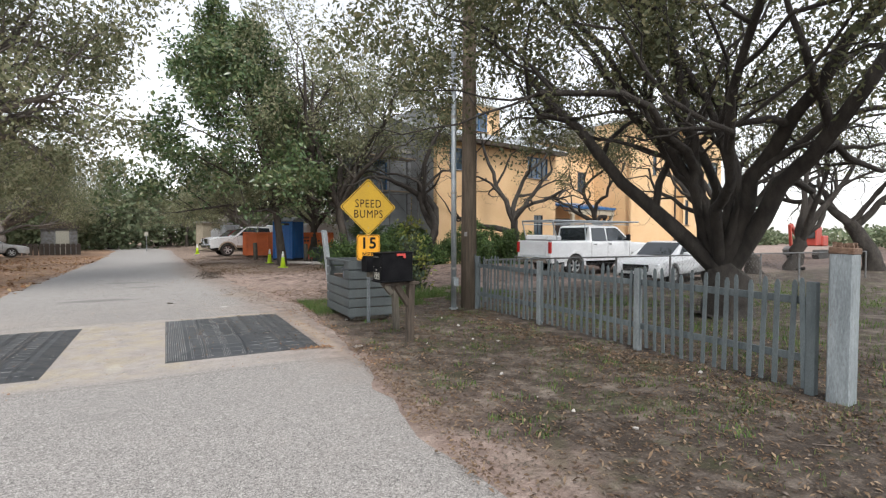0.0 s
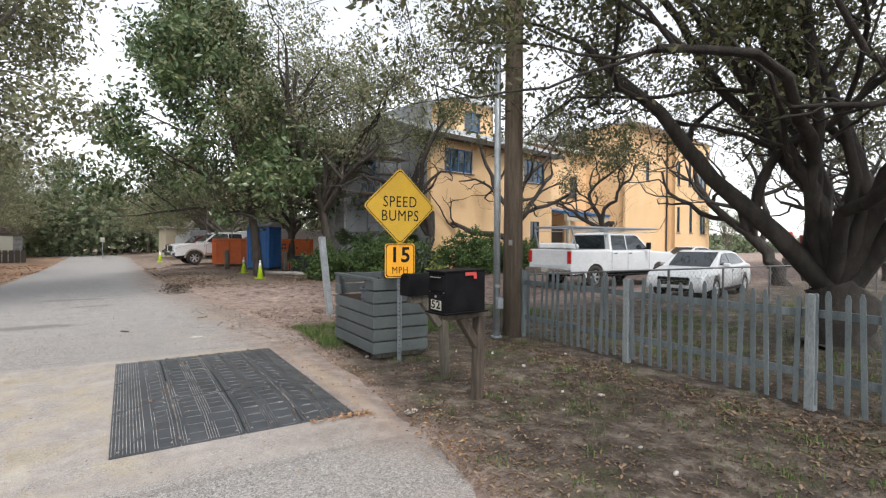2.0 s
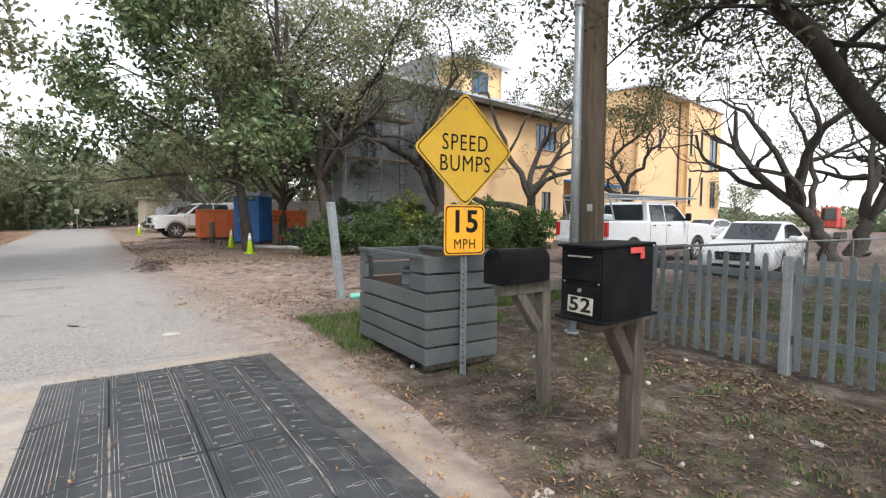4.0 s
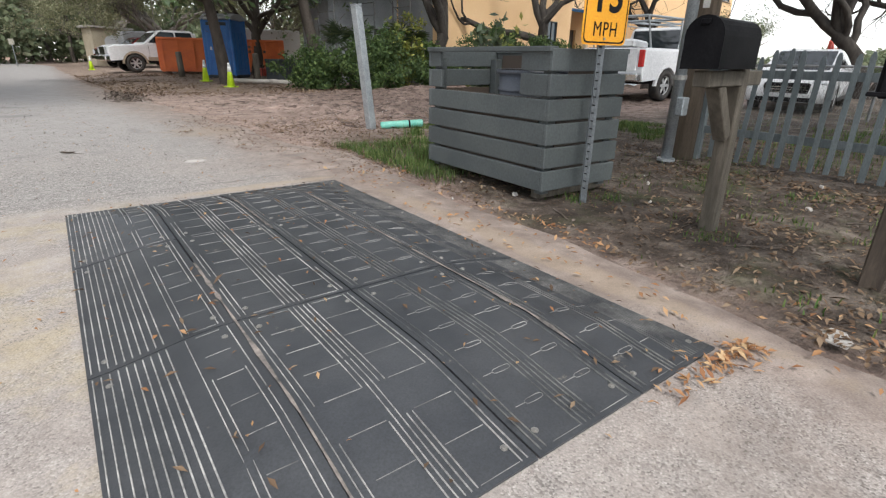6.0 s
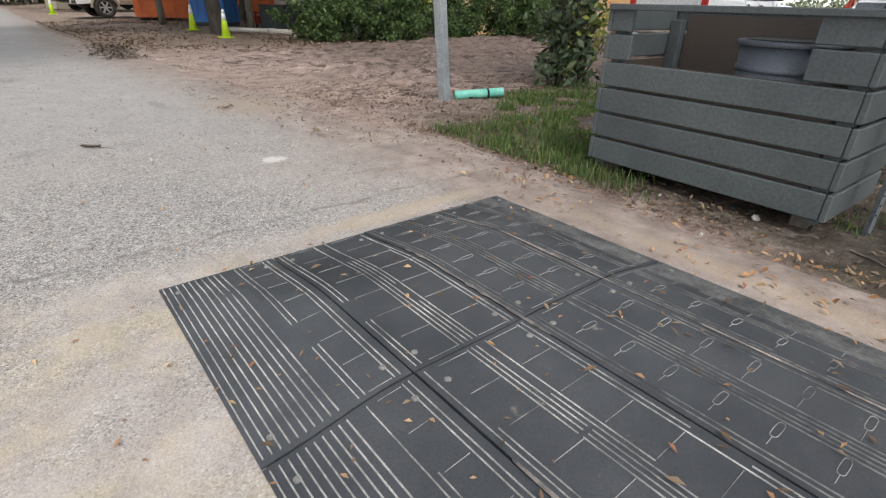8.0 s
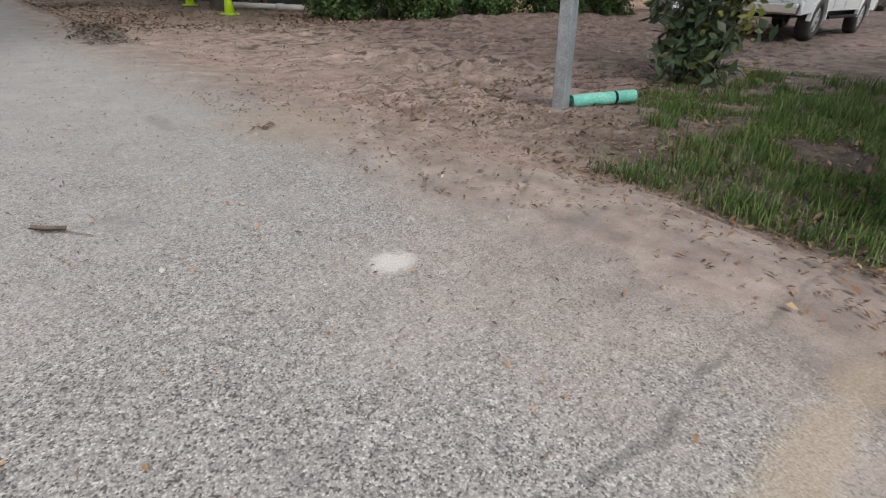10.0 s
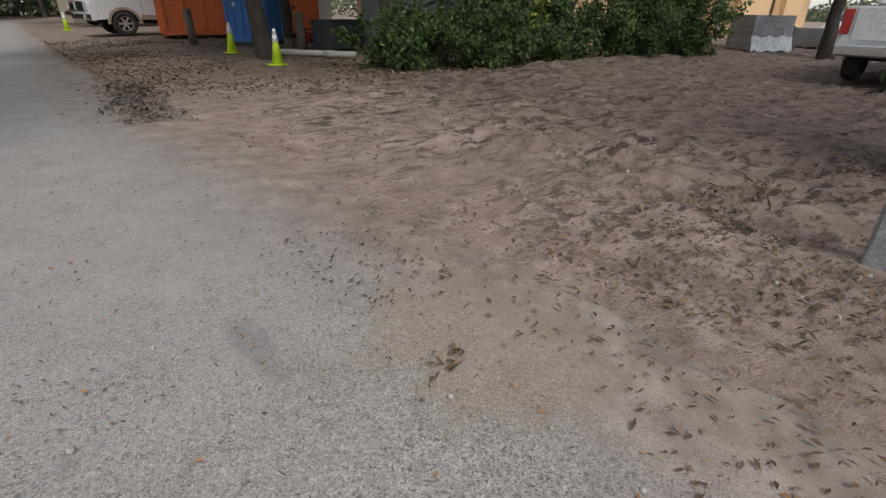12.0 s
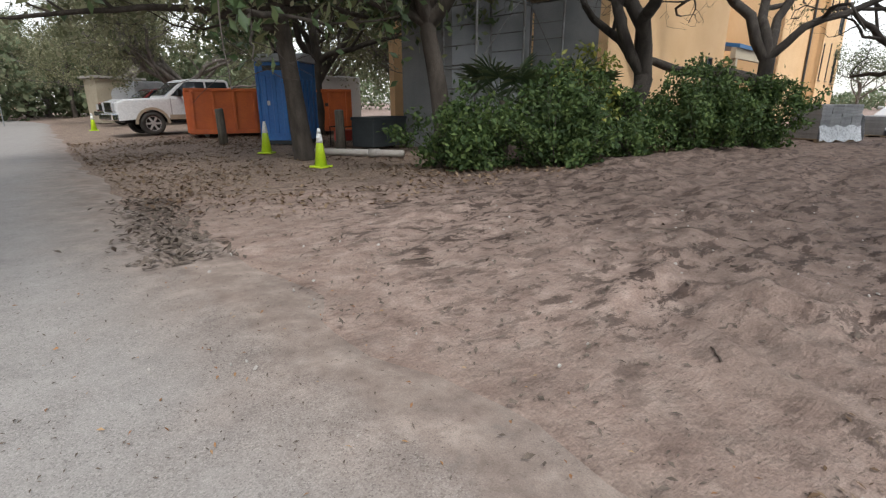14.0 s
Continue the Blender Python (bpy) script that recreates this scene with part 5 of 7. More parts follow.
def house_window(parent, m, w, h, frame_mat, bars=2):
    win = part("window", one_box((0, 0.0, 0), (w - 0.02, 0.012, h - 0.02)), M["glass"], parent, "dark reflecting panes")
    win.matrix_basis = m
    for x in (-w / 2, w / 2):
        part("frame", one_box((x, -0.03, 0), (0.075, 0.09, h + 0.07)), frame_mat, win)
    for z in (-h / 2, h / 2):
        part("frame", one_box((0, -0.03, z), (w - 0.08, 0.09, 0.075)), frame_mat, win)
    for k in range(1, bars + 1):
        part("glazing_bar", one_box((-w / 2 + w * k / (bars + 1), -0.025, 0), (0.05, 0.05, h - 0.08)), frame_mat, win)
    part("sill", one_box((0, -0.09, -h / 2 - 0.055), (w + 0.2, 0.16, 0.05)), M["fascia"], win)
    return win


def orange_house():
    top = thing("house", pose(13.55, 25.75, 0, 0, 0, 9), "orange stucco house with pale metal roofs, partly unfinished", "house")
    H = 7.25
    wins = [(0.95, 3.05, 5.50, 6.75), (7.55, 9.55, 5.45, 6.85)]
    small = [(8.2, 9.1, 1.3, 3.0)]
    part("front_wall", holed_wall(B(), 10.4, 0, H, 0.3, wins + small), M["stucco"], top)
    for x0, x1, z0, z1 in wins:
        house_window(top, pose((x0 + x1) / 2, 0.10, (z0 + z1) / 2), x1 - x0, z1 - z0, M["blueframe"], 3)
    for x0, x1, z0, z1 in small:
        house_window(top, pose((x0 + x1) / 2, 0.10, (z0 + z1) / 2), x1 - x0, z1 - z0, M["darkframe"], 1)
    # the unfinished grey end, with its blue-framed opening
    bm = holed_wall(B(), 8.0, 0, 9.2, 0.3, [(1.2, 2.3, 5.3, 7.4), (4.6, 5.8, 2.0, 4.0)])
    w = part("grey_end_wall", bm, M["render"], top, "bare grey rendered wall")
    w.matrix_basis = pose(0.0, 8.3, 0, 0, 0, -90)
    house_window(top, pose(-0.18 + 0.1, 8.3 - 1.75, 6.35, 0, 0, -90), 1.1, 2.1, M["blueframe"], 1)
    bm = holed_wall(B(), 3.6, 0, 6.6, 0.3, [(1.0, 1.9, 4.2, 6.0)])
    w = part("grey_stair_wall", bm, M["render"], top, "bare grey rendered wall")
    w.matrix_basis = pose(-3.6, 2.6, 0)
    house_window(top, pose(-2.15, 2.7, 5.1), 0.9, 1.8, M["blueframe"], 1)
    part("stair_roof", one_box((-1.85, 3.6, 6.68), (3.7, 2.2, 0.14), (1, 0, 0)), M["concrete"], top)
    w = part("grey_back_wall", holed_wall(B(), 1.7, 0, 6.6, 0.3, []), M["render"], top, "bare grey rendered wall")
    w.matrix_basis = pose(-3.6, 4.6, 0, 0, 0, -90)
    # main roof: a shallow metal plane with ribs, fascia and gutter
    bm = B()
    prism(bm, [(-0.7, H - 0.02), (-0.7, H + 0.10), (4.6, H + 2.0), (4.6, H + 1.88)], -0.35, 10.8)
    bmesh.ops.rotate(bm, verts=bm.verts, cent=(0, 0, 0), matrix=Matrix.Rotation(radians(90), 3, "Z"))
    bmesh.ops.scale(bm, verts=bm.verts, vec=(-1, 1, 1))
    bmesh.ops.recalc_face_normals(bm, faces=bm.faces)
    roof = part("roof", bm, M["roof"], top, "pale standing-seam metal roof")
    ang = math.degrees(math.atan2(1.9, 5.3))
    for k in range(23):
        part("roof_seam", one_box((-0.3 + k * 0.48, 1.95, H + 1.07), (0.035, 5.55, 0.06), (ang, 0, 0)), M["roof"], roof)
    part("fascia", one_box((5.2, -0.72, H - 0.06), (11.1, 0.05, 0.24)), M["fascia"], top, "dark brown fascia board")
    part("soffit", one_box((5.2, -0.35, H - 0.10), (11.0, 0.68, 0.03)), M["fascia"], top)
    # lookout tower that rises through the roof
    bm = holed_wall(B(), 3.6, H, 10.4, 0.25, [(1.0, 2.4, 8.7, 9.9)])
    t_ = part("tower_wall", bm, M["stucco"], top)
    t_.matrix_basis = pose(3.9, 2.6, 0)
    house_window(top, pose(3.9 + 1.7, 2.68, 9.3), 1.4, 1.2, M["blueframe"], 1)
    for x, rz in ((3.9, -90), (7.5, 90)):
        t_ = part("tower_wall", holed_wall(B(), 3.4, H, 10.4, 0.25, []), M["stucco"], top)
        t_.matrix_basis = pose(x, 6.0 if rz < 0 else 2.6, 0, 0, 0, rz)
    part("tower_roof", one_box((5.7, 4.3, 10.5), (4.6, 4.4, 0.14), (2, 0, 0)), M["roof"], top)
    # recessed middle with a garage porch
    m_ = part("recess_wall", holed_wall(B(), 9.0, 0, 8.9, 0.3, [(2.4, 6.0, 0.0, 3.0), (6.7, 7.7, 5.2, 6.9)]), M["stucco"], top)
    m_.matrix_basis = pose(10.4, 3.2, 0)
    m_ = part("recess_side", holed_wall(B(), 3.2, 0, H, 0.3, []), M["stucco"], top)
    m_.matrix_basis = pose(10.4, 0.3, 0, 0, 0, 90)
    part("garage_door", one_box((14.6, 3.4, 1.5), (3.6, 0.08, 3.0)), M["fascia"], top, "dark brown garage door")
    for k in range(4):
        part("door_rib", one_box((14.6, 3.34, 0.45 + k * 0.72), (3.5, 0.03, 0.05)), M["fascia"], top)
    p_ = part("porch_roof", one_box((14.9, 1.6, 3.95), (5.4, 3.4, 0.16), (9, 0, 0)), M["blueframe"], top, "blue-grey porch roof")
    part("porch_beam", one_box((14.9, 0.15, 3.40), (5.4, 0.22, 0.45)), M["tan"], top, "tan porch beam")
    for x in (12.5, 17.3):
        part("porch_post", one_box((x, 0.15, 1.6), (0.22, 0.22, 3.2)), M["tan"], top)
    house_window(top, pose(12.2 + 5.4, 3.3, 6.05), 1.0, 1.7, M["darkframe"], 1)
    part("recess_roof", one_box((14.9, 6.0, 9.0), (9.6, 7.0, 0.16), (3, 0, 0)), M["roof"], top)
    # tall right-hand wing in two planes with narrow windows
    for u0, v0, length, wins_, name_ in ((19.4, -0.1, 7.3, [(3.6, 4.2, 6.8, 8.4)], "wing_wall"), (26.7, -0.9, 7.4, [(0.35, 0.95, 6.7, 8.8), (2.6, 3.2, 6.8, 8.9), (4.7, 6.6, 5.8, 8.6), (0.35, 0.95, 2.6, 4.8), (2.9, 3.5, 2.6, 5.0), (5.2, 6.4, 2.5, 4.7)], "wing_wall")):
        w_ = part(name_, holed_wall(B(), length, 0, 10.9, 0.3, wins_), M["stucco"], top)
        w_.matrix_basis = pose(u0, v0, 0)
        for x0, x1, z0, z1 in wins_:
            house_window(top, pose(u0 + (x0 + x1) / 2, v0 + 0.1, (z0 + z1) / 2), x1 - x0, z1 - z0, M["darkframe"], 0 if x1 - x0 < 1 else 1)
    w_ = part("wing_side", holed_wall(B(), 3.3, 0, 10.9, 0.3, []), M["stucco"], top)
    w_.matrix_basis = pose(19.4, 3.2, 0, 0, 0, -90)
    w_ = part("wing_return", one_box((26.85, -0.5, 5.45), (0.3, 0.78, 10.9)), M["stucco"], top)
    w_ = part("wing_end", holed_wall(B(), 9.6, 0, 10.9, 0.3, []), M["stucco"], top)
    w_.matrix_basis = pose(34.1, -0.6, 0, 0, 0, 90)
    part("wing_roof", one_box((26.8, 4.2, 11.0), (15.4, 10.6, 0.18)), M["roof"], top)
    part("downpipe", one_rod((26.62, -0.2, 0), (26.62, -0.2, 10.8), 0.06, 0.06, 10), M["darkframe"], top, "dark downpipe")
    part("back_wall", one_box((17.0, 9.3, 4.2), (34.0, 0.3, 8.4)), M["stucco"], top)


orange_house()


def scaffold(m):
    top = thing("scaffold_tower", m, "dull steel scaffold against the bare grey wall", "scaffolding")
    for x in (0, 1.9, 3.8):
        for y in (0, 1.1):
            part("upright", one_rod((x, y, 0), (x, y, 8.2), 0.034, 0.034, 8), M["scaff"], top)
    for k in range(5):
        z = 0.25 + k * 1.9
        for y in (0, 1.1):
            part("ledger", one_rod((0, y, z), (3.8, y, z), 0.022, 0.022, 6), M["scaff"], top)
        for x in (0, 1.9, 3.8):
            part("transom", one_rod((x, 0, z + 0.05), (x, 1.1, z + 0.05), 0.022, 0.022, 6), M["scaff"], top)
            for j in range(3):
                part("rung", one_rod((x, 0, z + 0.5 + j * 0.45), (x, 1.1, z + 0.5 + j * 0.45), 0.016, 0.016, 6), M["scaff"], top)
        if k < 4:
            part("brace", one_rod((0, 0, z), (1.9, 0, z + 1.85), 0.016, 0.016, 6), M["scaff"], top)
            part("brace", one_rod((3.8, 0, z), (1.9, 0, z + 1.85), 0.016, 0.016, 6), M["scaff"], top)
        if k in (2, 3):
            for j in range(4):
                part("deck_board", one_box((1.9, 0.16 + j * 0.26, z + 0.09), (3.9, 0.23, 0.04)), M["pallet"], top)


scaffold(pose(9.1, 26.2, 0, 0, 0, 9))


# ---- vehicles ----
def wheel(parent, x, y, r, w, rim_mat):
    s = 1 if y > 0 else -1
    bm = B()
    prof = [(r * 0.62, -w / 2), (r * 0.93, -w / 2), (r, -w * 0.32), (r, w * 0.32), (r * 0.93, w / 2), (r * 0.62, w / 2)]
    n = 28
    rings = [[bm.verts.new((x + q * math.cos(2 * math.pi * k / n), y + t, r + q * math.sin(2 * math.pi * k / n))) for q, t in prof] for k in range(n)]
    for k in range(n):
        a, b = rings[k], rings[(k + 1) % n]
        for j in range(len(prof)):
            bm.faces.new((a[j], b[j], b[(j + 1) % len(prof)], a[(j + 1) % len(prof)]))
    bmesh.ops.recalc_face_normals(bm, faces=bm.faces)
    wh = part("wheel", bm, M["tyre"], parent, "", True)
    bm = B()
    rod(bm, (x, y - s * w * 0.1, r), (x, y + s * w * 0.30, r), r * 0.63, r * 0.60, 24)
    part("rim", bm, M["black"], wh)
    bm = B()
    for k in range(6):
        a = 60 * k
        box(bm, (x + math.cos(radians(a)) * r * 0.32, y + s * w * 0.34, r + math.sin(radians(a)) * r * 0.32), (r * 0.55, 0.03, r * 0.17), (0, -a, 0), 0.006)
    rod(bm, (x, y + s * w * 0.3, r), (x, y + s * w * 0.42, r), r * 0.15, r * 0.12, 12)
    for k in range(24):
        a = radians(15 * k)
        box(bm, (x + math.cos(a) * r * 0.60, y + s * w * 0.34, r + math.sin(a) * r * 0.60), (r * 0.06, 0.04, r * 0.165), (0, -15 * k, 0))
    part("spokes", bm, rim_mat, wh, "bright alloy spokes")


def tapered(outline, hw, z_low, z_high, inset, bev=0.03):
    """A prism whose sides lean in towards the top."""
    bm = prism(B(), outline, -hw, hw)
    for v in bm.verts:
        f = min(max((v.co.z - z_low) / (z_high - z_low), 0), 1)
        v.co.y -= math.copysign(inset * f, v.co.y)
    bmesh.ops.bevel(bm, geom=[e for e in bm.edges], offset=bev, segments=2, affect="EDGES", profile=0.6)
    return bm


def side_pane(parent, pts, hw, z_low, z_high, inset):
    for s in (-1, 1):
        bm = B()
        vs = []
        for off in (0.012, -0.01):
            row = []
            for x, z in pts:
                f = min(max((z - z_low) / (z_high - z_low), 0), 1)
                row.append(bm.verts.new((x, s * (hw - inset * f + off), z)))
            vs.append(row)
        n = len(pts)
        bm.faces.new(vs[0]), bm.faces.new(vs[1][::-1])
        for i in range(n):
            j = (i + 1) % n
            bm.faces.new((vs[0][i], vs[0][j], vs[1][j], vs[1][i]))
        bmesh.ops.recalc_face_normals(bm, faces=bm.faces)
        part("side_window", bm, M["carglass"], parent, "tinted side window")


def arched(x0, x1, z, wheels, r, n=9):
    """The lower edge of a body from x0 to x1 with wheel arches."""
    out = [(x0, z)]
    for wx in wheels:
        for k in range(n + 1):
            a = math.pi - math.pi * k / n
            zz = 0.40 + r * math.sin(a)
            if zz > z:
                out.append((wx + r * math.cos(a), zz))
    return out + [(x1, z)]


def pickup(m, label, paint, trim, rack=False, group="", lettered=False):
    """A four-door pickup, nose towards +x, length 6.1 m."""
    top = thing("pickup_truck", m, label, "pickup truck", group)
    hw, wr = 0.98, 0.41
    F, Rr = 1.95, -1.80
    low = arched(-3.0, 2.98, 0.52, (Rr, F), 0.50)
    outline = low + [(3.05, 0.62), (3.05, 1.02), (2.98, 1.16), (2.75, 1.24), (1.45, 1.30), (1.38, 1.32), (-0.95, 1.32), (-1.0, 1.36), (-3.02, 1.36), (-3.05, 0.8)]
    bm = prism(B(), outline, -hw, hw)
    es = [e for e in bm.edges if abs(e.verts[0].co.y) > 0.9 and abs(e.verts[0].co.y - e.verts[1].co.y) < 0.01 and max(e.verts[0].co.z, e.verts[1].co.z) > 1.0]
    bmesh.ops.bevel(bm, geom=es, offset=0.07, segments=2, affect="EDGES", profile=0.5)
    part("body", bm, paint, top)
    cab = [(-0.98, 1.28), (-0.90, 1.90), (-0.75, 1.96), (0.55, 1.96), (0.75, 1.90), (1.50, 1.28)]
    part("cab", tapered(cab, hw - 0.03, 1.3, 1.96, 0.16, 0.03), paint, top)
    side_pane(top, [(0.02, 1.34), (0.02, 1.86), (0.55, 1.87), (0.70, 1.84), (1.26, 1.36)], hw - 0.03, 1.3, 1.96, 0.16)
    side_pane(top, [(-0.86, 1.34), (-0.81, 1.86), (-0.05, 1.87), (-0.05, 1.34)], hw - 0.03, 1.3, 1.96, 0.16)
    part("windscreen", one_box((1.135, 0, 1.61), (0.02, 1.46, 0.70), (0, -50.5, 0), 0.004), M["carglass"], top)
    part("rear_window", one_box((-0.955, 0, 1.62), (0.02, 1.46, 0.50), (0, 7.5, 0), 0.004), M["carglass"], top)
    part("bed", one_box((-2.0, 0, 1.355), (1.9, 1.66, 0.03)), M["black"], top, "dark bed liner")
    part("tailgate", one_box((-3.06, 0, 1.07), (0.05, 1.55, 0.55), (0, 0, 0), 0.012), paint, top)
    part("rear_bumper", one_box((-3.14, 0, 0.63), (0.22, 1.90, 0.20), (0, 0, 0), 0.03), M["chrome"], top)
    part("licence_plate", one_box((-3.256, 0, 0.66), (0.012, 0.31, 0.15)), M["plate"], top)
    part("front_bumper", one_box((3.10, 0, 0.64), (0.24, 1.98, 0.24), (0, 0, 0), 0.04), M["chrome"], top)
    g = part("grille", one_box((3.06, 0, 0.97), (0.06, 1.10, 0.34), (0, 0, 0), 0.015), M["chrome"], top)
    for k in range(4):
        part("grille_slot", one_box((3.092, 0, 0.86 + k * 0.075), (0.012, 1.0, 0.04)), M["black"], g)
    for s in (-1, 1):
        part("headlight", one_box((3.03, s * 0.77, 0.98), (0.10, 0.36, 0.30), (0, 0, 0), 0.03), M["lamp"], top)
        part("tail_light", one_box((-3.04, s * 0.90, 1.10), (0.07, 0.15, 0.42), (0, 0, 0), 0.015), M["tail"], top)
        mi = part("mirror", one_box((1.02, s * 1.13, 1.48), (0.12, 0.18, 0.26), (0, 0, 0), 0.03), M["black"], top)
        part("mirror_arm", one_box((1.04, s * 1.01, 1.38), (0.06, 0.14, 0.05)), M["black"], mi)
        for x in (0.0, -0.85):
            part("door_handle", one_box((x + 0.12, s * (hw + 0.015), 1.22), (0.18, 0.03, 0.04), (0, 0, 0), 0.006), M["chrome"], top)
        for x in (1.30, 0.0, -0.92):
            part("door_gap", one_box((x, s * (hw + 0.001), 0.95), (0.012, 0.004, 0.68)), M["black"], top)
        part("running_board", one_box((0.1, s * 0.94, 0.44), (2.4, 0.16, 0.06), (0, 0, 0), 0.01), M["black"], top)
        if trim is not paint:
            part("lower_trim", one_box((0.08, s * (hw + 0.003), 0.62), (2.6, 0.012, 0.17)), trim, top, "beige lower trim")
    for wx in (F, Rr):
        for s in (-1, 1):
            wheel(top, wx, s * 0.84, wr, 0.27, M["rim"])
            bm = B()
            n = 10
            rings = []
            for k in range(n + 1):
                a0 = math.pi * k / n
                rings.append([bm.verts.new((wx + q * math.cos(a0), s * yy, 0.40 + q * math.sin(a0))) for q, yy in ((0.48, hw - 0.06), (0.48, hw + 0.014), (0.57, hw + 0.014), (0.57, hw - 0.06))])
            for k in range(n):
                for j in range(4):
                    bm.faces.new((rings[k][j], rings[k + 1][j], rings[k + 1][(j + 1) % 4], rings[k][(j + 1) % 4]))
            bm.faces.new(rings[0]), bm.faces.new(rings[-1][::-1])
            bmesh.ops.recalc_face_normals(bm, faces=bm.faces)
            part("wheel_arch", bm, trim, top)
    part("underbody", one_box((0, 0, 0.56), (5.6, 1.5, 0.22)), M["black"], top)
    if rack:
        rk = part("ladder_rack", rod(B(), (-2.9, -0.85, 2.12), (2.0, -0.85, 2.12), 0.034, 0.034, 8), M["galv"], top, "grey tubular ladder rack")
        part("rack_bar", rod(B(), (-2.9, 0.85, 2.12), (2.0, 0.85, 2.12), 0.034, 0.034, 8), M["galv"], rk)
        for x in (-2.9, -1.2, 0.5, 1.9):
            part("rack_bar", one_rod((x, -0.85, 2.12), (x, 0.85, 2.12), 0.034, 0.034, 8), M["galv"], rk)
        for x in (-2.9, -1.2):
            for s in (-1, 1):
                part("rack_leg", one_rod((x, s * 0.85, 2.12), (x + (0.25 if x < -2 else 0.05), s * 0.88, 1.36), 0.025, 0.025, 8), M["galv"], rk)
        for s in (-1, 1):
            part("rack_bar", one_rod((-2.9, s * 0.85, 2.0), (1.4, s * 0.85, 2.0), 0.016, 0.016, 6), M["galv"], rk)
        part("load", one_box((-2.45, 0.1, 1.45), (0.9, 1.1, 0.22), (0, 3, 8), 0.05), M["white"], top, "pale bundled load in the bed")
    return top


def sedan(m, label, paint, group=""):
    top = thing("sedan", m, label, "car", group)
    hw = 0.92
    F, Rr = 1.42, -1.43
    low = arched(-2.35, 2.35, 0.24, (Rr, F), 0.37)
    low = [(x, z - 0.07 if z > 0.24 else z) for x, z in low]
    outline = low + [(2.43, 0.35), (2.42, 0.62), (2.25, 0.78), (1.30, 0.95), (1.0, 0.98), (-1.75, 1.02), (-2.30, 1.00), (-2.42, 0.85), (-2.43, 0.4)]
    bm = prism(B(), outline, -hw, hw)
    for v in bm.verts:
        q = max(0, abs(v.co.x) - 1.5)
        v.co.y *= 1 - 0.11 * q * q
        if v.co.z > 0.9:
            v.co.y *= 0.95
    es = [e for e in bm.edges if abs(e.verts[0].co.y - e.verts[1].co.y) < 0.12 and max(e.verts[0].co.z, e.verts[1].co.z) > 0.6 and abs(e.verts[0].co.y) > 0.5]
    bmesh.ops.bevel(bm, geom=es, offset=0.06, segments=3, affect="EDGES", profile=0.5)
    part("body", bm, paint, top, "", True)
    cab = [(-1.95, 0.98), (-1.20, 1.38), (-0.75, 1.455), (0.0, 1.47), (0.35, 1.42), (1.25, 0.93)]
    part("roof", tapered(cab, hw - 0.07, 0.98, 1.46, 0.22, 0.03), paint, top)
    side_pane(top, [(0.0, 1.02), (0.0, 1.38), (0.32, 1.34), (0.92, 1.02)], hw - 0.07, 0.98, 1.46, 0.22)
    side_pane(top, [(-1.55, 1.06), (-1.12, 1.33), (-0.78, 1.38), (-0.06, 1.385), (-0.06, 1.02), (-1.2, 1.04)], hw - 0.07, 0.98, 1.46, 0.22)
    part("windscreen", one_box((0.80, 0, 1.19), (0.02, 1.26, 0.90), (0, -61.3, 0), 0.004), M["carglass"], top)
    part("rear_window", one_box((-1.59, 0, 1.195), (0.02, 1.2, 0.72), (0, 62, 0), 0.004), M["carglass"], top)
    g = part("grille", one_box((2.42, 0, 0.55), (0.05, 0.95, 0.26), (0, 8, 0), 0.03), M["black"], top)
    for k in range(4):
        part("grille_bar", one_box((2.447, 0, 0.47 + k * 0.055), (0.012, 0.9, 0.012)), M["chrome"], g)
    part("lower_intake", one_box((2.43, 0, 0.30), (0.04, 1.2, 0.10), (0, 0, 0), 0.02), M["black"], top)
    for s in (-1, 1):
        part("headlight", one_box((2.20, s * 0.68, 0.70), (0.36, 0.34, 0.10), (0, 16, -s * 18), 0.03), M["lamp"], top)
        part("tail_light", one_box((-2.34, s * 0.66, 0.84), (0.12, 0.36, 0.16), (0, 0, 0), 0.03), M["tail"], top)
        part("mirror", one_box((0.72, s * 0.98, 1.02), (0.12, 0.20, 0.13), (0, 0, 0), 0.03), paint, top)
        for x in (-0.05, -0.98):
            part("door_handle", one_box((x, s * (hw + 0.002), 0.85), (0.17, 0.03, 0.03), (0, 0, 0), 0.006), M["chrome"], top)
        for x in (0.92, -0.02, -0.98):
            part("door_gap", one_box((x, s * (hw + 0.001), 0.66), (0.010, 0.004, 0.55)), M["black"], top)
        part("sill", one_box((0, s * 0.90, 0.27), (2.1, 0.05, 0.08), (0, 0, 0), 0.01), M["black"], top)
    for wx in (F, Rr):
        for s in (-1, 1):
            wheel(top, wx, s * 0.80, 0.335, 0.22, M["rim"])
    part("underbody", one_box((0, 0, 0.35), (4.2, 1.4, 0.16)), M["black"], top)
    return top


pickup(pose(16.49, 16.9, 0, 0, 0, 2) @ Matrix.Scale(1.065, 4), "white four-door pickup with a ladder rack, parked on the sand", M["white"], M["white"], True, "parked vehicles")
sedan(pose(16.5, 12.9, 0, 0, 0, 191.5), "white sedan parked behind the wire fence", M["white"], "parked vehicles")
pickup(pose(5.8, 40.2, 0.14, 0, 0, 187) @ Matrix.Scale(1.07, 4), "white pickup with beige trim parked beside the dumpster", M["white"], M["beige"], False, "parked vehicles")
pickup(pose(6.0, 50.5, 0.14, 0, 0, 195), "dark red pickup parked under the trees", M["carred"], M["carred"], False, "parked vehicles")
sedan(pose(-11.2, 47.0, 0, 0, 0, 20), "white car parked among the roadside trees", M["white"], "parked vehicles")
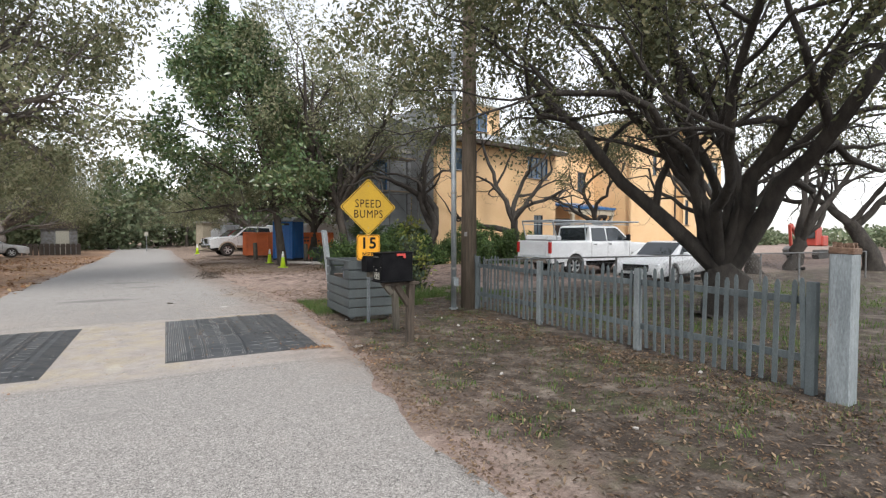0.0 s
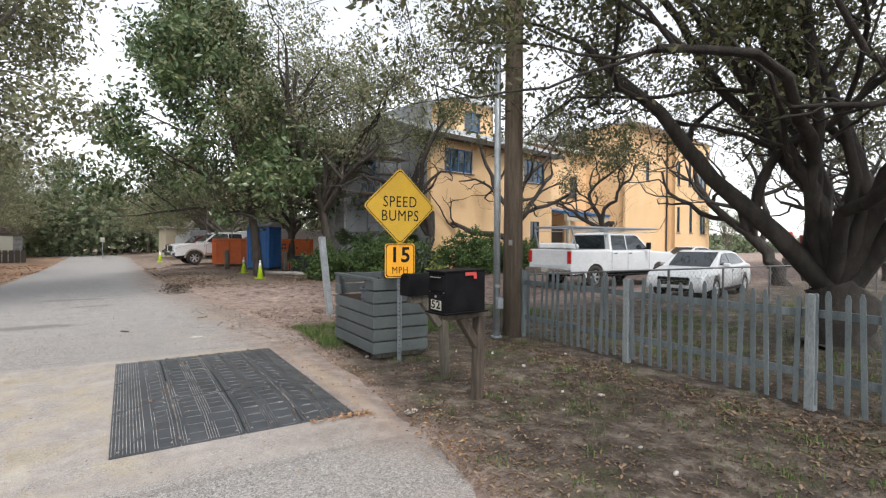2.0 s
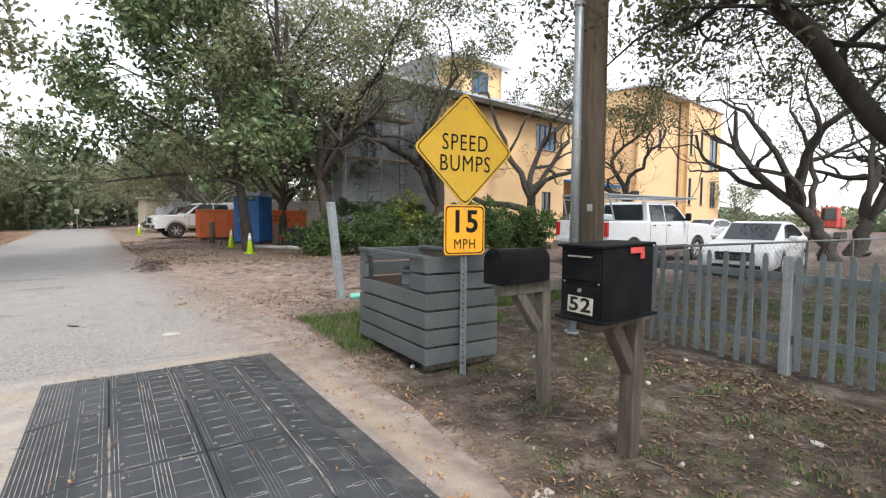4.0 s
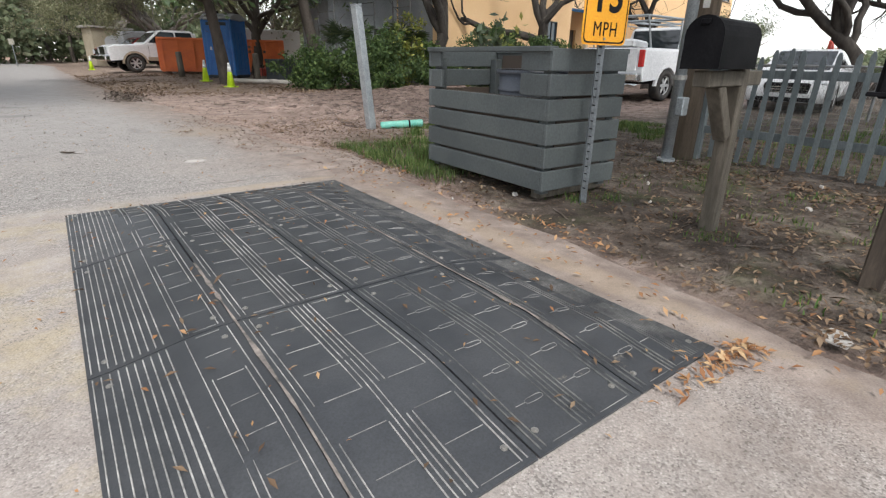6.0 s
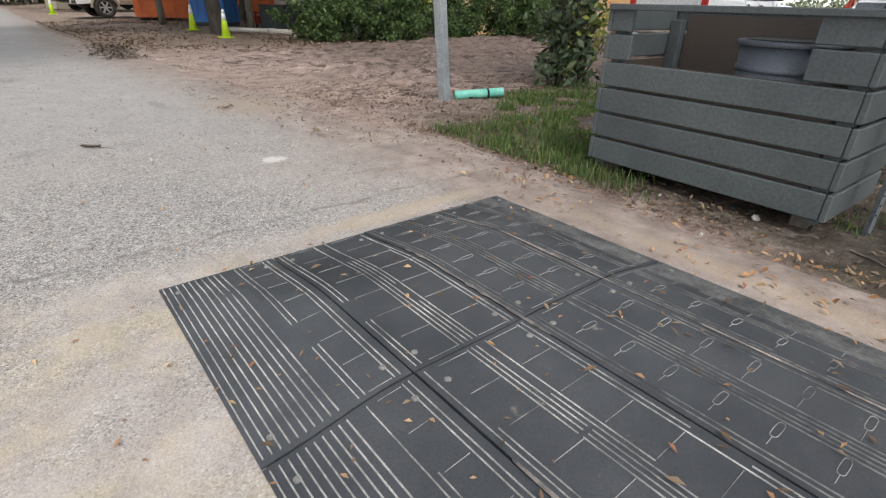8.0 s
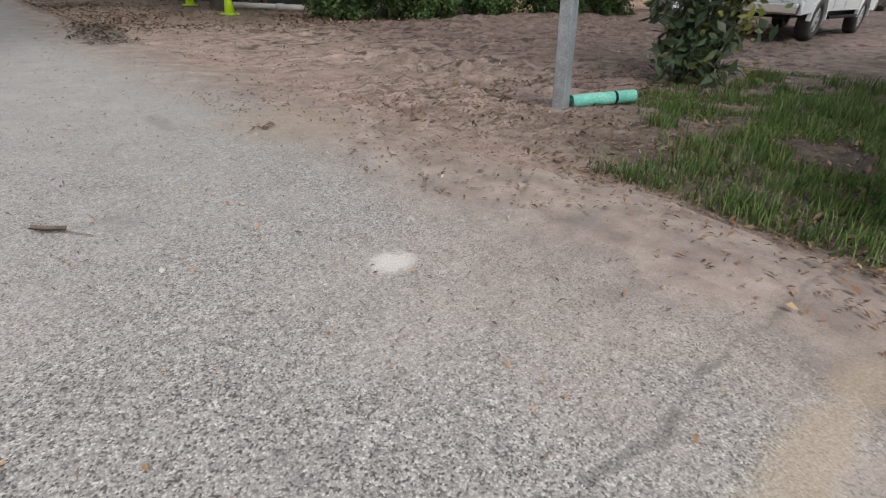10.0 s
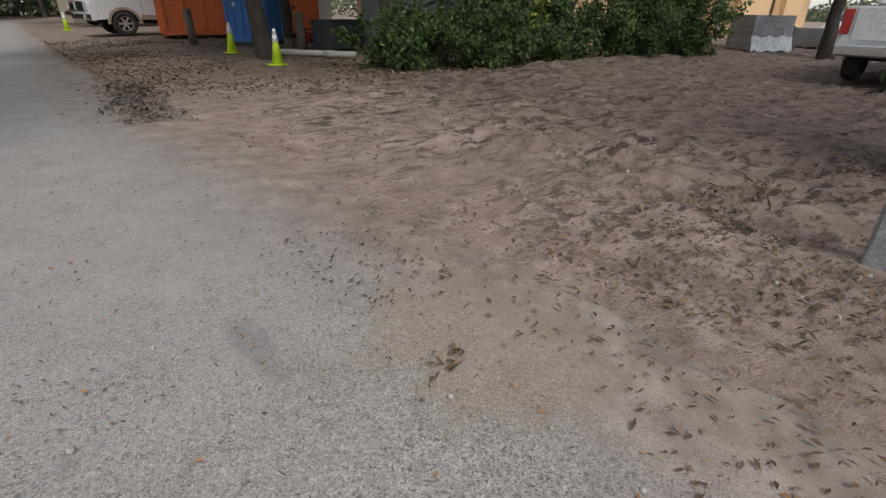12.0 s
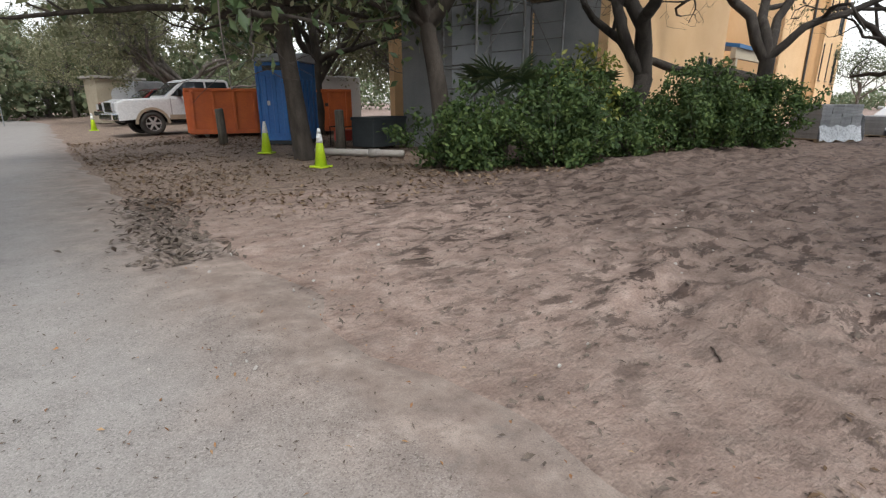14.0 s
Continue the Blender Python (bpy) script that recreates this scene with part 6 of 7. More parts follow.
sedan(pose(31.0, 22.3, 0, 0, 0, 182), "white sedan parked behind the wire fence", M["white"], "parked vehicles")


# ---- building-site things ----
def dumpster(m):
    top = thing("dumpster", m, "orange ribbed steel roll-off dumpster with worn paint", "dumpster")
    L, W, H = 5.8, 2.3, 1.5
    for s in (-1, 1):
        w = part("side", one_box((0, s * W / 2, H / 2 + 0.12), (L, 0.06, H), (0, 0, 0), 0.004), M["rust"], top)
        part("top_rail", one_box((0, s * W / 2, H + 0.12), (L + 0.1, 0.14, 0.12), (0, 0, 0), 0.02), M["rust"], w)
        part("bottom_rail", one_box((0, s * (W / 2 + 0.03), 0.20), (L, 0.12, 0.16), (0, 0, 0), 0.01), M["rust"], w)
        for k in range(9):
            part("rib", one_box((-L / 2 + 0.15 + k * (L - 0.3) / 8, s * (W / 2 + 0.06), H / 2 + 0.12), (0.09, 0.08, H - 0.1), (0, 0, 0), 0.01), M["rust"], w)
    for s in (-1, 1):
        e = part("end", one_box((s * L / 2, 0, H / 2 + 0.12), (0.06, W - 0.06, H), (0, 0, 0), 0.004), M["rust"], top)
        for k in range(4):
            part("rib", one_box((s * (L / 2 + 0.05), -W / 2 + 0.15 + k * (W - 0.3) / 3, H / 2 + 0.12), (0.08, 0.09, H - 0.1), (0, 0, 0), 0.01), M["rust"], e)
        part("end_rail", one_box((s * L / 2, 0, H + 0.12), (0.14, W, 0.12), (0, 0, 0), 0.02), M["rust"], e)
    part("floor", one_box((0, 0, 0.14), (L - 0.05, W - 0.05, 0.06)), M["rust"], top)
    part("rubble", one_box((0.4, 0, 0.9), (L - 1.4, W - 0.4, 1.25), (0, 1.5, 0), 0.2), M["pallet"], top, "heap of timber waste")
    for k, (x, w_) in enumerate(((-1.3, 0.8), (-1.5, 1.1))):
        for j in range(6):
            part("faded_lettering", one_box((x + (j - 2.5) * w_ / 6, W / 2 + 0.034, 1.32 - k * 0.22), (w_ / 8, 0.006, 0.13)), M["fascia"], top, "dark faded lettering bars")
    for x in (-L / 2 + 0.5, L / 2 - 0.5):
        for s in (-1, 1):
            part("roller", one_rod((x, s * 0.85, 0.09), (x, s * 1.0, 0.09), 0.09, 0.09, 14), M["scaff"], top)


dumpster(pose(7.68, 36.9, 0.14, 0, 0, 169))


def toilet_cabin(m):
    top = thing("portable_toilet", m, "blue portable toilet cabin with a pale grey roof", "portable toilet")
    w = 0.56
    part("skid", one_box((0, 0, 0.07), (1.2, 1.2, 0.12), (0, 0, 0), 0.02), M["plasticgrey"], top)
    for s in (-1, 1):
        a = part("side_panel", one_box((s * w, 0, 1.12), (0.05, 1.08, 2.0), (0, 0, 0), 0.01), M["bluepl"], top)
        for k in range(4):
            part("moulded_rib", one_box((s * (w + 0.03), -0.39 + k * 0.26, 1.05), (0.03, 0.12, 1.5), (0, 0, 0), 0.012), M["bluepl"], a)
        a = part("end_panel", one_box((0, s * w, 1.12), (1.02, 0.05, 2.0), (0, 0, 0), 0.01), M["bluepl"], top)
        for k in range(3):
            part("moulded_rib", one_box((-0.30 + k * 0.30, s * (w + 0.03), 1.0), (0.16, 0.03, 1.4), (0, 0, 0), 0.012), M["bluepl"], a)
        for s2 in (-1, 1):
            part("corner_post", one_box((s * w, s2 * w, 1.12), (0.10, 0.10, 2.06), (0, 0, 0), 0.025), M["bluepl"], top)
        part("vent_grille", one_box((s * (w + 0.028), 0, 1.98), (0.03, 0.8, 0.12), (0, 0, 0), 0.01), M["plasticgrey"], top)
    bm = prism(B(), [(-0.64, 2.14), (-0.60, 2.24), (-0.25, 2.36), (0.25, 2.36), (0.60, 2.24), (0.64, 2.14)], -0.64, 0.64)
    bmesh.ops.bevel(bm, geom=list(bm.edges), offset=0.03, segments=2, affect="EDGES", profile=0.5)
    part("roof", bm, M["greyroof"], top, "pale grey domed roof")
    part("vent_pipe", one_rod((0.4, 0.4, 2.2), (0.4, 0.4, 2.5), 0.05, 0.05, 12), M["black"], top)
    part("latch", one_box((-w - 0.045, 0.3, 1.1), (0.03, 0.08, 0.12), (0, 0, 0), 0.01), M["greyroof"], top)


toilet_cabin(pose(6.6, 32.0, 0.11, 0, 0, 48) @ Matrix.Scale(1.1, 4))


def cone(m):
    top = thing("traffic_cone", m, "lime green traffic cone with a white band", "traffic cone", "lime traffic cones")
    part("base", one_box((0, 0, 0.02), (0.36, 0.36, 0.04), (0, 0, 0), 0.012), M["lime"], top)
    part("body", one_rod((0, 0, 0.04), (0, 0, 0.80), 0.135, 0.030, 20), M["lime"], top, "", True)
    part("band", one_rod((0, 0, 0.52), (0, 0, 0.70), 0.0745, 0.0495, 20), M["reflect"], top, "white reflective band", True)
    part("tip", one_rod((0, 0, 0.70), (0, 0, 0.815), 0.049, 0.030, 16), M["reflect"], top, "", True)
    return top


c1 = cone(pose(5.22, 26.72, 0.0, 0, 0, 20))
copy_thing(c1, pose(5.12, 29.9, 0.06, 0, 1, 50))
copy_thing(c1, pose(2.3, 46.5, 0.05, 0, 0, 5))


def short_post(m):
    top = thing("timber_stump_post", m, "short weathered round timber post in the leaf litter", "post")
    part("shaft", one_rod((0, 0, -0.1), (-0.03, 0, 1.05), 0.13, 0.12, 16), M["oldwood"], top, "", True)
    part("top_face", one_rod((-0.03, 0, 1.05), (-0.032, 0, 1.065), 0.115, 0.10, 16), M["palebark"], top)


short_post(pose(4.85, 33.0, 0.1))
short_post(pose(7.05, 29.5, 0.07, 0, 0, 60))


def grey_log(m):
    top = thing("fallen_pipe", m, "long pale grey pipe lying by the toilet cabin", "pipe")
    part("tube", one_rod((-1.4, 0, 0.09), (1.4, 0, 0.09), 0.085, 0.085, 14), M["concrete"], top, "", True)
    part("collar", one_rod((0.5, 0, 0.09), (0.75, 0, 0.09), 0.10, 0.10, 14), M["concrete"], top, "", True)


grey_log(pose(6.7, 28.2, 0.03, 0, 0, -52))


def paver_pallet(m, label):
    top = thing("paver_pallet", m, label, "pallet of pavers", "pallets of pavers")
    for k in range(3):
        part("skid", one_box((0, -0.5 + k * 0.5, 0.05), (1.9, 0.1, 0.08)), M["pallet"], top)
    for k in range(7):
        part("deck_board", one_box((-0.85 + k * 0.283, 0, 0.105), (0.2, 1.12, 0.02)), M["pallet"], top)
    rng = random.Random(6)
    base = link("paver_layer", one_box((0, 0, 0), (1.0, 1.0, 0.095), (0, 0, 0), 0.006), M["paver"], top)
    n = 0
    for k in range(11):
        for c in range(4):
            ob = base if n == 0 else new("paver_layer", base.data)
            n += 1
            ob.parent = top
            ob.matrix_basis = pose(-0.69 + c * 0.46 + rng.uniform(-0.012, 0.012), rng.uniform(-0.012, 0.012), 0.166 + k * 0.1) @ Matrix.Diagonal((0.452, 1.06, 1, 1))
    bm = B()
    rows = []
    for j in range(7):
        z = 0.04 + j * 0.13
        rows.append([bm.verts.new((0.97 + 0.03 * math.sin(k * 2.1 + j) + 0.10 * (1 - j / 6), -0.62 + k * 0.155, z + 0.06 * math.sin(k * 1.3))) for k in range(9)])
    for j in range(6):
        for k in range(8):
            bm.faces.new((rows[j][k], rows[j][k + 1], rows[j + 1][k + 1], rows[j + 1][k]))
    part("torn_wrap", bm, M["wrap"], top, "torn cloudy plastic wrap", True)
    bm = B()
    rows = [[bm.verts.new((-0.95 + k * 0.19, -0.56 - 0.02 * math.sin(k * 2.7 + j) - 0.08 * (1 - j / 4), 0.05 + j * 0.12 + 0.05 * math.sin(k * 1.9))) for k in range(11)] for j in range(5)]
    for j in range(4):
        for k in range(10):
            bm.faces.new((rows[j][k], rows[j][k + 1], rows[j + 1][k + 1], rows[j + 1][k]))
    part("torn_wrap", bm, M["wrap"], top, "torn cloudy plastic wrap", True)
    return top


pp = paver_pallet(pose(21.7, 22.7, 0, 0, 0, -20), "pallet of grey concrete pavers in torn plastic wrap")
copy_thing(pp, pose(26.5, 22.3, 0, 0, 0, -8)).scale = (1, 1, 0.62)


def site_gear():
    top = thing("job_box", pose(8.3, 29.5, 0.1, 0, 0, 20), "dark steel job box under the trees", "tool box")
    part("body", one_box((0, 0, 0.4), (1.5, 0.8, 0.75), (0, 0, 0), 0.02), M["plasticgrey"], top)
    part("lid", one_box((0, 0, 0.80), (1.54, 0.84, 0.08), (0, 0, 0), 0.015), M["plasticgrey"], top)
    top = thing("generator", pose(7.6, 30.4, 0.1, 0, 0, 30), "red petrol generator on the ground", "generator")
    part("engine", one_box((0, 0, 0.30), (0.5, 0.4, 0.32), (0, 0, 0), 0.03), M["machinered"], top)
    for x in (-0.33, 0.33):
        for y in (-0.25, 0.25):
            part("frame_tube", one_rod((x, y, 0.0), (x, y, 0.55), 0.016, 0.016, 8), M["black"], top)
    for y in (-0.25, 0.25):
        part("frame_tube", one_rod((-0.33, y, 0.55), (0.33, y, 0.55), 0.016, 0.016, 8), M["black"], top)
    top = thing("panel_trailer", pose(10.6, 39.5, 0.14, 0, 0, 15), "plain white panel trailer behind the dumpster", "trailer")
    part("box_body", one_box((0, 0, 1.35), (4.2, 2.0, 2.0), (0, 0, 0), 0.06), M["white"], top)
    part("chassis", one_box((0, 0, 0.34), (4.3, 1.8, 0.12)), M["black"], top)
    for s in (-1, 1):
        wheel(top, 0.0, s * 0.98, 0.33, 0.2, M["rim"])
    top = thing("block_shed", pose(4.2, 55.5, 0.14, 0, 0, 12), "tan block shed with an arched pale panel", "shed")
    part("wall", one_box((0, 0, 1.3), (2.6, 2.2, 2.6)), M["tan"], top)
    part("roof", one_box((0, 0, 2.66), (3.0, 2.6, 0.14), (0, 2, 0)), M["concrete"], top)
    bm = prism(B(), [(-0.55, 0.7), (0.55, 0.7), (0.55, 1.7)] + [(0.55 * math.cos(a), 1.7 + 0.45 * math.sin(a)) for a in np.linspace(0.2, math.pi - 0.2, 8)] + [(-0.55, 1.7)], -1.14, -1.10)
    part("arched_panel", bm, M["white"], top, "pale arched panel")
    top = thing("utility_trailer", pose(7.4, 54.5, 0.14, 0, 0, 10), "grey box trailer under the trees", "trailer")
    part("box_body", one_box((0, 0, 1.5), (5.2, 2.1, 1.9), (0, 0, 0), 0.05), M["greyroof"], top)
    part("chassis", one_box((0, 0, 0.45), (5.3, 1.9, 0.14)), M["black"], top)
    for s in (-1, 1):
        wheel(top, 0.3, s * 1.02, 0.36, 0.22, M["rim"])
    top = thing("red_excavator", pose(41.0, 19.6, 0, 0, 0, 190) @ Matrix.Scale(0.85, 4), "red digger parked on the open ground", "excavator")
    part("cab", one_box((0.2, 0.3, 1.9), (1.5, 1.1, 1.6), (0, 0, 0), 0.06), M["machinered"], top)
    part("window", one_box((0.98, 0.3, 2.15), (0.03, 0.9, 0.9)), M["carglass"], top)
    part("engine_cover", one_box((-1.1, 0, 1.5), (1.5, 2.0, 0.9), (0, 0, 0), 0.08), M["machinered"], top)
    for s in (-1, 1):
        bm = prism(B(), [(-1.6, 0.35), (-1.35, 0.0), (1.35, 0.0), (1.6, 0.35), (1.35, 0.75), (-1.35, 0.75)], s * 0.7, s * 1.15)
        part("track", bm, M["tyre"], top)
    part("boom", one_box((1.9, -0.4, 2.2), (2.6, 0.25, 0.35), (0, -28, 0), 0.04), M["machinered"], top)
    part("dipper", one_box((3.1, -0.4, 1.9), (0.25, 0.2, 2.0), (0, 14, 0), 0.03), M["machinered"], top)
    part("bucket", one_box((3.3, -0.4, 0.7), (0.7, 0.8, 0.6), (0, 20, 0), 0.08), M["scaff"], top)


site_gear()


# ---- wire fence behind the pickets ----
def wire_fence():
    a, b = Vector((7.0, 11.0, 0)), Vector((24.0, 9.7, 0))
    d = b - a
    top = thing("wire_fence", pose(a.x, a.y, 0, 0, 0, math.degrees(math.atan2(d.y, d.x))), "low chain-link fence with a dull steel top rail", "fence")
    L = d.length
    for k in range(9):
        part("post", one_rod((L * k / 8, 0, 0), (L * k / 8, 0, 1.08), 0.03, 0.03, 10), M["scaff"], top)
    part("top_rail", one_rod((0, 0, 1.06), (L, 0, 1.06), 0.022, 0.022, 8), M["scaff"], top)
    bm = B()
    n = int(L / 0.16)
    for k in range(n):
        x = k * 0.16
        for s in (-1, 1):
            x1 = x + s * 0.98
            if 0 <= x1 <= L:
                rod(bm, (x, 0.012 * s, 0.04), (x1, 0.012 * s, 1.04), 0.0022, 0.0022, 3, 0, False)
    tagged(part("wire_mesh", bm, M["scaff"], top, "thin diamond wire mesh"), kind="stuff")


wire_fence()


# ---- far left: house front, boards and bollards by the other verge ----
def left_side():
    top = thing("garden_shrine", pose(-7.8, 53.0, 0, 0, 0, 10), "small grey shed with a pale pointed front", "shed")
    part("wall", one_box((0, 0, 1.1), (2.4, 2.0, 2.2)), M["scaff"], top)
    bm = prism(B(), [(-1.4, 2.15), (0, 3.3), (1.4, 2.15)], -1.2, 1.2)
    part("roof", bm, M["fascia"], top)
    part("door", one_box((0.2, -1.02, 1.0), (0.9, 0.05, 1.9)), M["plate"], top, "pale door")
    f = thing("low_board_fence", pose(-8.0, 50.4, 0, 0, 0, 6), "low dark board fence by the far verge", "fence")
    for k in range(12):
        part("board", one_box((-1.9 + k * 0.34, 0, 0.45), (0.28, 0.04, 0.9)), M["fascia"], f)
    part("rail", one_box((0, 0.04, 0.7), (4.0, 0.05, 0.09)), M["fascia"], f)
    s = thing("small_road_sign", pose(-1.6, 57.0, 0), "small pale sign on a thin post far down the road", "road sign")
    part("post", one_rod((0, 0, 0), (0, 0, 1.9), 0.03, 0.03, 8), M["galv"], s)
    part("panel", one_box((0, -0.04, 1.7), (0.32, 0.02, 0.40)), M["plate"], s)


left_side()

# ---- grass, fallen leaves, twigs and stones ----
def scatter(name, label, category, pts, size, aspect, mat, flat=0.25, curl=0.5, seed=0):
    """Leaves lying on the ground."""
    rng = np.random.RandomState(seed)
    n = len(pts)
    a = rng.uniform(0, 2 * np.pi, n)
    L = size * rng.uniform(0.55, 1.4, n)
    d = np.stack([np.cos(a), np.sin(a), rng.normal(0, flat, n)], 1)
    s = np.stack([-np.sin(a), np.cos(a), rng.normal(0, flat, n)], 1)
    W = L * aspect * 0.5
    z = np.asarray([[0, 0, 1.0]])
    lift = np.abs(d[:, 2]) * L / 2 + np.abs(s[:, 2]) * W
    c = pts + z * (lift + 0.004)[:, None]
    v = np.stack([c - d * L[:, None] / 2, c + s * W[:, None] + z * (W * curl)[:, None], c + d * L[:, None] / 2, c - s * W[:, None] + z * (W * curl)[:, None]], 1).reshape(-1, 3)
    i = np.arange(n)[:, None] * 4
    f = np.concatenate([i + [[0, 1, 2]], i + [[0, 2, 3]]], 1).reshape(-1, 3)
    return tagged(arrays(name, v, f, mat), label, category, kind="stuff")


def on_ground(x, y, extra=0.0):
    inside = (x < road_right(y) + 0.1) & (x > -3.9)
    z = np.where(inside, np.maximum(ground_z(x, y), 0.018), ground_z(x, y))
    for x0, y0 in ((0.0, 8.0), (-3.3, 7.85)):
        on = (x > x0) & (x < x0 + 2.03) & (y > y0) & (y < y0 + 3.5)
        z = np.where(on, cushion_height(x - x0, y - y0, 2.03, 3.5) + 0.012, z)
    return np.stack([x, y, z + extra], 1)


G = np.random.RandomState(77)


def spots(n, x0, x1, y0, y1, clump=0.0):
    x, y = G.uniform(x0, x1, n), G.uniform(y0, y1, n)
    if clump:
        keep = lump(x, y, clump, 31) + 0.5 * lump(x, y, clump * 0.4, 32) > G.uniform(-0.9, 0.9, n)
        x, y = x[keep], y[keep]
    return x, y


def off_road(x, y, gap=0.0):
    k = x > road_right(y) + gap
    return x[k], y[k]


x, y = off_road(*spots(40000, 1.8, 9.0, 0.5, 13.5, 0.8), -0.1)
scatter("fallen_leaves", "brown and tan fallen leaves on the verge", "leaves", on_ground(x, y), 0.040, 0.45, M["dryleaf"], 0.3, 0.5, 1)
x, y = spots(900, 2.1, 2.9, 6.6, 12.5, 0.7)
scatter("fallen_leaves", "orange oak leaves along the cushion's edge", "leaves", on_ground(x, y), 0.04, 0.45, M["orangeleaf"], 0.3, 0.5, 2)
y = G.uniform(0.5, 8.0, 2600)
x = road_right(y) + np.abs(G.normal(0, 0.26, 2600)) - 0.05
k = lump(x, y, 0.5, 41) > G.uniform(-0.5, 0.6, 2600)
x, y = x[k], y[k]
scatter("edge_leaves", "rusty leaves blown along the asphalt edge", "leaves", on_ground(x, y), 0.036, 0.42, M["dryleaf"], 0.3, 0.5, 21)
x, y = off_road(*spots(5200, 2.3, 8.5, 1.0, 12.0, 0.5), 0.1)
scatter("large_leaves", "large curled tan leaves lying on the verge", "leaves", on_ground(x, y), 0.052, 0.30, M["dryleaf"], 0.3, 0.6, 26)
x, y = 5.75 - np.abs(G.normal(0, 0.35, 1500)), G.uniform(2.6, 10.4, 1500)
scatter("fence_leaves", "rusty leaves drifted against the picket fence", "leaves", on_ground(x, y), 0.05, 0.42, M["dryleaf"], 0.35, 0.6, 27)
x, y = 2.16 - np.abs(G.normal(0, 0.30, 150)), G.normal(7.94, 0.04, 150)
scatter("leaf_drift", "drift of orange leaves against the cushion corner", "leaves", on_ground(x, y), 0.042, 0.32, M["orangeleaf"], 0.3, 0.6, 3)
x, y = spots(170, -0.0, 2.03, 8.0, 11.5)
scatter("leaves_on_cushion", "dry leaves lying on the rubber cushion", "leaves", on_ground(x, y), 0.040, 0.32, M["dryleaf"], 0.25, 0.6, 4)
x, y = spots(900, -2.0, 2.8, 7.0, 21.0)
scatter("leaves_on_road", "scattered orange leaves on the road", "leaves", on_ground(x, y), 0.026, 0.42, M["orangeleaf"], 0.3, 0.6, 5)
x, y = off_road(*spots(14000, 0.5, 9.5, 22.5, 38.0, 1.4), 0.0)
scatter("leaf_litter", "deep brown leaf litter around the cones", "leaves", on_ground(x, y), 0.085, 0.5, M["dryleaf"], 0.3, 0.5, 6)
x, y = spots(8500, 2.0, 11.0, 13.2, 24.0, 0.8)
scatter("leaf_scraps", "dark leaf scraps trodden into the sand", "leaves", on_ground(*off_road(x, y, -0.5)), 0.045, 0.45, M["twig"], 0.3, 0.4, 7)
x, y = off_road(*spots(9000, 2.0, 7.0, 1.5, 12.5, 0.6), 0.0)
scatter("dark_leaf_scraps", "dark rotted leaf scraps on the verge", "leaves", on_ground(x, y), 0.035, 0.5, M["twig"], 0.3, 0.4, 17)
x, y = spots(2700, 1.4, 4.4, 11.6, 17.0)
k = x + 0.22 * (y - 11.6) + 0.4 * lump(x, y, 0.5, 61) > 2.35
x, y = x[k], y[k]
scatter("rim_leaves", "tan and orange leaves on the sandy road edge", "leaves", on_ground(x, y), 0.037, 0.36, M["dryleaf"], 0.3, 0.5, 23)
x, y = spots(4500, 2.6, 7.0, 11.8, 16.0, 0.5)
scatter("dry_leaf_patch", "brown leaves gathered round the leaning post", "leaves", on_ground(*off_road(x, y)), 0.055, 0.36, M["dryleaf"], 0.4, 0.5, 24)
x, y = spots(4800, -2.5, 3.4, 12.0, 22.0)
scatter("dark_grit", "dark grit and leaf crumbs on the road", "grit", on_ground(x, y), 0.022, 0.3, M["twig"], 0.3, 0.5, 18)
x, y = spots(5000, -9.0, -3.6, 14.0, 45.0, 2.0)
scatter("leaf_carpet", "rust-coloured leaf carpet on the far verge", "leaves", on_ground(x, y), 0.13, 0.5, M["orangeleaf"], 0.3, 0.5, 8)
y = G.uniform(21.1, 24.9, 900)
x = 1.75 + G.normal(0, 0.22, 900) + 0.35 * lump(y, y * 0, 0.9, 71)
scatter("dark_leaf_heap", "dark wet leaves at the road's edge", "leaves", on_ground(x, y), 0.085, 0.4, M["twig"], 0.3, 0.4, 9)


x, y = G.normal(1.53, 0.05, 16), G.normal(15.38, 0.04, 16)
scatter("leaf_clump", "small clump of dead brown leaves on the sand", "leaves", on_ground(x, y), 0.055, 0.35, M["dryleaf"], 0.4, 0.7, 28)


def blades(name, label, x, y, height, width, seed):
    rng = np.random.RandomState(seed)
    p = on_ground(x, y)
    n = len(p)
    a = rng.uniform(0, 2 * np.pi, n)
    h = height * rng.uniform(0.45, 1.4, n)[:, None]
    side = np.stack([np.cos(a), np.sin(a), np.zeros(n)], 1) * width
    bend = np.stack([-np.sin(a), np.cos(a), np.zeros(n)], 1) * h * rng.uniform(0.1, 0.7, n)[:, None]
    up = np.array([[0, 0, 1.0]]) * h
    v = np.stack([p - side, p + side, p + bend * 0.4 + up * 0.6 + side * 0.7, p + bend + up * 0.9, p + bend * 0.4 + up * 0.6 - side * 0.7], 1).reshape(-1, 3)
    i = np.arange(n)[:, None] * 5
    f = np.concatenate([i + [[0, 1, 2]], i + [[0, 2, 4]], i + [[4, 2, 3]]], 1).reshape(-1, 3)
    return tagged(arrays(name, v, f, M["grass"]), label, "grass", kind="stuff")


def tufts(n, per, x0, x1, y0, y1, spread):
    cx, cy = G.uniform(x0, x1, n), G.uniform(y0, y1, n)
    x = np.repeat(cx, per) + G.normal(0, spread, n * per)
    y = np.repeat(cy, per) + G.normal(0, spread, n * per)
    return off_road(x, y, 0.15)


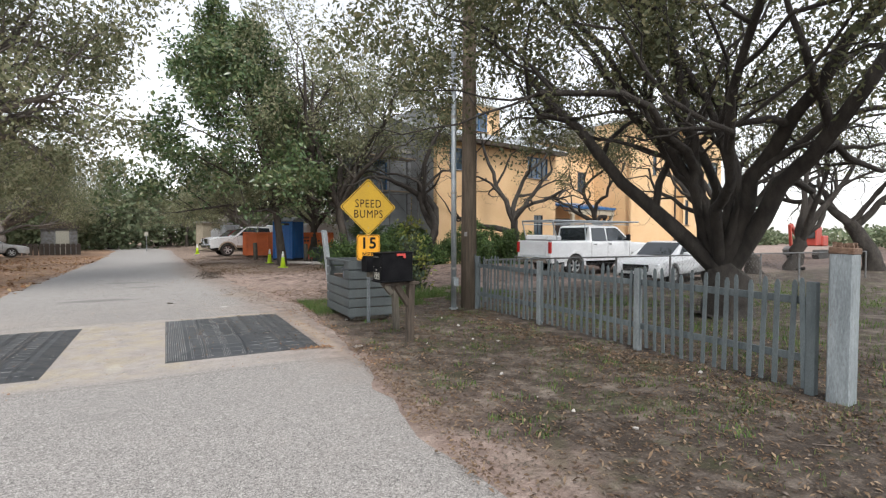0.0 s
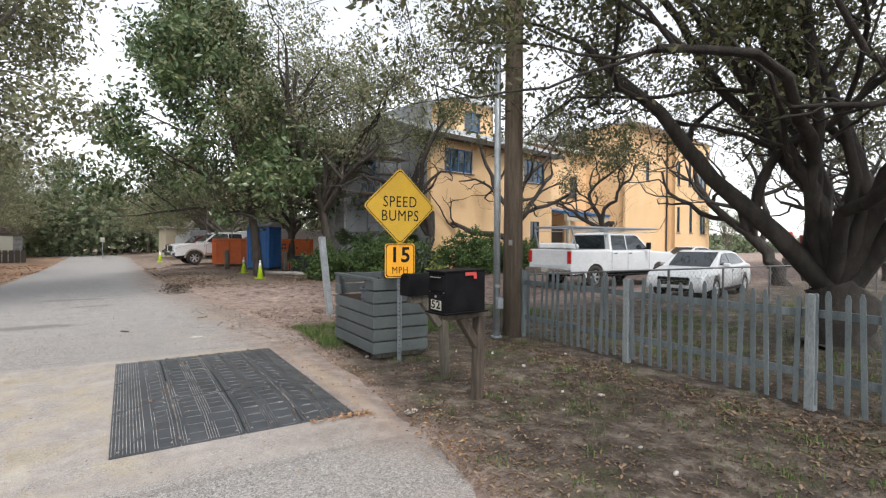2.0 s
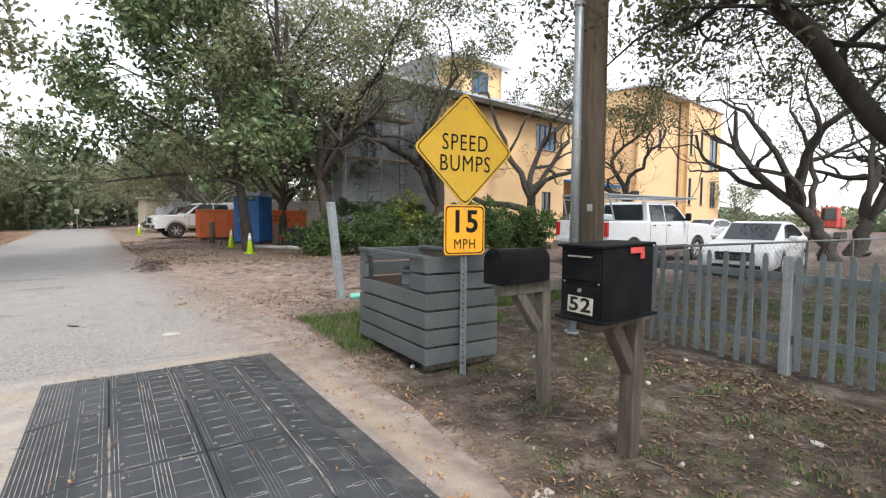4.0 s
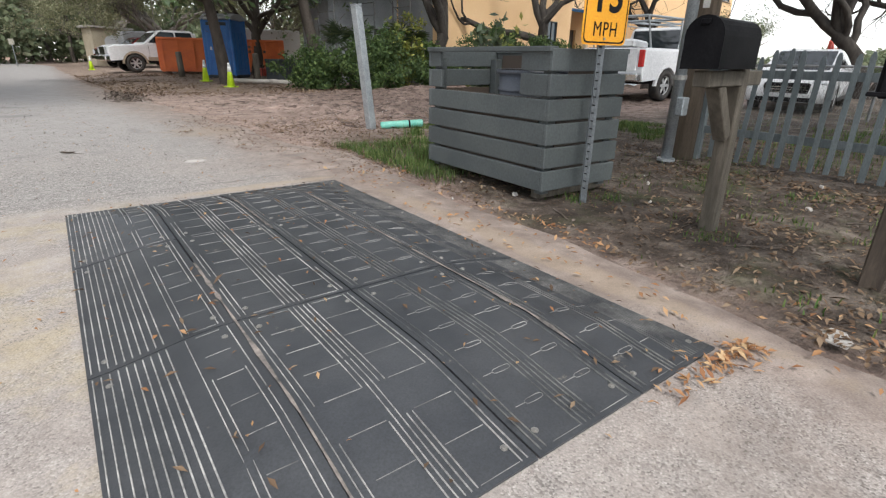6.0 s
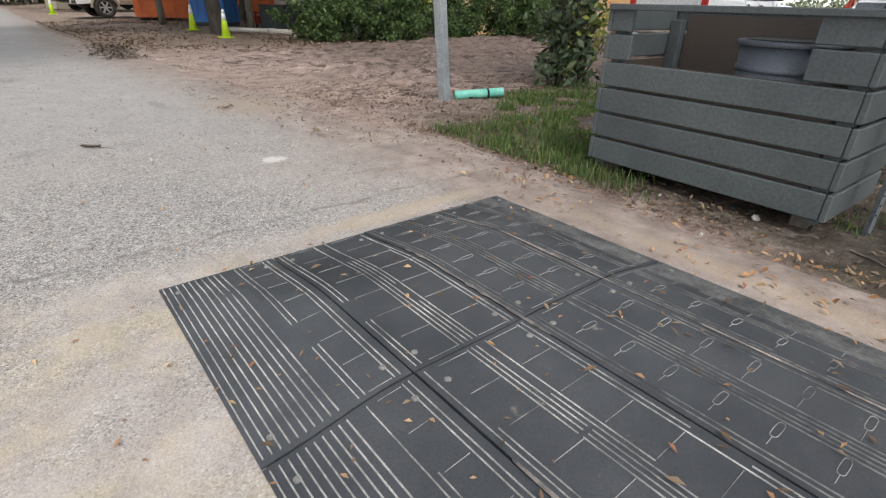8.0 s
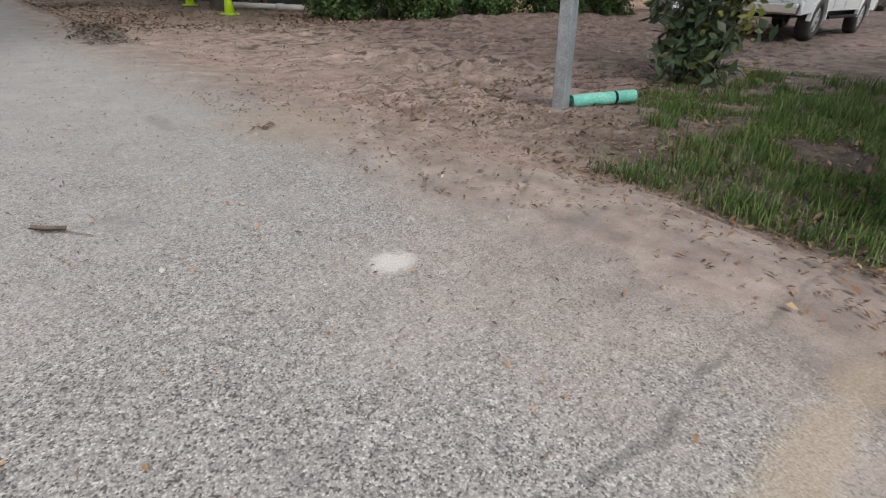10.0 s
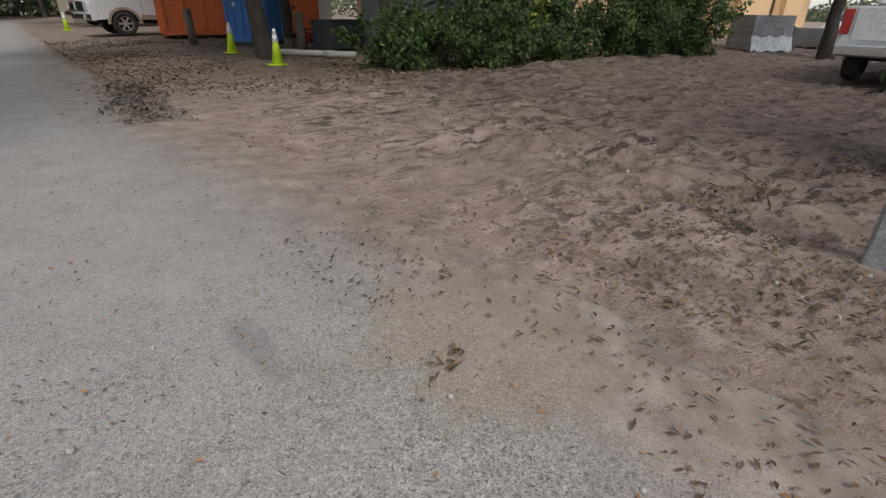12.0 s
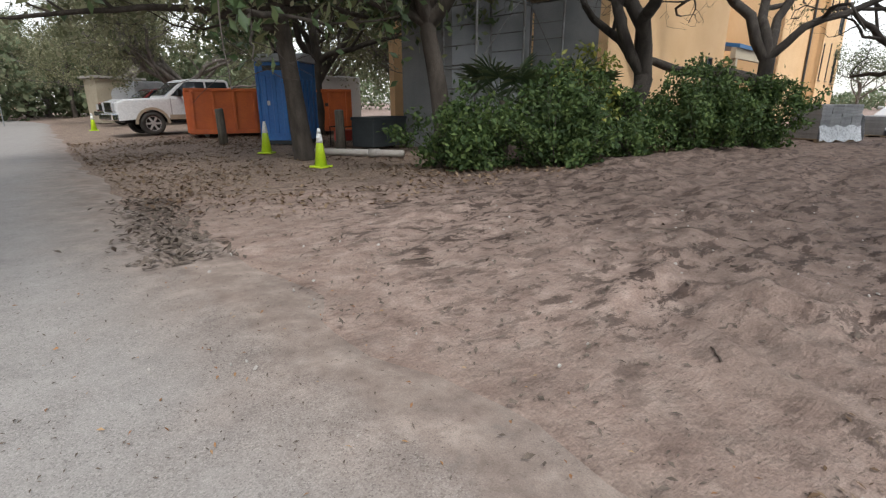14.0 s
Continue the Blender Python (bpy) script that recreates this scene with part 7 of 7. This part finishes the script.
blades("grass", "long green grass beside the bin surround", *tufts(110, 60, 2.62, 4.2, 11.0, 13.3, 0.10), 0.085, 0.004, 1)
gx_, gy_ = tufts(1500, 40, 3.1, 9.0, 11.6, 14.6, 0.10)
k = (lump(gx_, gy_, 0.7, 51) + 0.5 * lump(gx_, gy_, 0.25, 52) > 0.06) & (gx_ + 0.35 * lump(gx_, gy_, 0.4, 53) > 3.75 + 0.35 * (gy_ - 12.0))
blades("grass", "patchy short green grass on the sandy verge", gx_[k], gy_[k], 0.05, 0.004, 2)
blades("grass", "dark green grass tufts on the sandy verge", *tufts(60, 70, 4.3, 8.5, 11.6, 14.2, 0.07), 0.15, 0.004, 6)
blades("grass", "thin grass among the leaves under the fence", *tufts(200, 30, 3.5, 11.0, 2.0, 11.5, 0.16), 0.05, 0.0035, 3)
blades("grass", "small weeds on the bare soil", *tufts(60, 26, 2.4, 6.0, 3.0, 10.0, 0.07), 0.05, 0.005, 4)
blades("grass", "rough grass in the fenced yard", *tufts(330, 34, 6.8, 20.0, 0.5, 10.5, 0.25), 0.09, 0.006, 5)


def twigs(n, x0, x1, y0, y1, seed, length):
    rng = np.random.RandomState(seed)
    out = []
    for k in range(n):
        p = on_ground(np.array([rng.uniform(x0, x1)]), np.array([rng.uniform(y0, y1)]))[0]
        a, L = rng.uniform(0, 2 * np.pi), length * rng.uniform(0.4, 1.6)
        q = np.linspace(-0.5, 0.5, 5)[:, None] * L * np.array([[math.cos(a), math.sin(a), 0]]) + rng.normal(0, L * 0.04, (5, 3)) * [1, 1, 0.3]
        out.append((p + q + [0, 0, 0.012], np.linspace(0.009, 0.004, 5)))
    v, f = tubes(out, 5)
    return tagged(arrays("fallen_twigs", v, f, M["twig"], None, True), "dead twigs lying on the sand", "twigs", kind="stuff")


twigs(80, 2.9, 9.0, 14.0, 25.0, 3, 0.2)
twigs(60, 2.4, 6.5, 2.0, 12.0, 4, 0.2)


def broken_wood():
    top = thing("bark_piece", pose(0.10, 14.26, 0.018, 0, 0, 140) @ Matrix.Scale(0.62, 4), "brown curled piece of bark lying on the road", "bark")
    bm = B()
    rows = [[bm.verts.new((-0.13 + 0.26 * i / 9, (j / 4 - 0.5) * 0.06 * (1.1 - 0.7 * abs(i / 9 - 0.45)), 0.004 + 0.022 * abs(j / 4 - 0.5) * 2 + 0.03 * (i / 9 - 0.5) ** 2 + dz)) for j in range(5)] for dz in (0.006, 0.0) for i in range(10)]
    for q in (0, 10):
        for i in range(9):
            for j in range(4):
                bm.faces.new((rows[q + i][j], rows[q + i + 1][j], rows[q + i + 1][j + 1], rows[q + i][j + 1]))
    part("bark_curl", bm, M["twig"], top, "", True)
    part("twig", one_rod((-0.12, 0.01, 0.01), (-0.36, 0.06, 0.012), 0.006, 0.003, 6), M["twig"], top, "thin dead twig")


broken_wood()


def stones():
    rng = np.random.RandomState(5)
    bm = B()
    for k in range(170):
        if k < 24:
            x, y, s = rng.uniform(2.2, 6.0), rng.uniform(3.5, 12.0), rng.uniform(0.012, 0.035)
        else:
            x, y, s = rng.uniform(-1.5, 9.0), rng.uniform(13.0, 22.0), rng.uniform(0.008, 0.022)
        p = on_ground(np.array([x]), np.array([y]))[0]
        m = Matrix.LocRotScale(Vector(p) + Vector((0, 0, s * 0.3)), Euler(rng.uniform(0, 6, 3)), (s, s * rng.uniform(0.6, 1), s * rng.uniform(0.4, 0.7)))
        bmesh.ops.create_icosphere(bm, subdivisions=1, radius=1.0, matrix=m)
    tagged(link("pebbles", bm, M["concrete"]), "pale pebbles and shell scraps on the sand", "pebbles", kind="stuff")


stones()


def white_shell(x, y, s, turn):
    top = thing("broken_shell", pose(x, y, float(on_ground(np.array([x]), np.array([y]))[0][2]) - 0.002, 0, 0, turn), "flat pale broken shell on the ground", "shell")
    bm = prism(B(), [(-s, -0.4 * s), (-0.3 * s, -0.7 * s), (0.8 * s, -0.5 * s), (s, 0.1 * s), (0.4 * s, 0.6 * s), (-0.6 * s, 0.5 * s)], 0.0, 0.008, 0, "z")
    part("plate", bm, M["concrete"], top)


white_shell(2.52, 7.75, 0.085, 20)
white_shell(4.7, 7.2, 0.06, 70)
